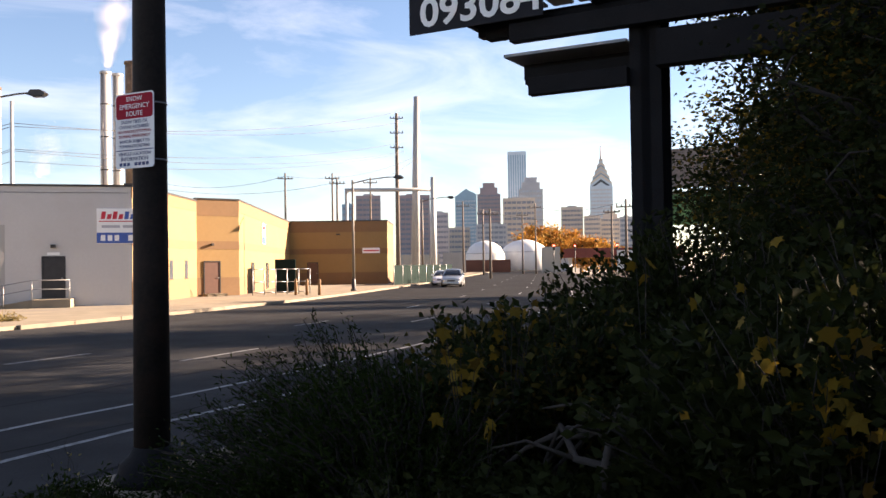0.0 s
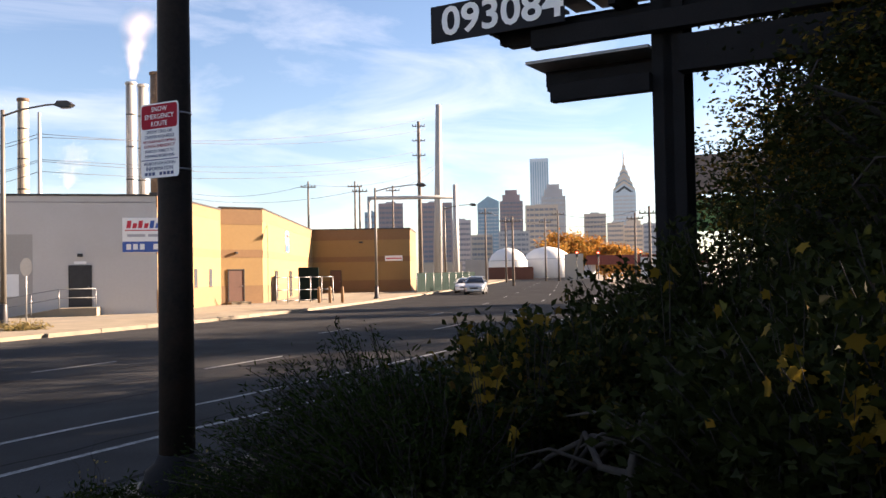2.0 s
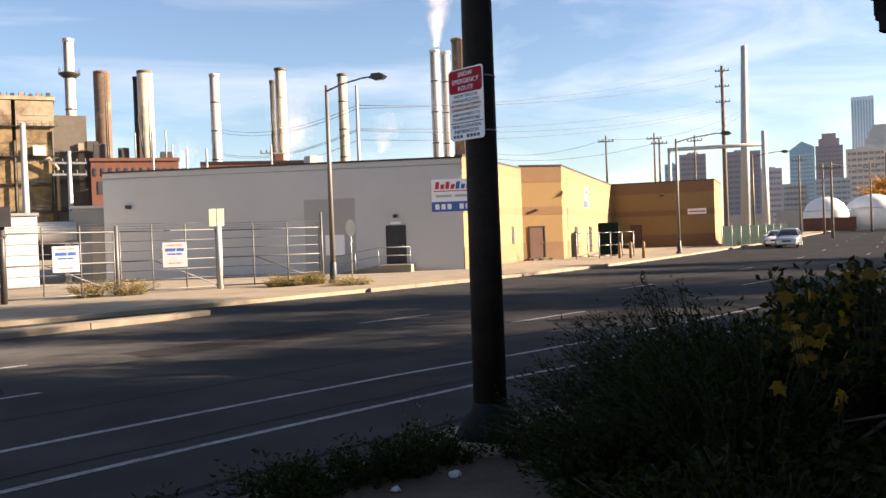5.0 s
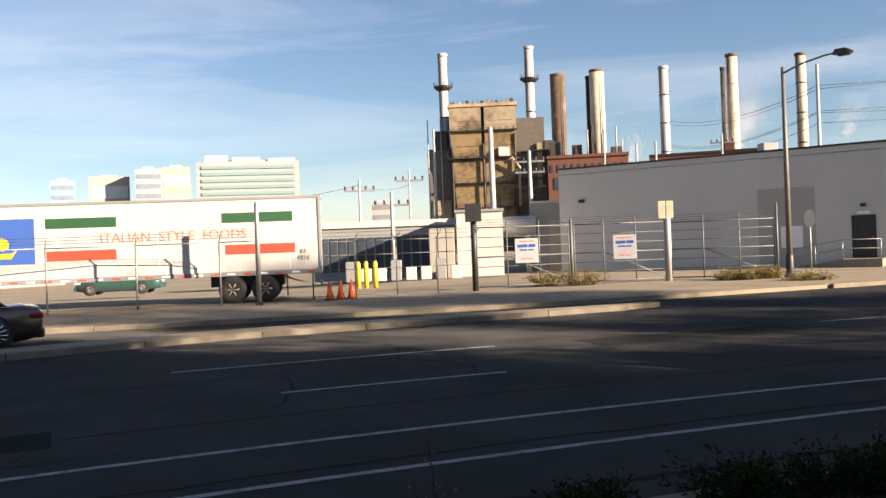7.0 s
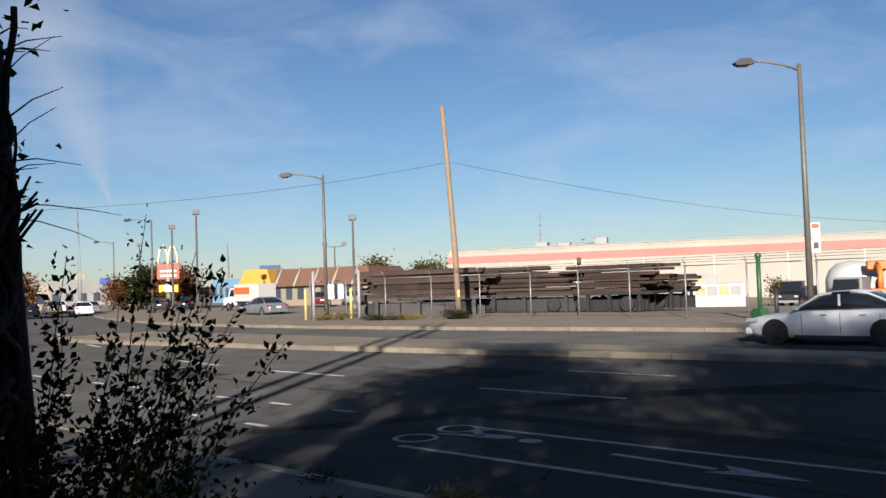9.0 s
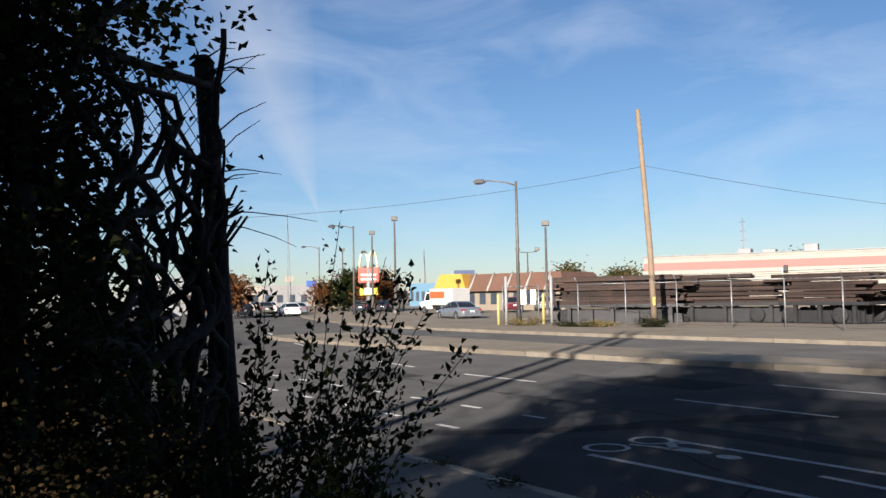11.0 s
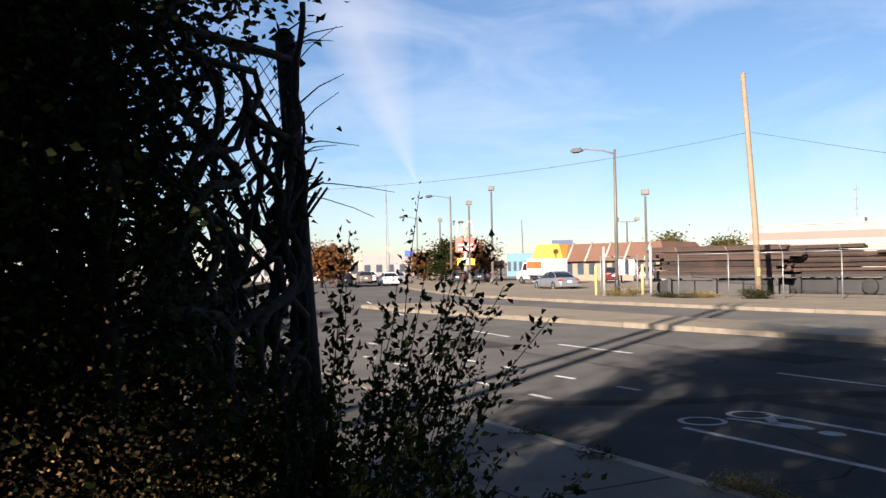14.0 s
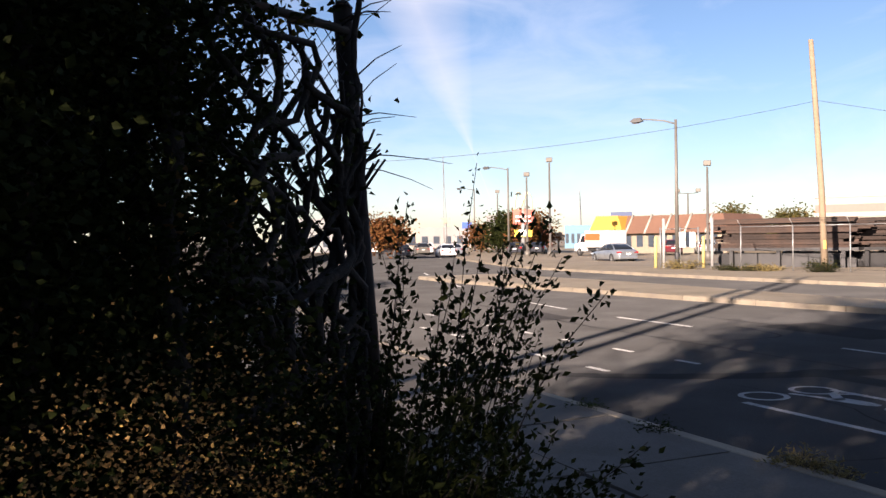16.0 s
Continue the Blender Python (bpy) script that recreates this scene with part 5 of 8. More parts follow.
boxpart("mud_flap", DKMETAL, trailer, tx(97.0), 0.05, 0.2, tx(97.0) + 0.03, 0.6, 1.05)
boxpart("bumper", GREYP, trailer, TL - 0.1, 0.2, 0.55, TL, 2.3, 0.68)

# ---------------------------------------------------------------- the far fence and gates
FE = [(-47.4, 15.6), (-43.3, 18.9), (-39.8, 21.4), (-33.0, 24.0), (-27.0, 25.9), (-22.6, 27.5), (-17.4, 30.0), (-11.3, 31.9), (-7.8, 32.5), (-5.0, 32.1)]


def poly_at(pts, step):
    out, carry = [], 0.0
    for (ax, ay), (bx, by) in zip(pts, pts[1:]):
        L = math.hypot(bx - ax, by - ay)
        s = carry
        while s < L:
            out.append((ax + (bx - ax) * s / L, ay + (by - ay) * s / L))
            s += step
        carry = s - L
    out.append(pts[-1])
    return out


fence = thing("chain_link_fence", "galvanised chain-link fence posts with barbed wire arms", "fence")
fpts = poly_at(FE, 3.0)
for i, (x, y) in enumerate(fpts):
    bm = bmesh.new()
    rod(bm, (x, y, 0.05), (x, y, 2.45), 0.035, n=8)
    tube(bm, [(x, y, 2.45), (x + 0.12, y - 0.22, 2.8)], 0.02, 5)
    part("post", bm, GALV, fence)
    if i:
        px, py = fpts[i - 1]
        for z, r in ((2.42, 0.022), (0.22, 0.008)):
            bm = bmesh.new(); rod(bm, (px, py, z), (x, y, z), r, n=5); part("rail", bm, GALV if z > 1 else WIREM, fence)
        for k in range(3):
            bm = bmesh.new(); f = 0.35 + 0.3 * k
            rod(bm, (px + 0.12 * f, py - 0.22 * f, 2.45 + 0.35 * f), (x + 0.12 * f, y - 0.22 * f, 2.45 + 0.35 * f), 0.009, n=4); part("barbed_wire", bm, WIREM, fence)


def weave(a, b, z0, z1, step, r, verts, faces):
    ax, ay, bx, by = *a, *b
    L = math.hypot(bx - ax, by - ay)
    ux, uy = (bx - ax) / L, (by - ay) / L
    H = z1 - z0
    for sgn in (1, -1):
        s = -H
        while s < L + H:
            p, q = (s, z0), (s + H, z1)
            if sgn < 0:
                p, q = (s + H, z0), (s, z1)
            # clip to the panel
            (u0, v0), (u1, v1) = p, q
            for _ in range(2):
                if u0 < 0 or u0 > L:
                    lim = 0 if u0 < 0 else L
                    tt = (lim - u0) / (u1 - u0)
                    u0, v0 = lim, v0 + (v1 - v0) * tt
                u0, v0, u1, v1 = u1, v1, u0, v0
            if z0 - 1e-6 <= v0 <= z1 + 1e-6 and z0 - 1e-6 <= v1 <= z1 + 1e-6 and abs(u1 - u0) > 0.02:
                k = len(verts)
                o = r * sgn * 0.6
                for u, v in ((u0, v0), (u1, v1)):
                    x, y = ax + ux * u - uy * o, ay + uy * u + ux * o
                    verts += [(x, y, v + r), (x - uy * r, y + ux * r, v - r), (x + uy * r, y - ux * r, v - r)]
                faces += [(k, k + 1, k + 4, k + 3), (k + 1, k + 2, k + 5, k + 4), (k + 2, k, k + 3, k + 5)]
            s += step


# ---------------------------------------------------------------- gates
GALVD = surf("dull_galvanised", (0.12, 0.122, 0.12), 0.6, 0.4, var=0.25, scale=2, fine=20, bump=0.1)
gate = thing("gate", "weathered galvanised double gate with diagonal braces and notices", "gate")
GP = [(3.2, 35.45), (7.4, 36.6), (11.65, 37.0), (15.8, 35.6)]
for i, ((ax, ay), (bx, by)) in enumerate(zip(GP, GP[1:])):
    L = math.hypot(bx - ax, by - ay)
    m = pose(ax, ay, 0.1, 0, 0, math.degrees(math.atan2(by - ay, bx - ax)))
    top = 2.55 if i < 2 else 2.5
    for z in (0.15, 0.55, 0.95, 1.35, 1.75, 2.15, top):
        bm = bmesh.new(); rod(bm, (0.1, 0, z), (L - 0.1, 0, z), 0.03 if z in (0.15, 1.35, top) else 0.016, n=6); part("rail", bm, GALVD, gate).matrix_local = m
    for x in (0.12, L * 0.33, L * 0.66, L - 0.12):
        bm = bmesh.new(); rod(bm, (x, 0, 0.1), (x, 0, top + 0.25 * (x > 1 and x < L - 1)), 0.03, n=6); part("upright", bm, GALVD, gate).matrix_local = m
    bm = bmesh.new(); rod(bm, (L * 0.34, 0, 1.35), (L - 0.15, 0, 0.2), 0.025, n=6); part("brace", bm, GALVD, gate).matrix_local = m
    for k in range(3):
        bm = bmesh.new(); rod(bm, (0, 0, top + 0.1 + 0.1 * k), (L, 0, top + 0.1 + 0.1 * k), 0.007, n=4); part("barbed_wire", bm, WIREM, gate).matrix_local = m
for (x, y), h, r, mat in ((GP[0], 3.5, 0.12, DKMETAL), (GP[1], 2.9, 0.07, GALVD), (GP[2], 3.4, 0.14, GREYPOLE), (GP[3], 3.25, 0.05, GALVD)):
    bm = bmesh.new(); rod(bm, (x, y, 0), (x, y, h), r, n=10); part("gate_post", bm, mat, gate)
# yard fence between the trailer and the gate
yf = thing("yard_fence", "dull grey chain-link yard fence with slanted barbed arms", "fence")
YF = poly_at([(-3.2, 34.3), (3.2, 35.45)], 1.65)
for i, (x, y) in enumerate(YF):
    bm = bmesh.new(); rod(bm, (x, y, 0.05), (x, y, 2.35), 0.03, n=8); tube(bm, [(x, y, 2.35), (x + 0.2, y - 0.2, 2.65)], 0.018, 5); part("post", bm, GALVD, yf)
    if i:
        px, py = YF[i - 1]
        for z, rr in ((2.3, 0.02), (1.75, 0.016), (1.2, 0.012), (0.2, 0.01)):
            bm = bmesh.new(); rod(bm, (px, py, z), (x, y, z), rr, n=5); part("rail", bm, GALVD, yf)
        for k in range(2):
            bm = bmesh.new(); rod(bm, (px + 0.1 + 0.1 * k, py - 0.1 - 0.1 * k, 2.5 + 0.15 * k), (x + 0.1 + 0.1 * k, y - 0.1 - 0.1 * k, 2.5 + 0.15 * k), 0.008, n=4); part("barbed_wire", bm, WIREM, yf)
for az, d in ((81.45, 36.2), (75.2, 37.0)):
    x, y = pol(az, d)
    t = thing("notice", "white notice with blue and red writing on the gate", "sign", pose(x, y, 1.15, 0, 0, az - 90), "notices on the gate")
    boxpart("board", surf("weathered_notice", (0.42, 0.43, 0.45), 0.7, var=0.15, scale=4, bump=0.02), t, -0.47, -0.02, 0, 0.47, 0.02, 1.0, bevel=0.008)
    for z0, z1, w2, mm in ((0.86, 0.91, 0.30, FADEDRED), (0.64, 0.76, 0.36, BLUEP), (0.5, 0.56, 0.28, BLUEP), (0.38, 0.42, 0.2, SIGNGREY), (0.26, 0.3, 0.3, SIGNGREY), (0.14, 0.19, 0.24, FADEDRED)):
        boxpart("writing_bar", mm, t, -w2, -0.026, z0, w2 * 0.1, -0.021, z1)
        boxpart("writing_bar", mm, t, w2 * 0.22, -0.026, z0, w2, -0.021, z1)
x, y = pol(72.6, 37.6)
t = thing("post_sign", "pale yellow blank sign panels on the gate post", "sign", pose(x, y, 2.75, 0, 0, -17))
for s in (-1, 1):
    boxpart("panel", surf("pale_yellow_sign", (0.66, 0.60, 0.42), 0.6, bump=0.02), t, s * 0.16 - 0.14, -0.17, 0, s * 0.16 + 0.14, -0.145, 0.72, bevel=0.01)
x, y = pol(84.83, 35.5)
t = thing("post_sign", "dark grey sign back on the gate post", "sign", pose(x, y, 2.9, 0, 0, -5))
boxpart("panel", DKMETAL, t, -0.33, -0.16, 0, 0.33, 0.0, 0.72, bevel=0.01)
x, y = pol(64.2, 38.0)
t = thing("stop_sign", "octagonal road sign seen from behind on a steel post", "road sign", pose(x, y, 0.1, 0, 0, -26))
bm = bmesh.new(); rod(bm, (0, 0, 0), (0, 0, 2.75), 0.03, n=8); part("post", bm, GALV, t)
bm = bmesh.new(); prism(bm, [(0.22 * math.cos(6.283 * (i + 0.5) / 8), 2.4 + 0.38 * math.sin(6.283 * (i + 0.5) / 8)) for i in range(8)], -0.05, -0.035); part("plate", bm, GREYPOLE, t)
# the tall steel post at the fence end
x, y = pol(98.75, 32.2)
t = thing("steel_post", "tall galvanised steel post at the fence end", "post", pose(x, y, 0.1))
bm = bmesh.new(); lathe(bm, [(0.08, 0), (0.08, 3.65), (0.05, 3.7)], 10); part("post", bm, GALV, t)
boxpart("foot", DKMETAL, t, -0.13, -0.13, 0, 0.13, 0.13, 0.12)
x, y = pol(138.3, 36.9)
t = thing("green_gate_post", "dark green steel gate posts with round tops", "post", pose(x, y, 0.1))
bm = bmesh.new(); rod(bm, (0, 0, 0), (0, 0, 2.55), 0.09, n=10); bmesh.ops.create_uvsphere(bm, u_segments=10, v_segments=8, radius=0.13, matrix=Matrix.Translation((0, 0, 2.58))); part("post", bm, GREENP, t)
bm = bmesh.new(); prism(bm, [(-0.5, 0), (0.35, 0), (0.2, 0.5), (-0.2, 0.5)], -0.2, 0.2); part("foot", bm, GREENP, t)
bm = bmesh.new(); rod(bm, (0.9, 0, 0), (0.9, 0, 1.3), 0.08, n=10); part("post", bm, DKMETAL, t)
x, y = pol(123.3, 34.5)
t = thing("meter_post", "dark steel post with a small box", "post", pose(x, y, 0.1))
bm = bmesh.new(); rod(bm, (0, 0, 0), (0, 0, 2.3), 0.06, n=8); part("post", bm, DKMETAL, t)
boxpart("box", DKMETAL, t, -0.2, -0.15, 1.55, 0.2, 0.12, 2.0, bevel=0.03)
for az in (124.6, 124.2, 122.4, 122.0):
    t = thing("bollard", "thin dark steel bollard in the lot", "bollard", pose(*pol(az, 42), 0.05), "dark bollards in the lot")
    bm = bmesh.new(); lathe(bm, [(0.07, 0), (0.07, 1.15), (0.04, 1.2)], 8); part("post", bm, DKMETAL, t)
for az, d in ((92.4, 42), (91.9, 42.3), (91.3, 42.6)):
    t = thing("bollard", "yellow painted steel bollard in the yard", "bollard", pose(*pol(az, d), 0.1), "yellow bollards in the yard")
    bm = bmesh.new(); lathe(bm, [(0.11, 0), (0.11, 1.2), (0.06, 1.28)], 10); part("post", bm, YELP, t)
for az, d in ((94.3, 33.3), (93.6, 33.6), (92.9, 33.9)):
    t = thing("traffic_cone", "orange traffic cone on the lot", "cone", pose(*pol(az, d), 0.11), "orange cones beside the trailer")
    bm = bmesh.new(); lathe(bm, [(0.17, 0.03), (0.12, 0.25), (0.03, 0.72)], 12); part("cone", bm, surf("orange_plastic", (0.75, 0.13, 0.03), 0.5, bump=0.02), t)
    boxpart("base", TYRE, t, -0.2, -0.2, 0, 0.2, 0.2, 0.04)

# signs and a call box on the second lamp
lbx, lby = LB
t = thing("parking_sign", "small red and white parking signs strapped to the lamp", "sign", pose(lbx, lby, 2.75, 0, 0, 45))
boxpart("plate", WHITEP, t, 0.12, -0.02, 0.45, 0.42, 0.0, 1.0, bevel=0.01)
boxpart("red_bar", REDP, t, 0.14, -0.026, 0.8, 0.40, -0.021, 0.97)
boxpart("plate", WHITEP, t, 0.12, -0.02, -0.1, 0.42, 0.0, 0.4, bevel=0.01)
boxpart("bar", DKMETAL, t, 0.18, -0.026, 0.05, 0.36, -0.021, 0.3)

# ---------------------------------------------------------------- long warehouse with the pink stripe
pink = thing("striped_warehouse", "long cream warehouse with a pink stripe", "building")
q0 = pol(157.55, 114.5)
q1 = tuple(a + (b_ - a) * 1.35 for a, b_ in zip(q0, pol(120.75, 118.0)))
qb = pol(156.6, 175)
m, L = facade(pink, q0, q1, 6.2, [(4.45, CREAM), (5.4, PINKP), (6.2, CREAM)], z0=-1.6)
MP, LP = m, L
boxpart("coping", GREYP, pink, -0.1, -0.12, 6.2, L, 0.4, 6.32).matrix_local = m
facade(pink, qb, q0, 6.2, [(6.2, CREAM)], z0=-1.6)
bm = bmesh.new(); prism(bm, [q0, q1, (q1[0] - 20, q1[1] + 60), qb], 5.9, 5.95, "z"); part("roof", bm, GREYP, pink)
for i in range(1, 12):
    boxpart("pilaster_joint", surf("wall_joint", (0.60, 0.55, 0.44), 0.8, bump=0.05), pink, i * L / 12 - 0.06, -0.01, -1.5, i * L / 12 + 0.06, -0.001, 4.35).matrix_local = m
for az in (149.1, 122.5):
    xx = x_on(m, L, az)
    boxpart("floodlight", DKMETAL, pink, xx - 0.25, -0.6, 3.9, xx + 0.25, -0.02, 4.7, bevel=0.08).matrix_local = m
xx = x_on(m, L, 123.6)
boxpart("canopy", GREYP, pink, xx - 4.5, -2.5, 1.9, xx + 3.5, -0.02, 2.5).matrix_local = m
boxpart("sign", BLUEP, pink, xx - 1.9, -2.62, 2.7, xx + 1.9, -2.5, 4.3, label="blue dock sign").matrix_local = m
boxpart("sign_bar", WHITEP, pink, xx - 1.2, -2.68, 3.6, xx + 1.2, -2.63, 4.0).matrix_local = m
# flat sheet on the wall; the bay's shade is put into its darker colour
boxpart("loading_bay", surf("loading_bay_shade", (0.22, 0.21, 0.2), 0.8, bump=0.05), pink, xx + 6, -0.03, -1.5, xx + 22, -0.004, 4.2).matrix_local = m
for k in range(5):
    boxpart("writing_bar", DKMETAL, pink, xx + 7.0 + k * 1.4, -0.05, 5.25, xx + 7.9 + k * 1.4, -0.012, 5.65).matrix_local = m
for az, h in ((148.0, 1.0), (152.0, 0.7), (150.5, 0.5)):
    xx = x_on(m, L, az)
    boxpart("roof_unit", GREYP, pink, xx - 0.8, 6, 5.95, xx + 0.8, 8, 6.4 + h, bevel=0.05).matrix_local = m

# ---------------------------------------------------------------- stacked steel on flatbeds


def steel_pile(az0, az1, d, rows, seed, long=5.0, high=2.7):
    rnd = random.Random(seed)
    x0, y0 = pol(az0, d)
    x1, y1 = pol(az1, d - 2)
    L = math.hypot(x1 - x0, y1 - y0)
    t = thing("steel_stack", "flatbed loaded with rusty dark steel beams", "steel stack", pose(x0, y0, 0.1, 0, 0, math.degrees(math.atan2(y1 - y0, x1 - x0))), "stacked steel in the lot")
    boxpart("bed", DKMETAL, t, 0, 0, 0.95, L, 2.4, 1.12)
    for x in (0.8, L * 0.45, L - 0.8):
        boxpart("trestle", DKMETAL, t, x - 0.1, 0.1, 0, x + 0.1, 0.3, 0.95)
        boxpart("trestle", DKMETAL, t, x - 0.1, 2.1, 0, x + 0.1, 2.3, 0.95)
    for s in (0.4, L - 1.6):
        for yy in (0.3, 2.1):
            wheel(t, s, yy, 0.42, 0.42, 0.28, DKMETAL, "wheel", 4, 0.5)
    # dark blocks added under the bed, standing in for the shade there
    for k in range(5):
        boxpart("ground_beam", DKMETAL, t, 0.3 + 0.2 * k, 0.5 + 0.38 * k, 0.02, L - 0.5 + rnd.uniform(-0.4, 0.4), 0.72 + 0.38 * k, 0.5 + rnd.uniform(-0.1, 0.4))
    z = 1.12
    while z < high:
        h = rnd.uniform(0.09, 0.2)
        y = 0.0
        for lane in range(3):
            a = rnd.uniform(-0.9, 0.9)
            bl = L - a - rnd.uniform(-0.9, 0.9)
            bm = bmesh.new()
            zz = z + rnd.uniform(-0.02, 0.02)
            # an H section lying flat
            box(bm, a, y + 0.02, zz, a + bl, y + 0.07, zz + h)
            box(bm, a, y + 0.62, zz, a + bl, y + 0.67, zz + h)
            box(bm, a, y + 0.07, zz + h * 0.4, a + bl, y + 0.62, zz + h * 0.6)
            ob = part("beam", bm, STEELR, t)
            ob.rotation_euler = (0, rnd.uniform(-0.006, 0.006), rnd.uniform(-0.01, 0.01))
            y += 0.8
        z += h + rnd.uniform(0.0, 0.06)
    return t


steel_pile(163.2, 155.2, 54.5, 0, 1, high=2.75)
steel_pile(155.6, 149.3, 54.0, 0, 2, high=2.35)
steel_pile(149.6, 144.7, 51.5, 0, 3, high=2.65)
steel_pile(159.6, 152.0, 58.5, 0, 4, high=2.6)
steel_pile(147.5, 142.8, 54.0, 0, 5, high=1.9)

# ---------------------------------------------------------------- vehicles


def loft(bm, secs):
    rings = [[bm.verts.new(p) for p in s] for s in secs]
    n = len(rings[0])
    for a, b in zip(rings, rings[1:]):
        for i in range(n - 1):
            f = bm.faces.new((a[i], a[i + 1], b[i + 1], b[i])); f.smooth = True
        f = bm.faces.new((a[n - 1], a[0], b[0], b[n - 1]))
    bm.faces.new(rings[0]); bm.faces.new(rings[-1][::-1])


def car_paint(name, col, metal=0.3, rough=0.28):
    m = surf(name, col, rough, metal, var=0.05, scale=1, fine=6, bump=0)
    m.node_tree.nodes["Principled BSDF"].inputs["Coat Weight"].default_value = 0.6
    return m


LIGHTC = surf("headlight_clear", (0.55, 0.57, 0.6), 0.1, 0.3, bump=0)
LIGHTR = surf("tail_light_red", (0.32, 0.015, 0.012), 0.15, bump=0)


def sedan(x, y, rz, paint, label, L=4.85, W=1.84, H=1.45, rim=GALV, wheel_r=0.33, spokes=10, rim_r=0.66, z=0.0, group="", wagon=False):
    """A saloon car, front towards +x."""
    t = thing("car", label, "car", pose(x, y, z, 0, 0, rz), group)
    w = W / 2
    st = [(0.00, 0.62, 0.40, 0.62), (0.02, 0.80, 0.24, 0.70), (0.09, 0.95, 0.20, 0.78), (0.2, 1.0, 0.19, 0.86), (0.32, 1.0, 0.19, 0.95), (0.5, 1.0, 0.18, 0.96), (0.7, 1.0, 0.19, 0.98), (0.82, 1.0, 0.2, 1.0), (0.92, 0.96, 0.24, 1.0), (0.985, 0.86, 0.3, 0.95), (1.0, 0.7, 0.42, 0.86)]
    secs = []
    for f, ww, b, s in st:
        xx = L / 2 - f * L
        hw = w * ww
        s *= H / 1.45
        half = [(hw * 0.86, b), (hw * 0.98, b + 0.1), (hw, b + (s - b) * 0.5), (hw * 0.985, s - 0.12), (hw * 0.9, s - 0.02), (hw * 0.55, s + 0.012)]
        secs.append([(xx, yy, zz) for yy, zz in half] + [(xx, -yy, zz) for yy, zz in half[::-1]])
    bm = bmesh.new(); loft(bm, secs); body = part("body", bm, paint, t)
    k = H / 1.45
    prof = [(0.275, 0.90), (0.34, 1.10), (0.43, 1.36), (0.50, 1.43), (0.60, 1.45), (0.70, 1.40), (0.80, 1.20), (0.86, 1.00)]
    if wagon:
        prof = [(0.275, 0.90), (0.34, 1.10), (0.42, 1.36), (0.50, 1.44), (0.65, 1.45), (0.82, 1.42), (0.93, 1.30), (0.97, 1.0)]
    secs = []
    for f, zz in prof:
        xx = L / 2 - f * L
        zz *= k
        hb, ht = w * 0.93, w * (0.93 - 0.30 * max(0.0, (zz - 0.95 * k)) / (0.5 * k))
        secs.append([(xx, hb, 0.88 * k), (xx, ht, zz - 0.03), (xx, ht * 0.8, zz), (xx, -ht * 0.8, zz), (xx, -ht, zz - 0.03), (xx, -hb, 0.88 * k)])
    bm = bmesh.new(); loft(bm, secs); part("glasshouse", bm, GLASSD, t, "dark tinted glass")
    secs = []
    for f, zz in prof[2:-2]:
        xx = L / 2 - f * L
        zz *= k
        ht = w * (0.93 - 0.30 * max(0.0, (zz - 0.95 * k)) / (0.5 * k))
        secs.append([(xx, ht + 0.012, zz - 0.06), (xx, ht * 0.8, zz + 0.012), (xx, -ht * 0.8, zz + 0.012), (xx, -ht - 0.012, zz - 0.06)])
    bm = bmesh.new(); loft(bm, secs); part("roof", bm, paint, t)
    for s in (-1, 1):
        for nm, pr in (("front_pillar", prof[0:4]), ("rear_pillar", prof[-4:])):
            bm = bmesh.new()
            pts = []
            for f, zz in pr:
                zz *= k
                pts.append((L / 2 - f * L, s * (w * (0.93 - 0.30 * max(0.0, (zz - 0.95 * k)) / (0.5 * k)) + 0.004), zz - 0.03))
            tube(bm, pts, 0.035, 6); part(nm, bm, paint, t)
        bm = bmesh.new(); box(bm, L / 2 - 0.55 * L - 0.035, s * w * 0.86 - 0.03, 0.92 * k, L / 2 - 0.55 * L + 0.035, s * w * 0.80 + 0.03, 1.36 * k); part("door_pillar", bm, paint, t)
        bm = bmesh.new(); tube(bm, [(L / 2 - 0.29 * L, s * w * 0.955, 0.945 * k), (L / 2 - 0.86 * L, s * w * 0.955, 1.0 * k)], 0.012, 4); part("window_trim", bm, CHROME, t)
        boxpart("mirror", paint, t, L / 2 - 0.34 * L, s * (w + 0.09) - 0.08, 0.95 * k, L / 2 - 0.31 * L, s * (w + 0.09) + 0.08, 1.08 * k, bevel=0.03)
        for f in (0.47, 0.68):
            boxpart("door_handle", CHROME, t, L / 2 - f * L - 0.09, s * (w + 0.005) - 0.015, 0.80 * k, L / 2 - f * L + 0.09, s * (w + 0.005) + 0.015, 0.83 * k, bevel=0.008)
        for f in (0.345, 0.56, 0.77):
            boxpart("door_seam", DKMETAL, t, L / 2 - f * L - 0.006, s * (w - 0.004) - 0.006, 0.34, L / 2 - f * L + 0.006, s * (w - 0.004) + 0.006, 0.86 * k)
        boxpart("sill", DKMETAL, t, L / 2 - 0.75 * L, s * w * 0.95 - 0.03, 0.17, L / 2 - 0.3 * L, s * w * 0.95 + 0.03, 0.27, bevel=0.01)
        boxpart("headlight", LIGHTC, t, L / 2 - 0.085 * L, s * w * 0.72 - 0.19, 0.60, L / 2 - 0.005 * L, s * w * 0.72 + 0.19, 0.72, bevel=0.04)
        boxpart("tail_light", LIGHTR, t, -L / 2 + 0.0 * L, s * w * 0.70 - 0.19, 0.72, -L / 2 + 0.06 * L, s * w * 0.70 + 0.22, 0.86, bevel=0.04)
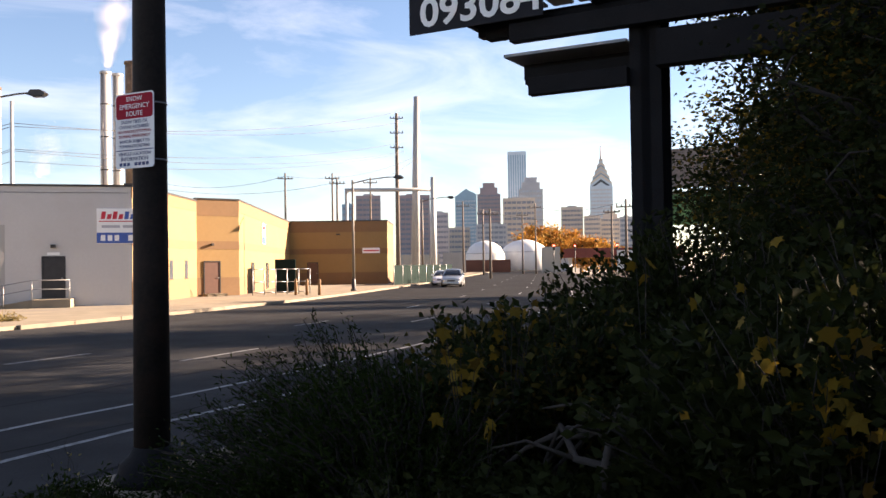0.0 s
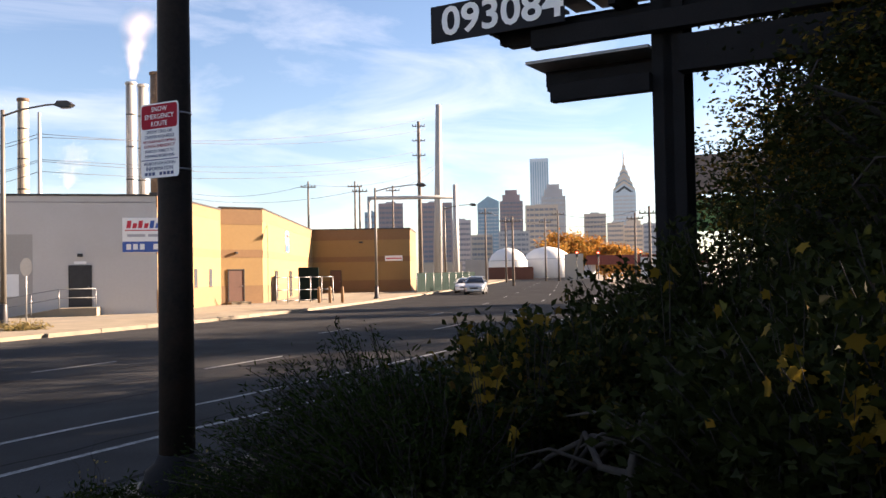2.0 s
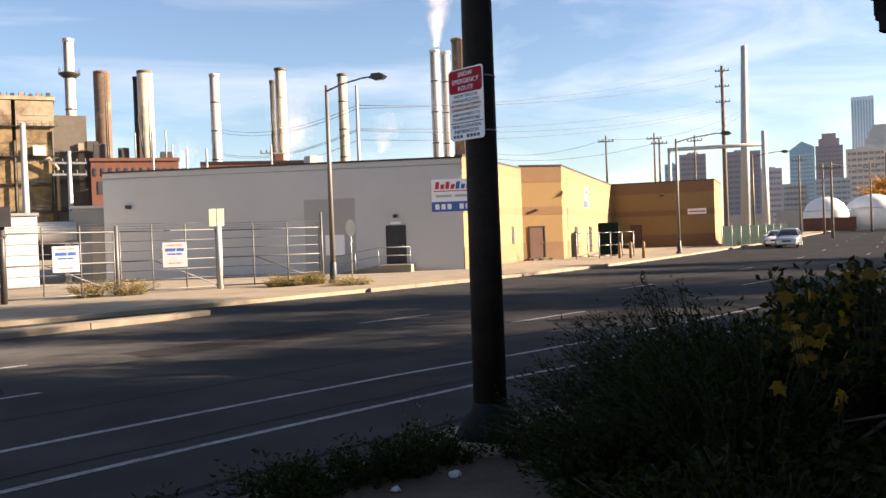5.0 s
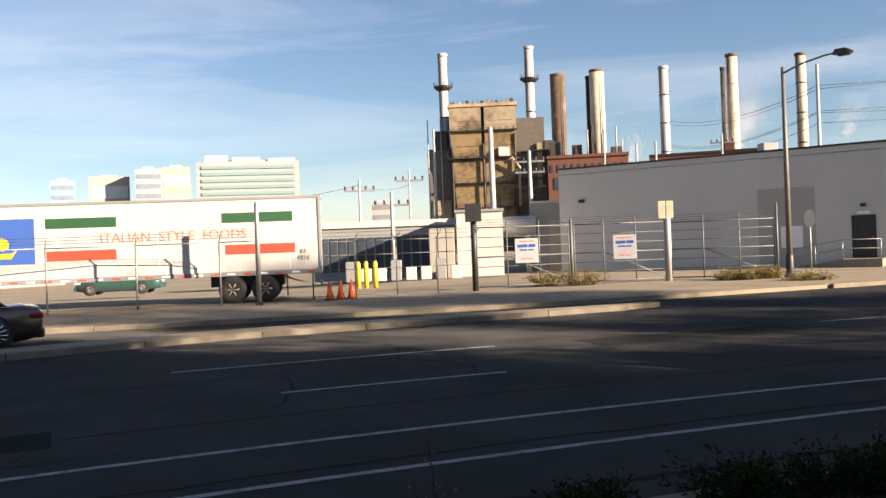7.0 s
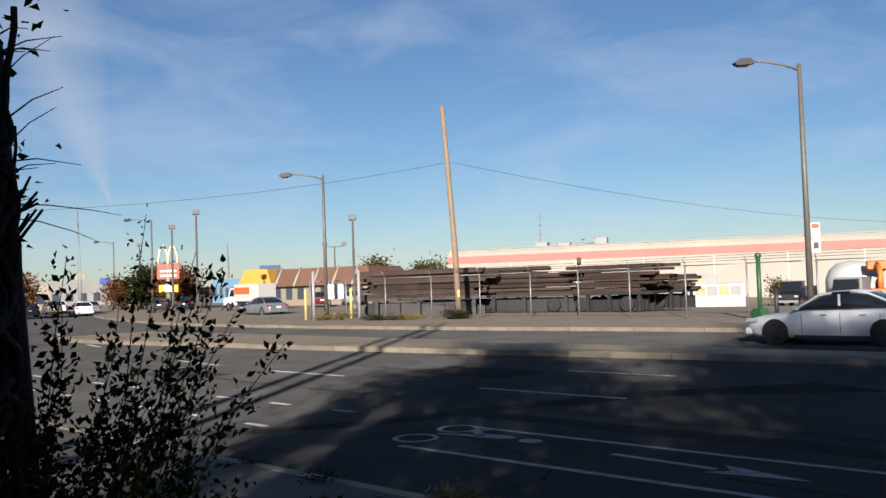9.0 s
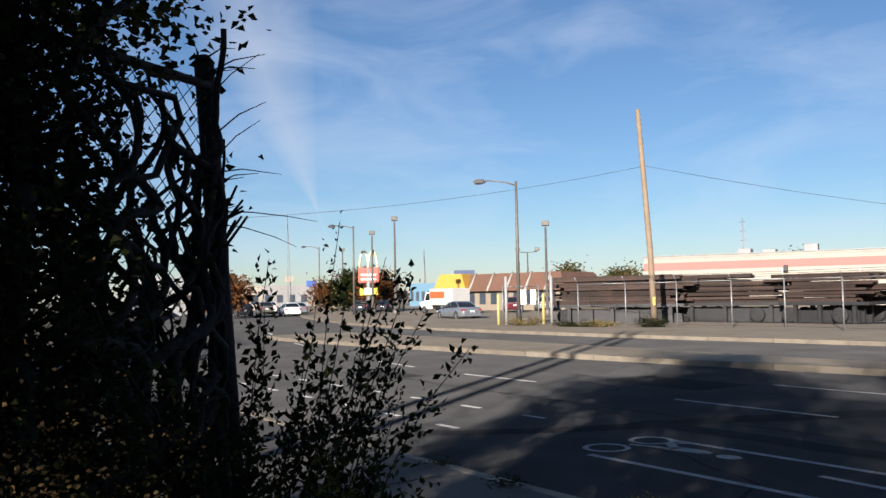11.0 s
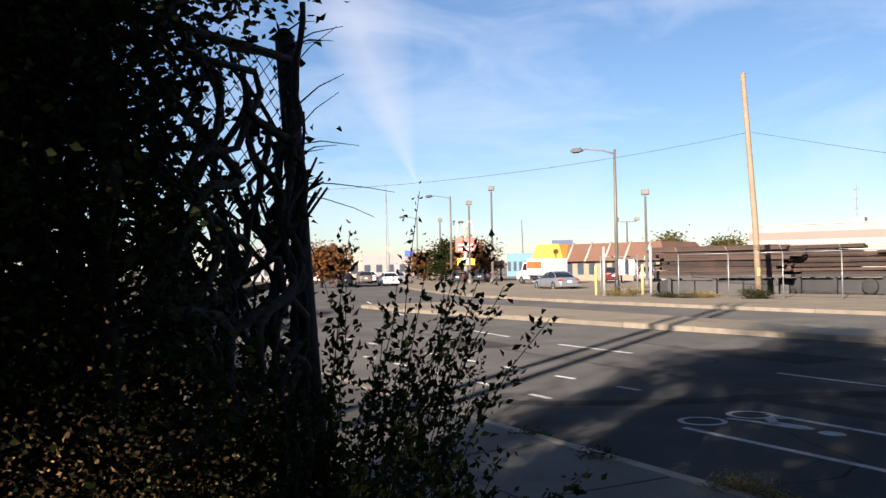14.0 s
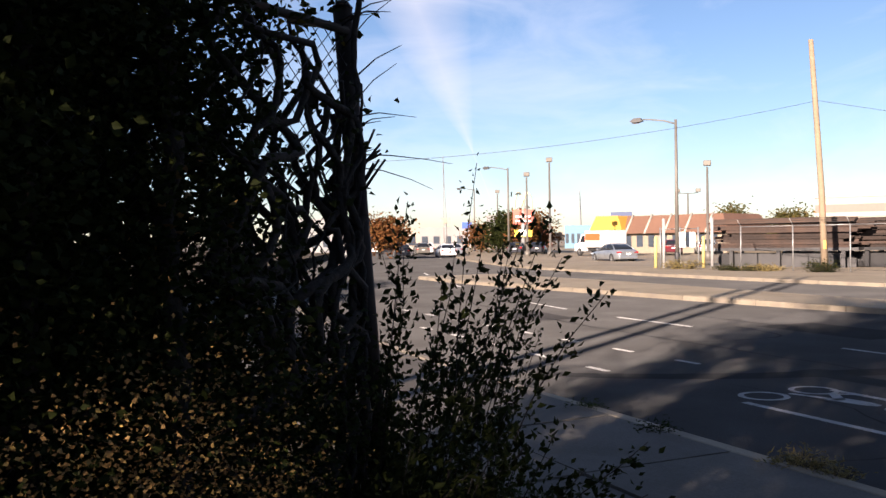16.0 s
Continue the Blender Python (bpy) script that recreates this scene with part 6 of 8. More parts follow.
        for f in (0.19, 0.79):
            bm = bmesh.new(); rod(bm, (L / 2 - f * L, s * (w - 0.24), wheel_r + 0.02), (L / 2 - f * L, s * (w + 0.006), wheel_r + 0.02), wheel_r * 1.1, n=24); part("wheel_arch", bm, TYRE, t)
            wheel(t, L / 2 - f * L, s * (w - 0.10), wheel_r, wheel_r, 0.235, rim, "wheel", spokes, rim_r, s)
    boxpart("grille", DKMETAL, t, L / 2 - 0.02, -0.35, 0.5, L / 2 + 0.012, 0.35, 0.64, bevel=0.02)
    boxpart("bumper", paint, t, L / 2 - 0.2, -w * 0.82, 0.26, L / 2 + 0.03, w * 0.82, 0.46, bevel=0.06)
    boxpart("bumper", paint, t, -L / 2 - 0.03, -w * 0.84, 0.28, -L / 2 + 0.2, w * 0.84, 0.52, bevel=0.06)
    boxpart("plate", WHITEP, t, -L / 2 - 0.045, -0.17, 0.62, -L / 2 + 0.02, 0.17, 0.74)
    return t


BROWNC = car_paint("brown_metallic", (0.085, 0.062, 0.045), 0.6)
WHITEC = car_paint("white_car_paint", (0.72, 0.72, 0.72), 0.0)
SILVERC = car_paint("silver_car_paint", (0.36, 0.39, 0.42), 0.7)
BLACKC = car_paint("dark_car_paint", (0.02, 0.022, 0.03), 0.3)
GREENC = car_paint("green_car_paint", (0.03, 0.09, 0.075), 0.3)
REDC = car_paint("dark_red_car_paint", (0.11, 0.012, 0.02), 0.3)
sedan(-10.6, 19.9, 207, BROWNC, "dark brown saloon with large chrome wheels", 5.05, 1.9, 1.47, CHROME, 0.40, 16, 0.82)
sedan(*pol(133.9, 26.4), 206, WHITEC, "white saloon with black wheels on the road", 4.7, 1.84, 1.45, DKMETAL, 0.33)
sedan(*pol(169.5, 70), 196, SILVERC, "silver saloon turning into the lot", 4.9, 1.85, 1.45, GALV, 0.33)
sedan(*pol(180.3, 96), 190, WHITEC, "white saloon seen from behind", 4.7, 1.82, 1.45, GALV, 0.33)
sedan(*pol(181.9, 112), 189, surf("grey_car_paint", (0.16, 0.15, 0.13), 0.3, 0.5, bump=0), "grey-brown estate car seen from behind", 4.6, 1.82, 1.55, GALV, 0.33, wagon=True)
sedan(*pol(36.75, 80), 212, SILVERC, "silver car with headlamps coming along the road", 4.7, 1.84, 1.6, GALV, 0.34, wagon=True)
sedan(*pol(37.4, 86), 212, WHITEC, "white car following along the road", 4.7, 1.84, 1.45, GALV, 0.33)
sedan(*pol(107.0, 52), 182, GREENC, "green parked saloon in the lot", 4.6, 1.75, 1.4, GALV, 0.32)
for az, d, p, lab, wg in ((175.7, 100, BLACKC, "dark parked saloon", False), (174.3, 102, BLACKC, "dark blue parked saloon", False), (165.9, 92, REDC, "dark red parked car", True), (163.9, 94, SILVERC, "grey parked car", True),
                          (179.8, 105, SILVERC, "silver car far along the road", False), (181.6, 120, WHITEC, "white car far along the road", True), (183.2, 100, BLACKC, "dark car far along the road", True), (185.0, 130, WHITEC, "pale van far along the road", True)):
    sedan(*pol(az, d), 188 if az > 176 else 170, p, lab + " at the roadside" if az > 176 else lab + " in the lot", 4.5, 1.8, 1.5 if wg else 1.42, GALV, 0.33, 8, wagon=wg, z=0.11 if az < 176 else 0.0, group="cars in the distance")


def box_truck(x, y, rz, label, L=7.0, W=2.3, H=3.1, band=None, cab=WHITEC, z=0.0, bodymat=TRAILW, group=""):
    t = thing("box_truck", label, "truck", pose(x, y, z, 0, 0, rz), group)
    bl = L - 2.0
    boxpart("box_body", bodymat, t, -L / 2, -W / 2, 0.85, -L / 2 + bl, W / 2, H, bevel=0.05)
    if band:
        for s in (-1, 1):
            boxpart("colour_band", band, t, -L / 2 + bl * 0.35, s * (W / 2 + 0.006) - 0.004, H - 0.95, -L / 2 + bl * 0.98, s * (W / 2 + 0.006) + 0.004, H - 0.3)
    boxpart("chassis", DKMETAL, t, -L / 2 + 0.1, -W / 2 + 0.4, 0.5, L / 2 - 0.8, W / 2 - 0.4, 0.85)
    c0 = -L / 2 + bl + 0.05
    bm = bmesh.new()
    prism(bm, [(c0, 0.5), (L / 2, 0.5), (L / 2, 1.15), (L / 2 - 0.75, 1.3), (L / 2 - 1.25, 2.15), (c0, 2.2)], -W / 2 * 0.86, W / 2 * 0.86)
    cb = part("cab", bm, cab, t)
    for s in (-1, 1):
        bm = bmesh.new(); o = s * W / 2 * 0.865
        prism(bm, [(c0 + 0.15, 1.35), (L / 2 - 0.95, 1.35), (L / 2 - 1.3, 2.02), (c0 + 0.15, 2.05)], o - 0.01, o + 0.01); part("side_window", bm, GLASSD, cb)
        boxpart("headlight", LIGHTC, cb, L / 2 - 0.08, s * W * 0.33 - 0.16, 0.85, L / 2 + 0.01, s * W * 0.33 + 0.16, 1.02, bevel=0.02)
    bm = bmesh.new()
    prism(bm, [(L / 2 - 0.78, 1.36), (L / 2 - 0.74, 1.34), (L / 2 - 1.18, 2.08), (L / 2 - 1.22, 2.1)], -W / 2 * 0.76, W / 2 * 0.76); part("windscreen", bm, GLASSD, cb)
    boxpart("grille", DKMETAL, cb, L / 2 - 0.02, -0.5, 0.75, L / 2 + 0.012, 0.5, 1.05)
    boxpart("bumper", GREYP, t, L / 2 - 0.05, -W / 2 * 0.85, 0.42, L / 2 + 0.12, W / 2 * 0.85, 0.62, bevel=0.03)
    for xx in (L / 2 - 0.85, -L / 2 + 1.5):
        for s in (-1, 1):
            wheel(t, xx, s * (W / 2 - 0.2), 0.4, 0.4, 0.26, GALV, "wheel", 6, 0.55, s)
    return t


ORB = surf("orange_red_band", (0.72, 0.10, 0.03), 0.5, bump=0.02)
box_truck(*pol(170.4, 88), 205, "white rental box truck with an orange-red band", 6.0, 2.1, 2.5, ORB, z=0.1)
box_truck(*pol(125.1, 82), -75, "white box truck seen from the front", 6.0, 2.2, 2.9, z=-1.2, group="trucks in the far lot")
box_truck(*pol(123.4, 83), -75, "white box truck seen from the front", 6.0, 2.2, 3.0, z=-1.2, group="trucks in the far lot")
box_truck(*pol(127.0, 84), -60, "plain white box truck", 6.5, 2.4, 3.6, z=-1.2, group="trucks in the far lot")
box_truck(*pol(133.2, 78), -60, "dark grey van truck with a white dome", 5.0, 2.1, 2.3, cab=BLACKC, z=-0.9, bodymat=GREYP)
box_truck(*pol(136.1, 80), -60, "dark pickup truck seen from the front", 5.2, 2.0, 1.7, cab=BLACKC, z=-0.95, bodymat=DKMETAL)
t = thing("white_dome", "white rounded tank behind the trucks", "tank", pose(*pol(133.0, 84), -1.2))
bm = bmesh.new(); lathe(bm, [(2.2, 0), (2.2, 2.4), (1.9, 3.2), (1.2, 3.8), (0.1, 4.0)], 18); part("shell", bm, TRAILW, t)
t = thing("orange_machine", "orange rusty loader with a raised bucket", "machine", pose(*pol(131.6, 80), -1.1, 0, 0, -40))
ORM = surf("orange_machine_paint", (0.55, 0.17, 0.03), 0.6, var=0.3, dirt=(0.2, 0.08, 0.03), dirt_scale=2)
boxpart("body", ORM, t, -1.2, -0.8, 0.5, 1.0, 0.8, 1.5, bevel=0.1)
bm = bmesh.new(); tube(bm, [(0.4, 0, 1.3), (0.8, 0, 2.8), (-0.8, 0, 3.5)], 0.22, 8); part("boom", bm, ORM, t)
bm = bmesh.new(); prism(bm, [(-1.9, 2.9), (-0.7, 3.1), (-0.7, 3.7), (-1.7, 3.8)], -0.7, 0.7); part("bucket", bm, ORM, t)
for s in (-1, 1):
    boxpart("track", DKMETAL, t, -1.4, s * 0.75 - 0.2, 0, 1.4, s * 0.75 + 0.2, 0.55, bevel=0.15)
for az, d, w, h, mm, lab in ((129.7, 80, 4.2, 2.9, STEELR, "dark rusty open container"), (128.4, 78, 3.4, 2.7, TRAILW, "white-fronted open trailer"), (140.6, 78, 4.2, 2.2, TRAILW, "white flat trailer with panels"), (141.9, 80, 3.5, 2.9, GREYP, "pale box with a faded yellow panel")):
    t = thing("container", lab + " in the lot", "container", pose(*pol(az, d), -1.0, 0, 0, az - 90))
    boxpart("body", mm, t, -w / 2, 0, 0.2, w / 2, 5, h, bevel=0.04)
    if az < 135:
        boxpart("opening", DKMETAL, t, -w / 2 + 0.3, -0.03, 0.5, w / 2 - 0.3, -0.005, h - 0.5)
    else:
        for q in range(4):
            boxpart("panel", GREYP if q % 2 else surf("faded_yellow_panel", (0.34, 0.30, 0.16), 0.7, var=0.3, bump=0.02), t, -w / 2 + 0.2 + q * (w - 0.4) / 4, -0.03, h * 0.55, -w / 2 + 0.1 + (q + 1) * (w - 0.4) / 4, -0.005, h - 0.2)
    for s in (-1, 1):
        boxpart("skid", DKMETAL, t, s * w * 0.35 - 0.1, 0, 0, s * w * 0.35 + 0.1, 5, 0.2)

# ---------------------------------------------------------------- restaurant, light masts, signs to the west
rest = thing("restaurant", "low restaurant with a brown mansard roof and cream walls", "restaurant")
r0, r1 = pol(170.0, 104), pol(162.6, 96)
ang_r = math.degrees(math.atan2(r1[1] - r0[1], r1[0] - r0[0]))
RL = math.hypot(r1[0] - r0[0], r1[1] - r0[1])
mR = pose(r0[0], r0[1], 0.1, 0, 0, ang_r)
bm = bmesh.new(); box(bm, 0, 0, 0, RL, 10, 2.3); part("wall", bm, surf("restaurant_buff", (0.21, 0.175, 0.13), 0.85, var=0.15), rest).matrix_local = mR
bm = bmesh.new()
v = [bm.verts.new(p) for p in ((-0.5, -0.7, 2.2), (RL + 0.5, -0.7, 2.2), (RL + 0.5, 10.5, 2.2), (-0.5, 10.5, 2.2), (0.9, 0.9, 4.2), (RL - 0.9, 0.9, 4.2), (RL - 0.9, 9, 4.2), (0.9, 9, 4.2))]
for q in ((0, 1, 2, 3), (4, 5, 6, 7), (0, 1, 5, 4), (1, 2, 6, 5), (2, 3, 7, 6), (3, 0, 4, 7)):
    bm.faces.new([v[i] for i in q])
part("roof", bm, ROOFBR, rest).matrix_local = mR
bm = bmesh.new(); prism(bm, [(-1.8, 2.25), (3.0, 2.25), (2.4, 4.25), (-0.6, 4.25)], -1.0, 4); part("awning", bm, surf("mansard_ochre", (0.48, 0.27, 0.04), 0.7, var=0.15), rest, "sunlit yellow end roof").matrix_local = mR
for i in range(5):
    bm = bmesh.new(); x = 3.2 + i * (RL - 4) / 4.5
    rod(bm, (x, -0.72, 2.2), (x, 0.92, 4.3), 0.13, n=6); part("roof_rib", bm, CREAM, rest).matrix_local = mR
for i in range(9):
    boxpart("window", DARKPANEL, rest, 1.2 + i * RL / 10, -0.04, 0.7, 2.0 + i * RL / 10, 0.02, 2.0).matrix_local = mR


def mast(az, d, el, label="tall slim car-park light mast with a square lamp", heads=1, name="light_mast"):
    x, y = pol(az, d)
    h = EYE + d * math.tan(radians(el))
    t = thing(name, label, "light mast", pose(x, y, 0.05, 0, 0, az - 90), "car-park light masts")
    bm = bmesh.new(); lathe(bm, [(0.3, 0), (0.3, 0.6), (0.13, 0.62), (0.08, h - 0.5)], 10); part("pole", bm, LAMPM, t)
    for k in range(heads):
        s = 0 if heads == 1 else (-1.2 if k == 0 else 1.2)
        if heads == 2:
            bm = bmesh.new(); rod(bm, (0, 0, h - 0.6), (s, 0, h - 0.5), 0.05, n=6); part("arm", bm, LAMPM, t)
        boxpart("lamp_head", LAMPM, t, s - 0.3, -0.3, h - 0.42, s + 0.3, 0.3, h, bevel=0.06)
    return t


mast(163.72, 72, 4.6)
mast(173.53, 85, 5.1)
mast(175.0, 90, 4.2)
mast(164.9, 110, 2.9, heads=2)
mast(176.9, 120, 3.1)
sg = thing("pylon_sign", "red and white roadside pylon sign with yellow crest", "sign", pose(*pol(175.25, 100), 0.1, 0, 0, 85))
bm = bmesh.new(); rod(bm, (0, 0, 0), (0, 0, 5.0), 0.25); part("pole", bm, GREYP, sg)
boxpart("board", surf("sign_faded_red", (0.42, 0.10, 0.07), 0.6, bump=0.02), sg, -1.15, -0.2, 3.4, 1.15, 0.2, 5.1, bevel=0.05)
for z in (4.2, 3.7):
    boxpart("writing_bar", WHITEP, sg, -0.85, -0.23, z, 0.85, -0.205, z + 0.2)
for s in (-0.5, 0.5):
    bm = bmesh.new(); tube(bm, [(s + 0.5 * math.cos(3.1416 * i / 10), 0, 5.1 + 1.9 * math.sin(3.1416 * i / 10)) for i in range(11)], 0.13, 6); part("crest", bm, surf("pale_yellow_crest", (0.62, 0.58, 0.38), 0.6, bump=0.02), sg)
boxpart("small_board", YELP, sg, -1.0, -0.5, 2.0, 1.0, -0.3, 2.8, bevel=0.03)
boxpart("small_bar", WHITEP, sg, -0.5, -0.54, 2.1, 0.5, -0.505, 2.8)
bb = thing("billboard_far", "dark blue billboard beyond the restaurant", "billboard", pose(*pol(169.0, 180), 0, 0, 0, 79))
boxpart("board", surf("navy_board", (0.03, 0.05, 0.12), 0.5, bump=0), bb, -2.1, -0.3, 5.0, 2.1, 0.3, 6.9)
for s in (-2.5, 0, 2.5):
    bm = bmesh.new(); rod(bm, (s * 0.6, 0.4, 0), (s * 0.6, 0.4, 6.6), 0.15, n=8); part("leg", bm, DKMETAL, bb)
SHOPW = surf("shop_wall_buff", (0.30, 0.265, 0.215), 0.8, var=0.2, scale=0.2)
SHOPG = surf("shop_wall_grey", (0.22, 0.215, 0.21), 0.8, var=0.2, scale=0.2)
WROW = thing("shop_row", "distant pale roadside shops and blue overpass", "building")
for az0, az1, d, z, m_ in ((186.5, 182.0, 150, 4.0, SHOPW), (182.0, 178.2, 190, 4.6, SHOPG), (178.2, 176.5, 160, 4.0, SHOPW), (174.8, 173.4, 170, 3.6, BRICKM), (172.6, 170.8, 150, 4.0, surf("pale_blue_wall", (0.10, 0.20, 0.28), 0.7)), (190, 186, 140, 5.5, GREYP)):
    o, LL = block(WROW, az0, az1, d, z, m_, "wall", 10)
    for k in range(5):
        on(o, "window", DARKPANEL, LL * (k + 0.2) / 5, -0.1, 1.0, LL * (k + 0.7) / 5, 0.05, 2.6)
for az, d, z, c in ((177.3, 130, 5.4, SHOPG), (178.9, 140, 4.6, BLUEP), (180.3, 150, 5.6, SHOPW), (173.0, 110, 2.6, SHOPW)):
    t = thing("roadside_sign", "small roadside shop sign on a post", "sign", pose(*pol(az, d), 0, 0, 0, az - 90), "roadside signs in the distance")
    bm = bmesh.new(); rod(bm, (0, 0.1, 0), (0, 0.1, z), 0.12, n=8); part("post", bm, GREYP, t)
    boxpart("board", c, t, -0.8, -0.1, z - 1.0, 0.8, 0.05, z, bevel=0.03)
for az in (166.9, 164.0):
    t = thing("gate_post", "yellow steel entrance bollard beside a white post", "bollard", pose(*pol(az, 53), 0.1), "entrance posts of the lot")
    bm = bmesh.new(); lathe(bm, [(0.09, 0), (0.09, 1.75), (0.05, 1.85)], 10); part("bollard", bm, surf("faded_yellow_paint", (0.50, 0.40, 0.14), 0.7, var=0.25), t)
    bm = bmesh.new(); rod(bm, (0.35, 0.4, 0), (0.35, 0.4, 2.9), 0.09, n=8); part("post", bm, GREYPOLE, t)
eg = thing("entrance_gate", "open chain-link entrance gate with white notices", "gate")
for az, zz in ((166.6, 0.0), (165.4, 0.0), (164.3, 0.0)):
    x, y = pol(az, 54.5)
    bm = bmesh.new(); rod(bm, (x, y, 0.1), (x, y, 2.5), 0.05, n=6); part("upright", bm, GALV, eg)
for z in (0.4, 1.4, 2.4):
    bm = bmesh.new(); rod(bm, (*pol(166.6, 54.5), z), (*pol(164.3, 54.5), z), 0.03, n=6); part("rail", bm, GALV, eg)
for az in (165.2, 164.8):
    x, y = pol(az, 54.2)
    boxpart("notice", WHITEP, eg, -0.3, -0.02, 1.3, 0.3, 0.02, 2.2).matrix_local = pose(x, y, 0, 0, 0, 75)

# leaning timber pole and its wires
wp = thing("timber_pole", "weathered leaning timber pole with a few steps", "utility pole", pose(*pol(157.03, 47.6), 0.05, 0, 0, 67))
bm = bmesh.new()
tube(bm, [(0, 0, 0), (-0.12, 0, 4), (-0.34, 0, 8), (-0.55, 0, 11.6)], 0.17, 10, 0.12)
part("pole", bm, WOOD, wp)
boxpart("tag", YELP, wp, -0.06, -0.19, 1.2, 0.06, -0.16, 1.6)
top = pol(157.35, 47.6)
wire((*top, 8.6), pt(186.0, 46, 5.0), 0.5, 0.022)
wire((*top, 8.6), pt(119.0, 110, 2.9), 2.6, 0.022)
for az, d, el in ((180.4, 140, 5.4), (151.5, 300, 4.4), (171.6, 260, 3.0), (124.0, 200, 4.0)):
    x, y = pol(az, d)
    t = thing("lattice_mast", "thin distant lattice mast", "mast", pose(x, y, 0), "distant masts")
    h = EYE + d * math.tan(radians(el))
    for s in ((-0.5, 0), (0.5, 0), (0, 0.6)):
        bm = bmesh.new(); rod(bm, (s[0] * d / 150, s[1], -1.5), (0, 0, h), 0.05 * d / 150, n=4); part("leg", bm, GREYP, t)
    for k in range(3):
        boxpart("crossarm", GREYP, t, -1.0 * d / 150, -0.05, h * (0.7 + 0.12 * k), 1.0 * d / 150, 0.05, h * (0.7 + 0.12 * k) + 0.12)

# ---------------------------------------------------------------- sign pole at the kerb
spx, spy = pol(55.75, 8.2)
sp_ = thing("street_pole", "dark brown rust-stained steel pole on a bolted base", "pole", pose(spx, spy, 0.1))
bm = bmesh.new(); lathe(bm, [(0.158, 0.25), (0.15, 2.0), (0.142, 4.0), (0.125, 7.0), (0.11, 9.0)], 20); part("shaft", bm, POLEM, sp_)
bm = bmesh.new(); lathe(bm, [(0.33, 0.0), (0.33, 0.07), (0.30, 0.12), (0.28, 0.2), (0.2, 0.27), (0.17, 0.34), (0.155, 0.35)], 16); part("base", bm, BLACKM, sp_, "cast iron base skirt")
for k in range(4):
    a = math.pi / 4 + k * math.pi / 2
    bm = bmesh.new(); rod(bm, (0.27 * math.cos(a), 0.27 * math.sin(a), 0.1), (0.27 * math.cos(a), 0.27 * math.sin(a), 0.2), 0.025, n=6); part("bolt", bm, BLACKM, sp_)
bm = bmesh.new(); lathe(bm, [(0.6, -0.06), (0.6, 0.0), (0.55, 0.025), (0.02, 0.03)], 14); pad = part("pad", bm, KERBM, sp_, "rough concrete pad")
sx, sy = pol(57.72, 8.28)
sn = thing("snow_route_sign", "red and white snow emergency route sign on a pole", "sign", pose(sx, sy, 2.88, 0, 0, -80.0))
SW, SH = 0.46, 0.66
SRED = surf("sign_deep_red", (0.34, 0.010, 0.026), 0.6, spec=0.12, var=0.08, bump=0.01)
SBLUE = surf("sign_navy", (0.02, 0.04, 0.14), 0.45, var=0.05, bump=0)
bm = bmesh.new()


def round_rect(x0, z0, x1, z1, r, n=5):
    p = []
    for cx, cz, a0 in ((x1 - r, z0 + r, -90), (x1 - r, z1 - r, 0), (x0 + r, z1 - r, 90), (x0 + r, z0 + r, 180)):
        p += [(cx + r * math.cos(radians(a0 + 90 * i / n)), cz + r * math.sin(radians(a0 + 90 * i / n))) for i in range(n + 1)]
    return p


prism(bm, round_rect(0, 0, SW, SH, 0.035), -0.003, 0.003)
part("plate", bm, WHITEP, sn)
bm = bmesh.new(); prism(bm, round_rect(0.012, SH - 0.225, SW - 0.012, SH - 0.012, 0.03), -0.0055, -0.0035); part("red_field", bm, SRED, sn)
bm = bmesh.new(); box(bm, 0.012, -0.005, 0.155, SW - 0.012, -0.0035, 0.163); part("rule", bm, SBLUE, sn)
for txt, size, z, mt in (("SNOW", 0.062, 0.605, WHITEP), ("EMERGENCY", 0.062, 0.54, WHITEP), ("ROUTE", 0.062, 0.475, WHITEP),
                         ("SNOW TIRES OR", 0.042, 0.405, SBLUE), ("CHAINS REQUIRED", 0.042, 0.362, SBLUE), ("NO PARKING/STOPPING", 0.036, 0.32, SRED), ("DURING EMERGENCY", 0.038, 0.28, SRED),
                         ("VEHICLES SUBJECT TO", 0.036, 0.235, SBLUE), ("TOWING/TICKETING", 0.038, 0.192, SBLUE), ("VEHICLE LOCATION", 0.042, 0.125, SBLUE), ("INFORMATION", 0.048, 0.08, SBLUE)):
    text_mesh(txt, size, mt, "lettering", sn, pose(SW / 2, -0.006, z, 90, 0, 0), depth=0.0008)
for k in range(8):
    if k != 3:
        boxpart("number_bar", SBLUE, sn, 0.05 + k * 0.045, -0.006, 0.022, 0.082 + k * 0.045, -0.0035, 0.05)
for z in (0.08, 0.58):
    bm = bmesh.new(); tube(bm, [(math.cos(6.283 * i / 16) * 0.147, math.sin(6.283 * i / 16) * 0.147, 0) for i in range(17)], 0.008, 5)
    q = part("strap", bm, GALV, sn); q.matrix_basis = pose(sx, sy, 2.88, 0, 0, -80.0).inverted() @ pose(spx, spy, 2.88 + z)

# ---------------------------------------------------------------- billboard over the verge
bbx, bby = pol(23.95, 12.0)
BB = thing("billboard", "black steel billboard frame with catwalk, seen from below", "billboard", pose(bbx, bby, 0.0, 0, 0, 98.6))
boxpart("post", BLACKM, BB, -0.06, -0.23, 0.2, 0.06, 0.23, 7.7)
for s in (-0.23, 0.2):
    boxpart("flange", BLACKM, BB, -0.21, s, 0.2, 0.21, s + 0.03, 7.7)
boxpart("footing", KERBM, BB, -0.5, -0.5, 0.0, 0.5, 0.5, 0.35, bevel=0.03)
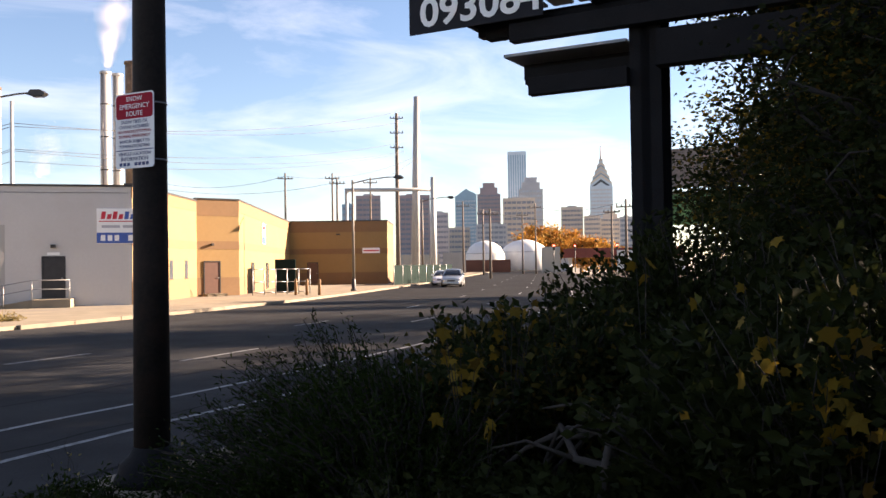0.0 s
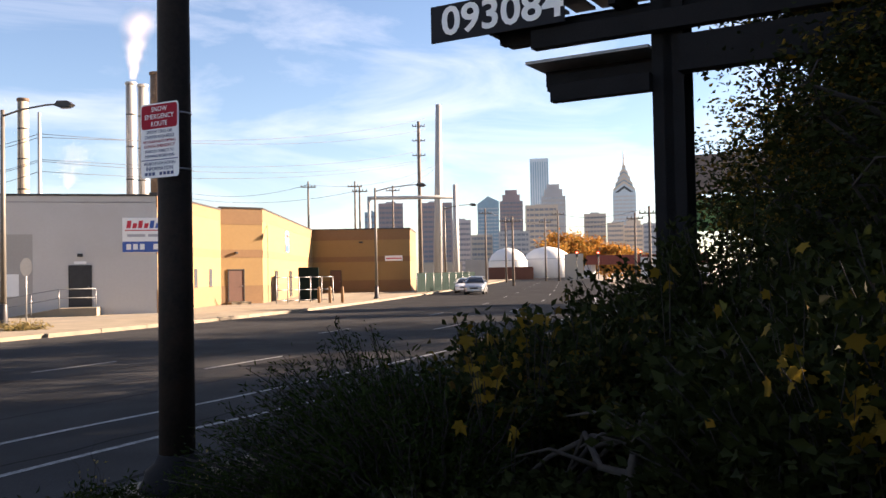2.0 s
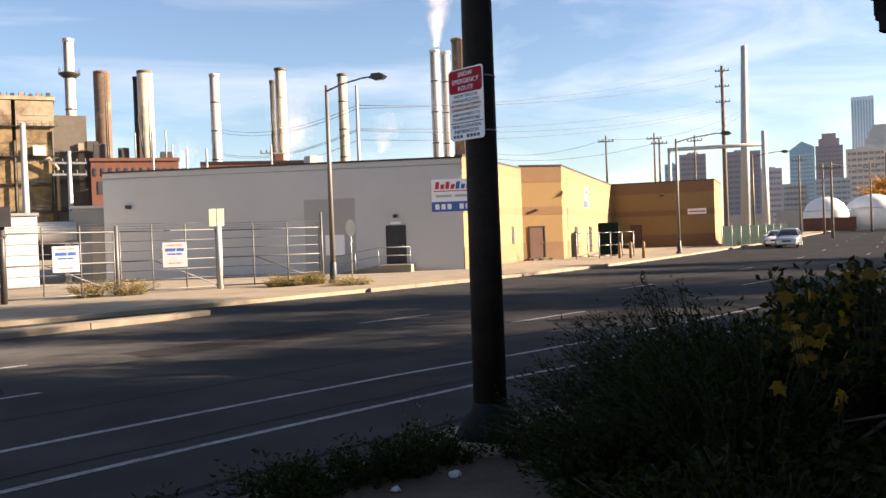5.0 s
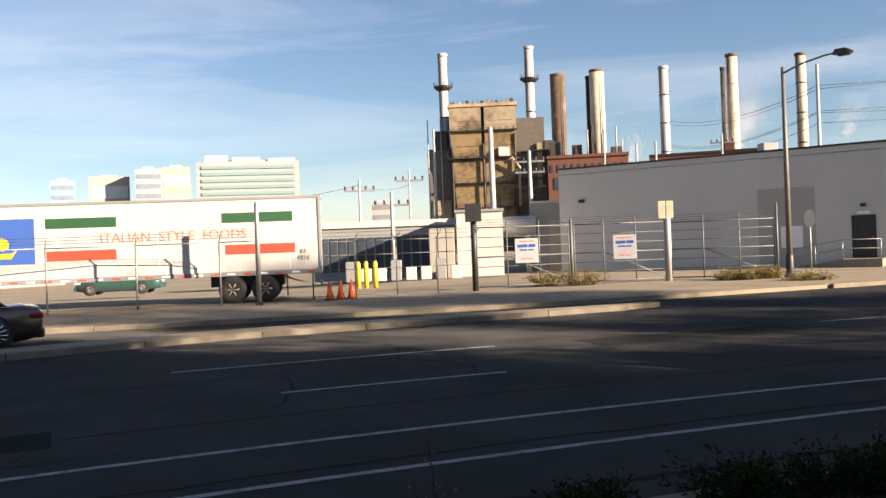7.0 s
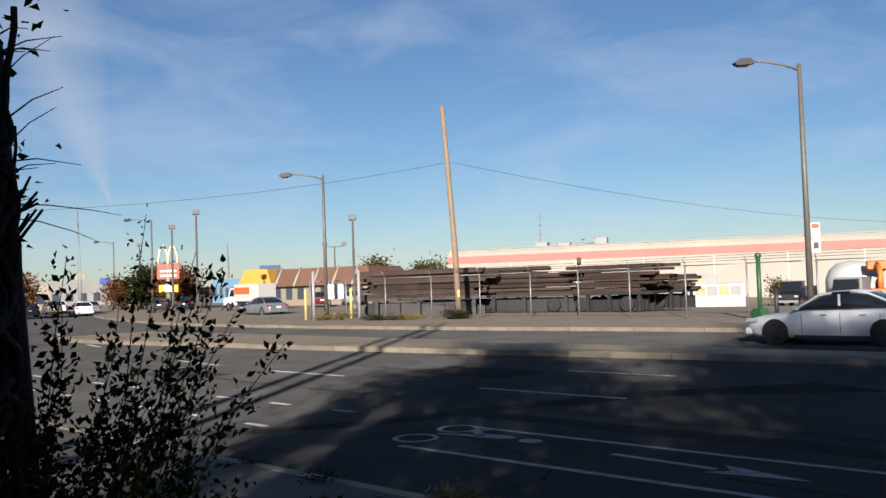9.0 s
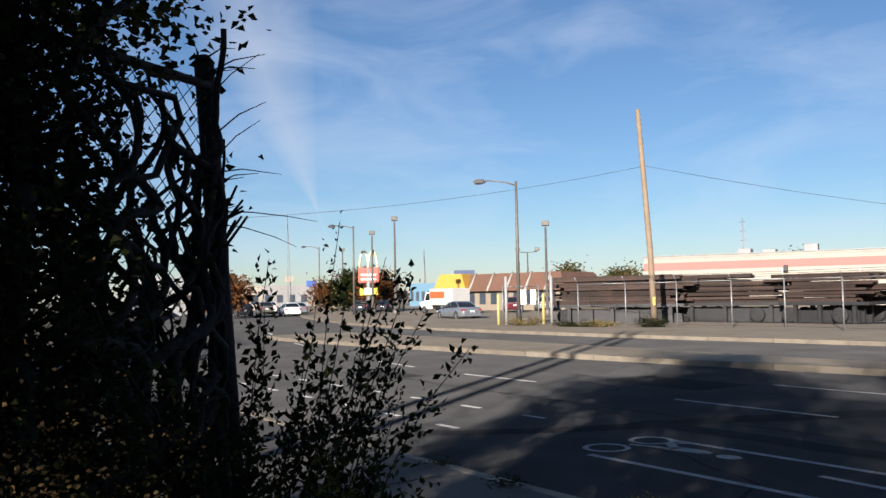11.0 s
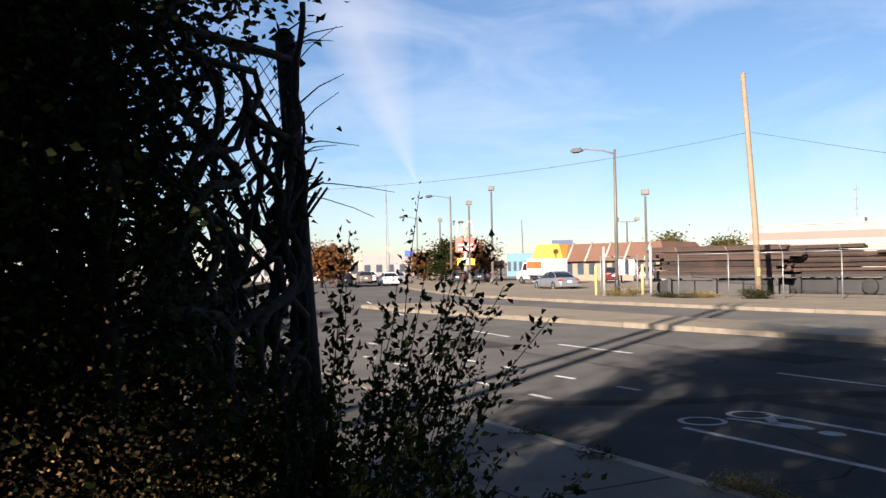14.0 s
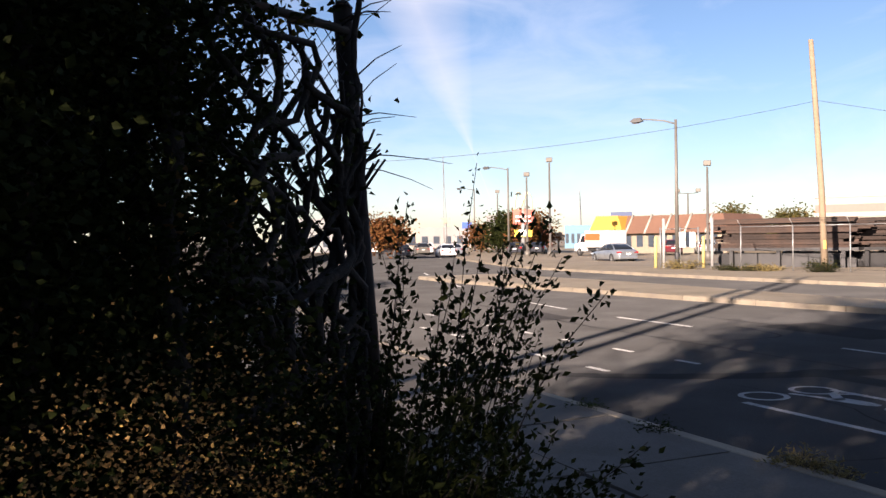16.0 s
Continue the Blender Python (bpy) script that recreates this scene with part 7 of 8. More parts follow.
# local x runs along the board, towards the road
boxpart("lower_beam", BLACKM, BB, -13, 0.30, 4.55, -0.2, 0.42, 4.98)
boxpart("lower_beam_flange", BLACKM, BB, -13, 0.25, 4.50, -0.2, 0.50, 4.55)
for k, (x1, z0, y0) in enumerate(((1.9, 4.66, -0.35), (1.78, 4.54, -0.10), (1.6, 4.32, 0.22))):
    boxpart("catwalk_channel", BLACKM, BB, 0.2, y0, z0, x1, y0 + 0.16, z0 + 0.24, bevel=0.01)
boxpart("catwalk_deck", GREYP, BB, 0.2, -0.4, 4.88, 1.95, 0.4, 4.92)
for k, (x1, z0, y0) in enumerate(((1.85, 5.08, 0.25), (2.35, 5.24, -0.05), (2.6, 5.36, -0.3))):
    boxpart("upper_channel", BLACKM, BB, -13, y0, z0, x1, y0 + 0.18, z0 + 0.26, bevel=0.01)
bm = bmesh.new()
for i in range(40):
    box(bm, -12.8 + i * 0.4, -0.42, 5.74, -12.5 + i * 0.4, 0.42, 5.78)
gr = part("grating", bm, GALV, BB)
gr["kind"] = "stuff"
for y0 in (-0.62, 0.55):
    boxpart("panel", BLACKM, BB, -12.5, y0, 6.05, 2.6, y0 + 0.08, 7.6)
for x in (-12, -8, -4, 0.6, 2.6):
    boxpart("stringer", BLACKM, BB, x, -0.5, 5.5, x + 0.1, 0.49, 7.6)
npx = boxpart("number_plate", surf("plate_navy_black", (0.004, 0.005, 0.009), 0.85, bump=0.02), BB, 1.30, 0.50, 5.36, 3.40, 0.53, 5.90, bevel=0.005, label="dark plate with white figures")
text_mesh("093084", 0.58, WHITEP, "lettering", npx, pose(2.26, 0.535, 5.63, 90, 0, 180), xs=1.1, bold=0.012)

# ---------------------------------------------------------------- vegetation


def leaves(name, pos, size, mat, parent=None, aspect=0.55, seed=0, updown=0.5, dirs=None, jitter=0.4, fold=0.18):
    """A mass of single leaves, each a folded blade with its own place and turn."""
    rs = np.random.RandomState(seed)
    n = len(pos)
    pos = np.asarray(pos, float)
    d = rs.normal(size=(n, 3))
    d[:, 2] *= updown
    if dirs is not None:
        d = np.asarray(dirs) + d * jitter
    d /= np.linalg.norm(d, axis=1)[:, None] + 1e-9
    r = rs.normal(size=(n, 3))
    s = np.cross(d, r)
    s /= np.linalg.norm(s, axis=1)[:, None] + 1e-9
    u = np.cross(d, s)
    L = size * rs.uniform(0.55, 1.25, n)[:, None]
    a = pos
    b = pos + d * L
    mid = pos + d * L * 0.42
    l_ = mid + s * L * aspect * 0.5 + u * L * fold
    r_ = mid - s * L * aspect * 0.5 + u * L * fold
    v = np.stack([a, l_, b, r_], 1).reshape(-1, 3)
    me = bpy.data.meshes.new(name)
    me.vertices.add(4 * n)
    me.vertices.foreach_set("co", v.ravel())
    idx = np.arange(n) * 4
    tri = np.stack([idx, idx + 1, idx + 2, idx, idx + 2, idx + 3], 1).ravel()
    me.loops.add(6 * n)
    me.loops.foreach_set("vertex_index", tri.astype(np.int32))
    me.polygons.add(2 * n)
    me.polygons.foreach_set("loop_start", np.arange(0, 6 * n, 3, dtype=np.int32))
    me.update(calc_edges=True)
    me.validate()
    me.materials.append(mat)
    ob = new(name, me)
    ob.parent = parent
    return ob


LOBES = [(0.0, 0.0), (0.18, 0.10), (0.50, 0.16), (0.36, 0.34), (0.55, 0.62), (0.28, 0.60), (0.16, 0.72), (0.0, 1.0), (-0.16, 0.72), (-0.28, 0.60), (-0.55, 0.62), (-0.36, 0.34), (-0.50, 0.16), (-0.18, 0.10)]


def lobed(pos, size, mat, parent, seed):
    """Single broad five-lobed leaves, curled a little."""
    rs3 = np.random.RandomState(seed)
    verts, faces = [], []
    for p in pos:
        m = Matrix.Translation(p) @ Euler((rs3.uniform(0.6, 2.2), rs3.uniform(-0.7, 0.7), rs3.uniform(0, 6.28))).to_matrix().to_4x4()
        k, sc = len(verts), size * rs3.uniform(0.6, 1.2)
        curl = rs3.uniform(-0.5, 0.1)
        for u, v in LOBES:
            verts.append(tuple(m @ Vector((u * sc, -v * sc, curl * sc * (u * u + 0.35 * v * v)))))
        c = len(verts)
        verts.append(tuple(m @ Vector((0, -0.42 * sc, curl * sc * 0.06))))
        n = len(LOBES)
        faces += [(k + i, k + (i + 1) % n, c) for i in range(n)]
    return raw_mesh("foliage", verts, faces, mat, parent)


# green set far below a real leaf's, with deep self-shade put into it
LGREEN = leaf_mat("leaf_shaded_green", (0.011, 0.015, 0.004), (0.026, 0.033, 0.009))
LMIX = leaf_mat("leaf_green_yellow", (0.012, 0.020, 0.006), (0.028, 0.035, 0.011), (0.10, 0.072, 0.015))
LYEL = leaf_mat("leaf_yellow", (0.11, 0.072, 0.012), (0.17, 0.105, 0.014), (0.075, 0.035, 0.010))
LGOLD = leaf_mat("leaf_gold", (0.11, 0.072, 0.010), (0.18, 0.115, 0.014), (0.07, 0.04, 0.010))
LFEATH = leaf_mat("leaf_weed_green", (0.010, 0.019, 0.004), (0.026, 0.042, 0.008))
LAUT = leaf_mat("leaf_autumn_orange", (0.30, 0.13, 0.03), (0.42, 0.20, 0.04), (0.14, 0.14, 0.04))
LFAR = leaf_mat("leaf_turning_green", (0.05, 0.055, 0.02), (0.10, 0.085, 0.03), (0.16, 0.10, 0.03))
LRED = leaf_mat("leaf_red_brown", (0.11, 0.045, 0.02), (0.17, 0.075, 0.025), (0.07, 0.055, 0.02))
LBRN = leaf_mat("leaf_dead_brown", (0.10, 0.06, 0.026), (0.22, 0.14, 0.055), (0.28, 0.19, 0.06))
LDRY = leaf_mat("leaf_dry_grass", (0.20, 0.15, 0.06), (0.30, 0.23, 0.09), (0.10, 0.11, 0.04))


def grow(rnd, base, h, spread, n_limb, trunk_r, levels=2, low=0.18):
    """Trunk, limbs and twig tips of a broadleaf tree."""
    limbs, tips = [], []
    p, pts = Vector(base), [Vector(base)]
    for i in range(6):
        p = p + Vector((rnd.uniform(-0.12, 0.12) * h / 6, rnd.uniform(-0.12, 0.12) * h / 6, h / 7))
        pts.append(p.copy())
    limbs.append((pts, trunk_r, trunk_r * 0.25))
    for k in range(n_limb):
        f = rnd.uniform(low, 1.0)
        o = pts[min(5, int(f * 6))].lerp(pts[min(6, int(f * 6) + 1)], rnd.random())
        a = rnd.uniform(0, 6.283)
        ln = spread * rnd.uniform(0.6, 1.1) * (1.15 - 0.55 * f)
        d = Vector((math.cos(a), math.sin(a), rnd.uniform(0.05, 0.7))).normalized()
        lp, q = [o.copy()], o.copy()
        for j in range(4):
            q = q + (d + Vector((rnd.uniform(-0.35, 0.35), rnd.uniform(-0.35, 0.35), rnd.uniform(-0.2, 0.3)))) * ln / 4
            lp.append(q.copy())
            tips.append(q.copy())
            if levels > 1:
                for _ in range(3):
                    e = q + Vector((rnd.uniform(-1, 1), rnd.uniform(-1, 1), rnd.uniform(-0.5, 0.8))) * ln * 0.28
                    limbs.append(([q.copy(), q.lerp(e, 0.5) + Vector((0, 0, 0.05 * ln)), e], trunk_r * 0.10, trunk_r * 0.03))
                    tips.append(e)
        limbs.append((lp, trunk_r * 0.35, trunk_r * 0.08))
    return limbs, tips


def tree(x, y, h, spread, n_leaf, mat, label, seed, z=0.1, leaf=0.13, n_limb=16, trunk_r=0.16, clump=0.5, second=None, name="tree", group="", low=0.18):
    rnd = random.Random(seed)
    rs = np.random.RandomState(seed)
    t = thing(name, label, "tree", pose(x, y, z - 0.05), group)
    limbs, tips = grow(rnd, (0, 0, 0), h, spread, n_limb, trunk_r, low=low)
    bm = bmesh.new()
    for pts, r0, r1 in limbs:
        tube(bm, pts, r0, 6 if r0 > 0.05 else 4, r1)
    tagged(part("trunk", bm, BARK, t))
    tips = np.array([tuple(q) for q in tips])
    c = tips[rs.randint(0, len(tips), n_leaf)] + rs.normal(size=(n_leaf, 3)) * clump * np.array([1, 1, 0.75])
    c[:, 2] = np.maximum(c[:, 2], 0.3)
    leaves("crown", c, leaf, mat, t, seed=seed)
    if second:
        m = n_leaf // 6
        c = tips[rs.randint(0, len(tips), m)] + rs.normal(size=(m, 3)) * clump * 1.1
        c[:, 2] = np.maximum(c[:, 2], 0.3)
        leaves("turning_leaves", c, leaf, second, t, seed=seed + 50)
    return t


def bush(x, y, h, rad, n_stem, n_leaf, mat, label, seed, leaf=0.08, z=None, second=None, aspect=0.55, lean=(0, 0), n_second=None, leaf2=None, stem_r=0.012, name="bush", droop=0.15):
    """A shrub of many thin bent stems with leaves along them."""
    rnd = random.Random(seed)
    rs = np.random.RandomState(seed)
    z = verge_height(x, y) if z is None else z
    t = thing(name, label, "shrub", pose(x, y, z - 0.03))
    bm = bmesh.new()
    P, D = [], []
    for k in range(n_stem):
        a, rr = rnd.uniform(0, 6.283), math.sqrt(rnd.random())
        b = Vector((math.cos(a) * rr * rad * 0.45, math.sin(a) * rr * rad * 0.45, 0))
        hh = h * rnd.uniform(0.55, 1.0) * (1.0 - 0.35 * rr * rr)
        out = Vector((math.cos(a), math.sin(a), 0)) * rad * rr * rnd.uniform(0.4, 0.75) + Vector((lean[0], lean[1], 0))
        pts = [b + out * (i / 6) ** 1.5 + Vector((rnd.uniform(-0.03, 0.03), rnd.uniform(-0.03, 0.03), hh * (i / 6) - droop * hh * (i / 6) ** 3 * rr)) for i in range(7)]
        tube(bm, pts, stem_r, 4, stem_r * 0.3)
        P += [tuple(q) for q in pts[1:]]
        D += [tuple((pts[i + 1] - pts[i]).normalized()) for i in range(6)]
    tagged(part("stemwork", bm, BARK, t), kind="stuff")
    P, D = np.array(P), np.array(D)
    i = rs.randint(0, len(P), n_leaf)
    f = rs.random_sample((n_leaf, 1))
    pos = P[i] - D[i] * f * h / 6 + rs.normal(size=(n_leaf, 3)) * leaf * 0.7
    pos[:, 2] = np.maximum(pos[:, 2], 0.02)
    leaves("foliage", pos, leaf, mat, t, aspect, seed, dirs=D[i], jitter=1.0)
    if second:
        m = n_second or n_leaf // 10
        i = rs.randint(0, len(P), m)
        leaves("turning_leaves", P[i] + rs.normal(size=(m, 3)) * leaf, leaf2 or leaf, second, t, 0.9, seed + 9)
    return t


# vapour over the stacks: drifting clouds of fine droplets
VAPM = leaf_mat("vapour_droplets", (0.78, 0.74, 0.72), (0.88, 0.84, 0.82))


def vapour(az, d, z, rise, wide, n, seed, lean=0.12):
    rs_ = np.random.RandomState(seed)
    x, y = pol(az, d)
    t_ = rs_.random_sample(n) ** 0.8
    c_ = np.stack([lean * rise * t_, np.zeros(n), z + rise * t_], 1)
    puff = rs_.normal(size=(14, 3)) * 0.45
    k_ = np.minimum(13, (t_ * 14).astype(int))
    wid = (wide * (0.25 + 0.75 * t_))[:, None]
    c_ += puff[k_] * wid * 0.55 + rs_.normal(size=(n, 3)) * wid * 0.36
    ob = leaves("vapour_plume", c_, 0.07, VAPM, None, 0.9, seed)
    ob.matrix_world = pose(x, y, 0)
    ob.visible_shadow = False
    tagged(ob, "thin white vapour rising from a stack", "vapour", "", "stuff")


vapour(58.15, 252, 56.5, 18, 5.0, 40000, 3)
vapour(67.9, 226, 24, 14, 10.0, 26000, 5, 0.1)
vapour(62.0, 236, 25, 9, 5.0, 6000, 8, 0.3)
vapour(74.6, 226, 21, 6, 4.0, 3500, 9, 0.3)

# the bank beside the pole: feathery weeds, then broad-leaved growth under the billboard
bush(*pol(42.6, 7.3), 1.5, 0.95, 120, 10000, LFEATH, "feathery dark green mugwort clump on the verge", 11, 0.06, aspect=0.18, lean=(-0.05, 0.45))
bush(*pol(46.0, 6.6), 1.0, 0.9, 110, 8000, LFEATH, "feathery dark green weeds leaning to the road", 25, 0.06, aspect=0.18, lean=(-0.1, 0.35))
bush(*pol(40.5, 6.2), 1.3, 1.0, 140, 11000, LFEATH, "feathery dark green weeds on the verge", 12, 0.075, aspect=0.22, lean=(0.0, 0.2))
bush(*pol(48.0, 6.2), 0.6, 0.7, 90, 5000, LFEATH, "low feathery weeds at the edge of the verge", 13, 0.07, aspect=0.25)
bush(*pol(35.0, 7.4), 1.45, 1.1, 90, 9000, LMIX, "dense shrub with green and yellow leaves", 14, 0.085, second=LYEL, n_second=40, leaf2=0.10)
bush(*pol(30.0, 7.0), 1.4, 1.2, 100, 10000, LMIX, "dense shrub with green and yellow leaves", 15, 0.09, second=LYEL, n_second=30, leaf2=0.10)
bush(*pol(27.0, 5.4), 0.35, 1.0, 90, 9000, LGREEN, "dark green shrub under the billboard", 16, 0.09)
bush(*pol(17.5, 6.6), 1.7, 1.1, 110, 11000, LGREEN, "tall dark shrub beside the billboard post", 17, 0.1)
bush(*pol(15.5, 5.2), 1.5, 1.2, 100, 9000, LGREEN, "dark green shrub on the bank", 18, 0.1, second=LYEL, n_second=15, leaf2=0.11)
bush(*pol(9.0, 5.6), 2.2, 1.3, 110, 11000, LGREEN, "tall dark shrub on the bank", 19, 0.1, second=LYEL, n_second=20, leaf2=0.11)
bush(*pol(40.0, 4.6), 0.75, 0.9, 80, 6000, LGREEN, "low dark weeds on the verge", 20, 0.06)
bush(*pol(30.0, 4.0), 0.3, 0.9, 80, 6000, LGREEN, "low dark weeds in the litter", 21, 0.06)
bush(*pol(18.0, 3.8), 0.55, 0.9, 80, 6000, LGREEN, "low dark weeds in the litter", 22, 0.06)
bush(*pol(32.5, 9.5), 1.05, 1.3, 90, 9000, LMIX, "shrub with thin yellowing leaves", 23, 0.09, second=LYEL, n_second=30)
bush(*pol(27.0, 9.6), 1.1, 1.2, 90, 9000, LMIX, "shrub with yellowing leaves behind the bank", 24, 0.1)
for k, (az, d, hh) in enumerate(((61.5, 7.1, 0.45), (64.0, 7.0, 0.35), (58.9, 7.5, 0.4), (53.6, 7.7, 0.5), (67, 6.8, 0.3), (78.5, 6.2, 0.25), (70, 6.6, 0.4))):
    bush(*pol(az, d), hh, 0.45, 45, 1300, LFEATH, "low weeds at the foot of the pole", 30 + k, 0.06, aspect=0.3, stem_r=0.005, name="weed")
for k, (az, d, hh) in enumerate(((88.0, 5.4, 1.0), (86.5, 5.6, 0.7), (90, 5.5, 0.6), (54.0, 7.4, 0.95), (60.2, 7.7, 0.8))):
    t = bush(*pol(az, d), hh, 0.3, 6, 40, LDRY, "thin dry weed stalks at the kerb", 40 + k, 0.035, stem_r=0.004, name="weed")

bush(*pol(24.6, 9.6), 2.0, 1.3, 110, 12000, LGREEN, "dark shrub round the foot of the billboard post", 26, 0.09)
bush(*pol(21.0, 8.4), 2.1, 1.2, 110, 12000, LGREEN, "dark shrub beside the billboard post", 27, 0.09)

# clusters of large yellow leaves on the bank
for k, (az, d, z, n, sp) in enumerate(((36.2, 6.0, 1.25, 26, 0.17), (33.2, 6.3, 1.5, 10, 0.13), (34.6, 5.6, 0.95, 3, 0.04), (24.6, 6.2, 1.95, 3, 0.05), (14.6, 4.6, 1.55, 26, 0.2), (12.4, 4.4, 1.3, 16, 0.13), (17.0, 4.9, 1.75, 3, 0.07))):
    rs2 = np.random.RandomState(500 + k)
    x, y = pol(az, d)
    t = thing("leafy_spray", "spray of large yellow lobed leaves on thin stems", "foliage", pose(x, y, verge_height(x, y)))
    bm = bmesh.new()
    z0 = z - verge_height(x, y)
    c = rs2.normal(size=(n, 3)) * sp + np.array([0, 0, z0])
    for q in c[:8]:
        tube(bm, [(0.05 * rs2.normal(), 0.05 * rs2.normal(), -0.03), (q[0] * 0.4, q[1] * 0.4, q[2] * 0.6), tuple(q)], 0.006, 4, 0.002)
    tagged(part("stemwork", bm, BARK, t), kind="stuff")
    lobed(c, 0.105, LGOLD, t, 600 + k)

# fallen branches and litter
rnd = random.Random(77)
for k, (az, d, ln, ta) in enumerate(((28, 5.8, 1.5, 110), (26, 6.0, 1.3, 130), (24.5, 5.9, 1.4, 100), (29.5, 5.7, 1.0, 60), (22.5, 6.0, 1.2, 150), (27, 5.6, 0.8, 20))):
    x, y = pol(az, d)
    t = thing("fallen_branch", "bare grey fallen branch on the bank", "branch", pose(x, y, verge_height(x, y) + 0.06, 0, 0, ta), "fallen branches")
    bm = bmesh.new()
    pts = [(ln * (i / 5 - 0.5), rnd.uniform(-0.06, 0.06), 0.55 * math.sin(i / 5 * 3.14) * rnd.uniform(0.5, 1)) for i in range(6)]
    tube(bm, pts, 0.035, 7, 0.012)
    tube(bm, [pts[2], (pts[2][0] + 0.2, 0.25, pts[2][2] + 0.1), (pts[2][0] + 0.3, 0.45, pts[2][2] + 0.05)], 0.018, 5, 0.006)
    part("wood", bm, surf("grey_dead_wood", (0.036, 0.029, 0.023), 0.95, var=0.3, fine=30, bump=0.4), t)
LITTER = [surf("soiled_paper", (0.36, 0.38, 0.42), 0.7, var=0.2, fine=60, bump=0.1)] * 2 + [ surf("pale_blue_plastic", (0.35, 0.45, 0.6), 0.3, bump=0), surf("green_can", (0.06, 0.3, 0.08), 0.35, 0.4, bump=0)]
for k, (az, d, s, mi) in enumerate(((62.2, 6.6, 0.05, 0), (58.3, 6.9, 0.06, 0), (45.5, 5.1, 0.05, 0), (50.6, 5.5, 0.06, 3), (12.5, 4.6, 0.08, 2), (66.5, 6.4, 0.04, 0), (31, 4.8, 0.06, 0), (41.8, 5.0, 0.06, 2))):
    x, y = pol(az, d)
    bm = bmesh.new()
    bmesh.ops.create_icosphere(bm, subdivisions=2, radius=s, matrix=Matrix.Diagonal((1.2, 0.8, 0.35, 1)))
    for v in bm.verts:
        v.co += Vector((noise.noise(v.co * 25 + Vector((k, 0, 0))), noise.noise(v.co * 25 + Vector((0, k, 9))), noise.noise(v.co * 25 + Vector((5, 0, k))))) * s * 0.5
    ob = part("litter", bm, LITTER[mi])
    ob.matrix_world = pose(x, y, verge_height(x, y) + s * 0.3, 0, 0, k * 40)
    tagged(ob, "crumpled scrap of plastic and paper on the earth", "litter", "litter on the verge")

# trees behind and beside the billboard; unseen ones are added to shade the carriageway
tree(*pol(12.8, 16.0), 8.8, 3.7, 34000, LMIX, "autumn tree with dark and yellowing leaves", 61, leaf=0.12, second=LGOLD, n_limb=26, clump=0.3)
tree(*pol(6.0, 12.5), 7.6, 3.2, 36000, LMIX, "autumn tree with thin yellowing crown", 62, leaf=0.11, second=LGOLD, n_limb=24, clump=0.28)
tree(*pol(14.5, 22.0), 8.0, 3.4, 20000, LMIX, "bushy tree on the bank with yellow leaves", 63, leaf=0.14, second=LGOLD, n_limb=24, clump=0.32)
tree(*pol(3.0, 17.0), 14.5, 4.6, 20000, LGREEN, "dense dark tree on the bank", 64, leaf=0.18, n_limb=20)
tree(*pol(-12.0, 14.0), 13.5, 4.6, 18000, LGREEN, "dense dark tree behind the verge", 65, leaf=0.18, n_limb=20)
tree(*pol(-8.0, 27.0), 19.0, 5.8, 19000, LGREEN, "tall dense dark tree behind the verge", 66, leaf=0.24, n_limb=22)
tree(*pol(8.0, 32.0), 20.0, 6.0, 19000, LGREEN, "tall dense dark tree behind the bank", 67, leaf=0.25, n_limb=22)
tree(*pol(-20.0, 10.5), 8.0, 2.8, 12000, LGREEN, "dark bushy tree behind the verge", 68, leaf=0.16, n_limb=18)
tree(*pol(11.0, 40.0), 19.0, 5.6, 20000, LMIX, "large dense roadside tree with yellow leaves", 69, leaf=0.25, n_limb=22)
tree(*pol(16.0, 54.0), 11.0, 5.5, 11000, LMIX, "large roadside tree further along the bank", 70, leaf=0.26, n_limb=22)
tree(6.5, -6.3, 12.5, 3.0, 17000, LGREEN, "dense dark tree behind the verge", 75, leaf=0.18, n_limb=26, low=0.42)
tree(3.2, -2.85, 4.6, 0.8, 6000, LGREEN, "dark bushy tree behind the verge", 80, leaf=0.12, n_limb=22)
tree(9.5, -5.1, 10.6, 1.4, 8500, LGREEN, "unseen slender tree behind the verge, added for shade", 89, leaf=0.17, n_limb=24, low=0.45)
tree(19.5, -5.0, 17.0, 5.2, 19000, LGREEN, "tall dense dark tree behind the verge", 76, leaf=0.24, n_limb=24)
tree(46.0, 5.5, 20.0, 6.2, 19000, LGREEN, "tall dense tree far along the bank, added to shade the yard", 77, leaf=0.28, n_limb=26)
tree(25.0, 1.5, 17.0, 5.0, 18000, LGREEN, "tall dense dark tree on the bank, added to shade the road", 78, leaf=0.24, n_limb=24)
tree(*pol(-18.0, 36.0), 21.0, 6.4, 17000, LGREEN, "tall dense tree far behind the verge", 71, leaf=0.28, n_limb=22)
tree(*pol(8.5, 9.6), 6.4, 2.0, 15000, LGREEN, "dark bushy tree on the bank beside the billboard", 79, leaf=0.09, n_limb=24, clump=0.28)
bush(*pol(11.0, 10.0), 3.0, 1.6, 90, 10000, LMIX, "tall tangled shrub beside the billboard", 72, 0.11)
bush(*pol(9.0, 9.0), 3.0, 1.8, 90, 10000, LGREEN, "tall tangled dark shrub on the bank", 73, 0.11)

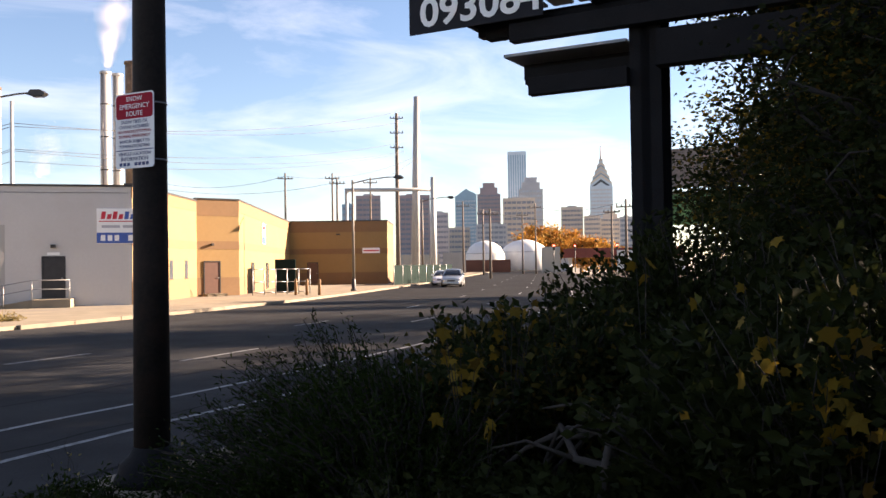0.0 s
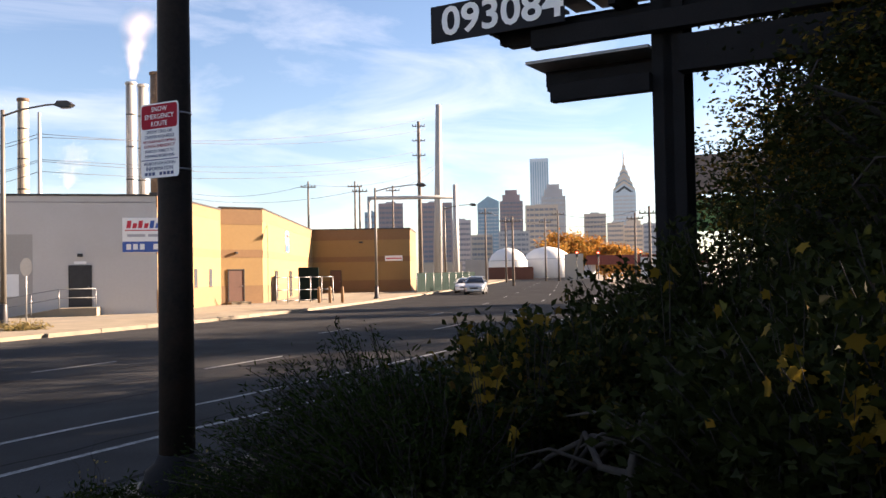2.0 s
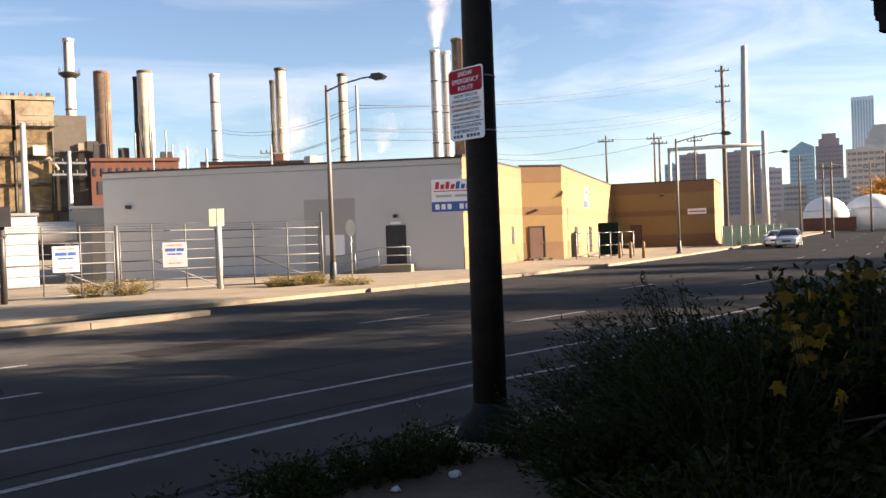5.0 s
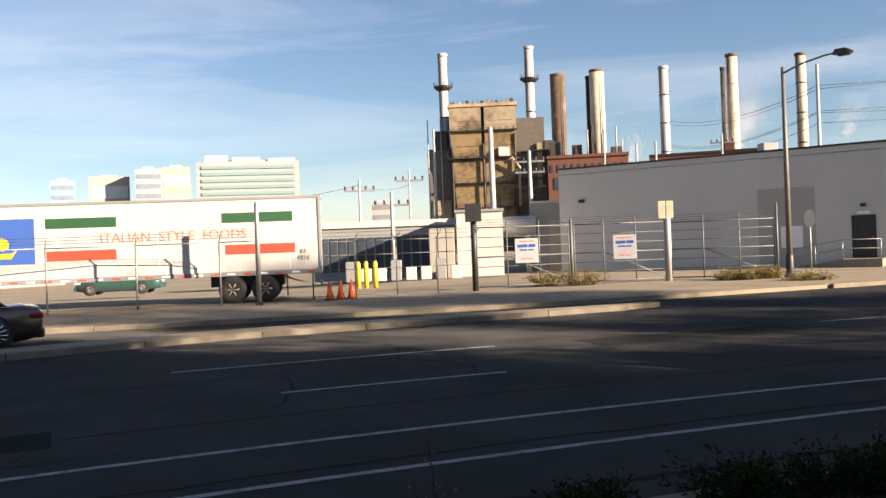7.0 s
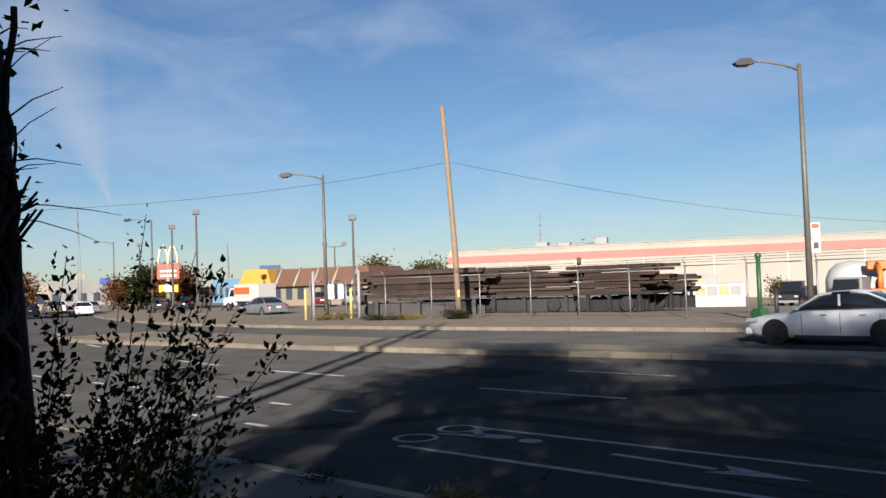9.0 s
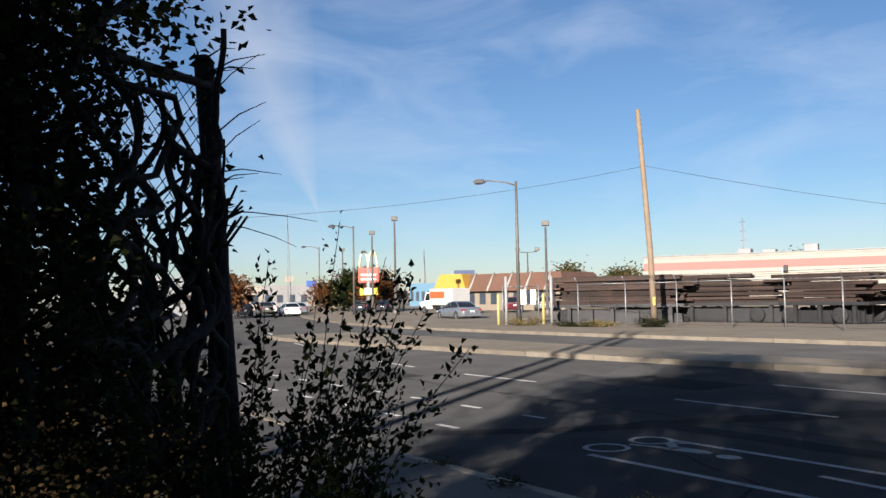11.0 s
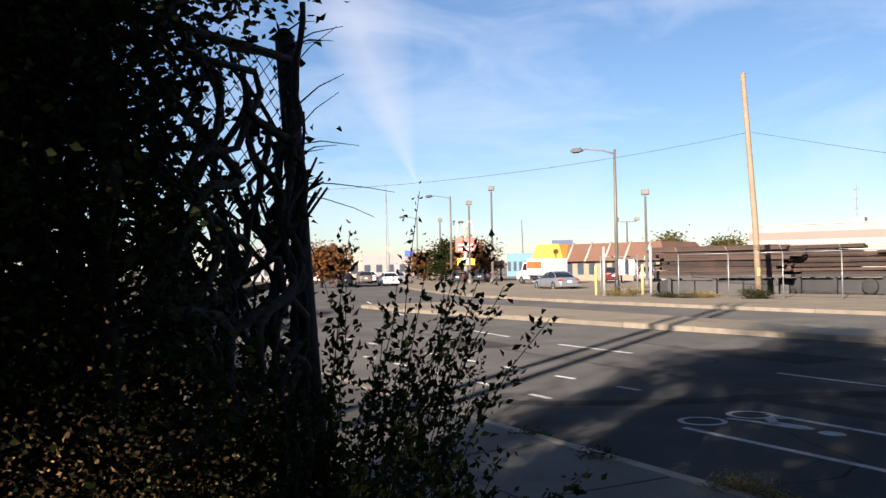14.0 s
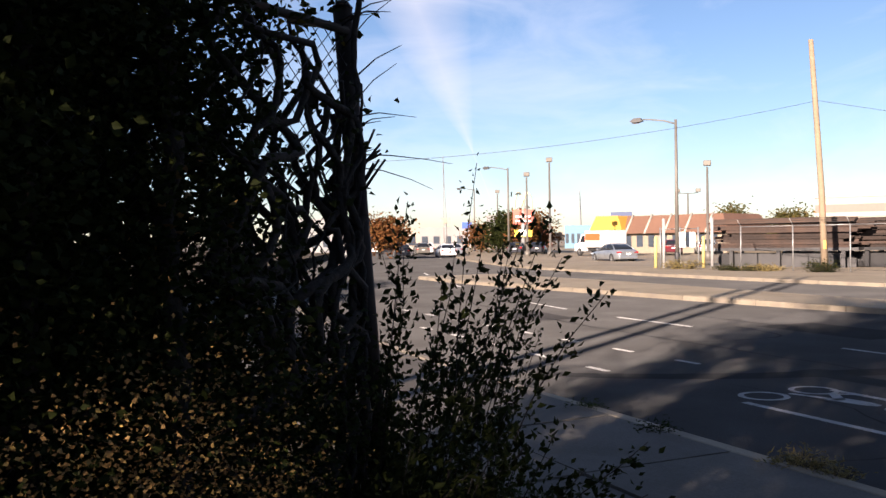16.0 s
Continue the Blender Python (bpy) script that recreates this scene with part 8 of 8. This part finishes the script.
# a second billboard and building glimpsed through the trees
t = thing("billboard_far", "two-panel roadside billboard beyond the trees", "billboard", pose(*pol(20.5, 60), 0, 0, 0, 110))
boxpart("board", surf("faded_poster_brown", (0.20, 0.16, 0.14), 0.7, var=0.4, scale=0.8, fine=4, bump=0), t, -2.8, -0.3, 6.9, 2.8, 0.3, 9.4)
boxpart("board", surf("faded_poster_green", (0.10, 0.22, 0.08), 0.7, var=0.5, scale=0.8, fine=4, bump=0), t, -2.8, -0.3, 4.4, 2.8, 0.3, 6.4)
boxpart("catwalk", DKMETAL, t, -3.0, -1.1, 6.5, 3.0, -0.3, 6.62)
for s in (-3, 3):
    bm = bmesh.new(); rod(bm, (s, 0.5, 0), (s, 0.5, 8), 0.2, n=8); part("leg", bm, DKMETAL, t)

# ---------------------------------------------------------------- overgrown fence to the west
NF = [pol(186.5, 3.6), pol(206, 2.7), pol(235, 2.6)]
nf = thing("overgrown_fence", "rusty chain-link fence overgrown with dark vines", "fence")
tops = 2.95
for (x, y), h in zip(NF, (tops, 3.0, 3.0)):
    lean_ = 0.17 if h == tops else 0.0
    bm = bmesh.new(); rod(bm, (x, y + lean_, 0.05), (x - 0.03, y - 0.02, h), 0.04, n=10); rod(bm, (x - 0.03, y - 0.02, h), (x - 0.03, y - 0.02, h + 0.03), 0.045, 0.02, 10); part("post", bm, POLEM, nf)
for (a, b) in zip(NF, NF[1:]):
    for z in (2.85, 1.5):
        bm = bmesh.new(); rod(bm, (*a, z), (*b, z), 0.018, n=6); part("rail", bm, POLEM, nf)
wv, wf = [], []
for a, b in zip(NF, NF[1:]):
    weave(a, b, 0.15, 2.85, 0.075, 0.0022, wv, wf)
me_ = raw_mesh("chain_link", wv, wf, WIREM, nf)
me_["kind"] = "stuff"
# vine trunks and tangled stems on the fence
rnd = random.Random(9)
vine = thing("vine", "thick dead and living vine stems climbing the fence", "vine")


def fpt(s, z, off):
    """A point s metres along the near fence, off metres towards the road side."""
    (ax, ay), (bx, by) = NF[0], NF[1]
    L = math.hypot(bx - ax, by - ay)
    ux, uy = (bx - ax) / L, (by - ay) / L
    return Vector((ax + ux * s - uy * off, ay + uy * s + ux * off, z))


side_ = -0.42 if fpt(1, 0, 0).to_2d().length < fpt(1, 0, 0.4).to_2d().length else 0.42
for k in range(46):
    bm = bmesh.new()
    s, z = rnd.uniform(0.05, 0.76), 0.1
    r = rnd.choice((0.009, 0.013, 0.018, 0.026, 0.032)) if k > 2 else 0.06
    if k <= 2:
        s = (0.62, 0.74, 1.05)[k]
    pts, off = [], rnd.uniform(-0.05, 0.06)
    top_ = rnd.uniform(2.2, 3.1)
    ph, wl_, amp = rnd.uniform(0, 6.28), rnd.uniform(0.45, 1.1), rnd.uniform(0.06, 0.2) if k > 2 else 0.04
    drift = rnd.uniform(-0.12, 0.12)
    while z < top_:
        w = ph + z * 6.283 / wl_
        pts.append(fpt(min(0.95, max(0.03, s + amp * math.sin(w) + 0.35 * amp * math.sin(2.3 * w + k))), z + 0.3 * amp * math.cos(1.7 * w), off))
        z += 0.06
        s += drift * 0.06 + rnd.uniform(-0.008, 0.008)
        off = max(-0.09, min(0.1, off + rnd.uniform(-0.03, 0.03)))
    tube(bm, pts, r, 6, r * 0.5)
    part("stem", bm, BARK, vine)
for k in range(16):
    bm = bmesh.new()
    z = rnd.uniform(1.9, 3.0)
    p = fpt(rnd.uniform(-0.02, 0.05), z, 0)
    d = Vector((0.35, 1.0, rnd.uniform(-0.1, 0.9))).normalized() * rnd.uniform(0.12, 0.34)
    if z < 2.4 and k % 3:
        continue
    tube(bm, [p, p + d * 0.5 + Vector((0, 0, 0.02)), p + d], 0.0045, 4, 0.0015)
    part("twig", bm, BARK, vine)
for z, ln, dz in ((2.35, 0.42, -0.05), (2.3, 0.34, -0.10), (2.2, 0.16, -0.35)):
    bm = bmesh.new()
    p = fpt(0.0, z, 0)
    tube(bm, [p, p + Vector((0.03, ln * 0.4, dz * 0.2)), p + Vector((0.05, ln * 0.75, dz * 0.6)), p + Vector((0.05, ln, dz))], 0.004, 4, 0.0012)
    part("twig", bm, BARK, vine)
bm = bmesh.new(); p = fpt(0, 2.28, 0)
for k in range(7):
    d = Vector((0.1 * rnd.uniform(-1, 1), 0.16 + 0.08 * rnd.random(), rnd.uniform(0.05, 0.35)))
    rod(bm, p + Vector((0, 0.03, rnd.uniform(-0.12, 0.05))), p + d * 0.62, 0.008, 0.005, 5)
part("cut_stub", bm, BARK, vine)
bm = bmesh.new()
tube(bm, [fpt(1.3 + 0.03 * math.sin(k * 1.1), 0.1 + 0.2 * k, side_ * 0.55) for k in range(7)], 0.034, 8, 0.026)
part("stem", bm, WOODDK, vine, "pale dead stem")


def fence_leaves(name, n, s0, s1, z0, z1, mat, size, seed, thick=0.2, shift=0.0):
    r2 = np.random.RandomState(seed)
    cl = [(r2.uniform(s0, s1), r2.uniform(z0, z1), r2.normal() * thick * 0.5) for _ in range(max(10, n // 60))]
    c = np.array(cl)[r2.randint(0, len(cl), n)] + r2.normal(size=(n, 3)) * np.array([0.11, 0.14, 0.07])
    pos = [tuple(fpt(a, max(0.1, b), o + shift)) for a, b, o in c]
    leaves(name, pos, size, mat, vine, 0.7, seed)


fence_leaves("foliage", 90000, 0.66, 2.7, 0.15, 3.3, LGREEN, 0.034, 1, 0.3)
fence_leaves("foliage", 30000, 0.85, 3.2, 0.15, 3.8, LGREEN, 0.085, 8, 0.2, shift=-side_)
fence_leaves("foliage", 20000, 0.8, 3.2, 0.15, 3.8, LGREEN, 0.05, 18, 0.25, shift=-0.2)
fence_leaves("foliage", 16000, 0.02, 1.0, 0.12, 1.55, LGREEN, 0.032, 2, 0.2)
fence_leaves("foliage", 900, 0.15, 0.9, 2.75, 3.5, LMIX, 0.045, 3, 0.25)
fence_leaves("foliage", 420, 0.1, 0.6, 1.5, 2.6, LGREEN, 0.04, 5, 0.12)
fence_leaves("turning_leaves", 450, 0.6, 2.6, 0.2, 3.3, LBRN, 0.036, 4, 0.35)
fence_leaves("turning_leaves", 17000, 0.75, 2.7, 0.4, 1.55, LBRN, 0.016, 6, 0.12, shift=side_)
fence_leaves("turning_leaves", 200, 0.2, 0.7, 3.0, 3.4, LGOLD, 0.05, 7, 0.2)
tree(-4.3, -2.0, 4.4, 0.9, 16000, LGREEN, "dark vine-covered tree behind the fence", 81, leaf=0.06, clump=0.2, n_limb=18, trunk_r=0.1)
tree(-2.7, -2.85, 4.8, 0.9, 14000, LGREEN, "dark vine-covered tree behind the fence", 82, leaf=0.06, clump=0.2, n_limb=18, trunk_r=0.1)
# sapling in front of the fence post
bush(*pol(183.2, 3.9), 2.75, 0.75, 34, 9500, LGREEN, "thin sapling with small dark leaves by the fence", 83, 0.044, lean=(0.0, 0.35), droop=0.2, stem_r=0.007, name="sapling")
bush(*pol(180.6, 3.9), 2.5, 0.5, 9, 1500, LGREEN, "tall thin sapling with small dark leaves by the fence", 88, 0.034, lean=(0.0, 0.25), droop=0.1, stem_r=0.006, name="sapling")
bush(*pol(184.0, 3.5), 1.45, 0.95, 60, 15000, LGREEN, "leafy shrub at the foot of the fence", 84, 0.045, lean=(0.0, 0.25), stem_r=0.007)
bush(*pol(188.5, 3.2), 1.0, 0.9, 70, 6500, LGREEN, "dark undergrowth along the fence", 85, 0.055)
bush(*pol(179.5, 5.2), 0.75, 0.5, 40, 1800, LFEATH, "weeds at the edge of the pavement", 86, 0.06, aspect=0.3, stem_r=0.005, name="weed")
bush(*pol(176.5, 5.6), 0.4, 0.5, 30, 1100, LFEATH, "weeds at the edge of the pavement", 87, 0.05, aspect=0.3, stem_r=0.005, name="weed")
# unseen belt of dense trees added behind the verge to close off sky light
for k in range(9):
    tree(-24.0 + 5.2 * k, -14.5 - 1.2 * (k % 2), 6.4 + 0.5 * (k % 3), 2.7, 7500, LGREEN, "unseen dense tree in the belt, added to block sky light", 140 + k, leaf=0.3, n_limb=16, clump=0.6, group="tree belt behind the verge")
# paired posts behind the verge, whose long shadows cross the road
for x, y in ((3.0, -8.35), (2.75, -8.95)):
    t = thing("utility_pole", "dark rusty steel pole behind the verge", "pole", pose(x, y, 0.0), "paired poles behind the verge")
    bm = bmesh.new(); lathe(bm, [(0.13, 0), (0.12, 15.4), (0.09, 15.6)], 12); part("pole", bm, POLEM, t)

# grass in the cracks, weeds along the far fence, far trees
for k, (x, y, hh, mt) in enumerate(((-7.0, 2.82, 0.2, LDRY), (-7.15, 2.7, 0.12, LDRY), (-8.4, 1.95, 0.1, LFEATH), (-9.6, 1.45, 0.08, LFEATH), (-6.75, 2.95, 0.14, LDRY))):
    bush(x, y, hh, 0.2, 34, 260, mt, "dry grass tuft growing in a kerb joint", 90 + k, 0.06, z=0.13, aspect=0.12, stem_r=0.003, name="grass_tuft")
for k, (az, d, hh, r) in enumerate(((157.2, 46.8, 0.7, 1.0), (165.2, 51.0, 0.6, 1.2), (162.0, 48.5, 0.35, 1.4), (160.5, 48.6, 0.35, 1.2), (66.6, 38.5, 0.6, 0.7), (67.6, 38.3, 0.55, 0.8), (69.0, 38.2, 0.5, 0.7), (80.2, 37.2, 0.9, 1.0), (78.0, 37.4, 0.9, 1.2), (64.4, 36.5, 0.35, 1.0), (118.7, 33.0, 0.5, 0.8))):
    bush(*pol(az, d), hh, r, 60, 1400, LDRY if k not in (0, 2) else LMIX, "dry yellow weeds along the fence", 100 + k, 0.12, z=0.12, aspect=0.2, name="weed")
tree(*pol(158.9, 100), 4.2, 2.0, 3500, LFAR, "small round tree by the striped warehouse", 110, leaf=0.4, clump=0.7)
tree(*pol(162.4, 110), 4.7, 2.3, 3500, LFAR, "small tree behind the restaurant", 111, leaf=0.4, clump=0.7)
tree(*pol(148.8, 165), 7.6, 4.0, 3000, LFAR, "tree top behind the striped warehouse", 112, leaf=0.5, clump=0.8)
tree(*pol(176.6, 112), 4.8, 3.0, 4000, LGREEN, "dark tree by the pylon sign", 113, leaf=0.4, clump=0.7)
tree(*pol(174.6, 108), 4.4, 2.8, 4000, LRED, "reddish brown autumn tree by the roadside", 114, leaf=0.4, clump=0.7)
tree(*pol(178.0, 118), 3.6, 2.2, 2500, LRED, "small red autumn tree at the roadside", 115, leaf=0.35, clump=0.6)
tree(*pol(184.6, 90), 4.5, 3.0, 3000, LRED, "red-brown autumn tree beyond the fence", 116, leaf=0.4, clump=0.7)
tree(*pol(137.0, 86), 2.6, 1.2, 1200, LFAR, "young tree beside the pickup truck", 117, z=-1.2, leaf=0.3, clump=0.4)
for k, (az, d, h, s) in enumerate(((31.2, 300, 17.0, 7), (30.3, 305, 16.0, 7), (29.4, 310, 14.0, 7), (28.5, 315, 12.5, 6), (27.6, 310, 12.0, 6), (31.9, 290, 12.5, 6), (26.6, 280, 10.0, 5))):
    tree(*pol(az, d), h, s, 2600, LAUT, "orange autumn tree before the skyline", 120 + k, z=-1.5, leaf=1.0, clump=1.2, trunk_r=0.3, group="autumn trees before the skyline")
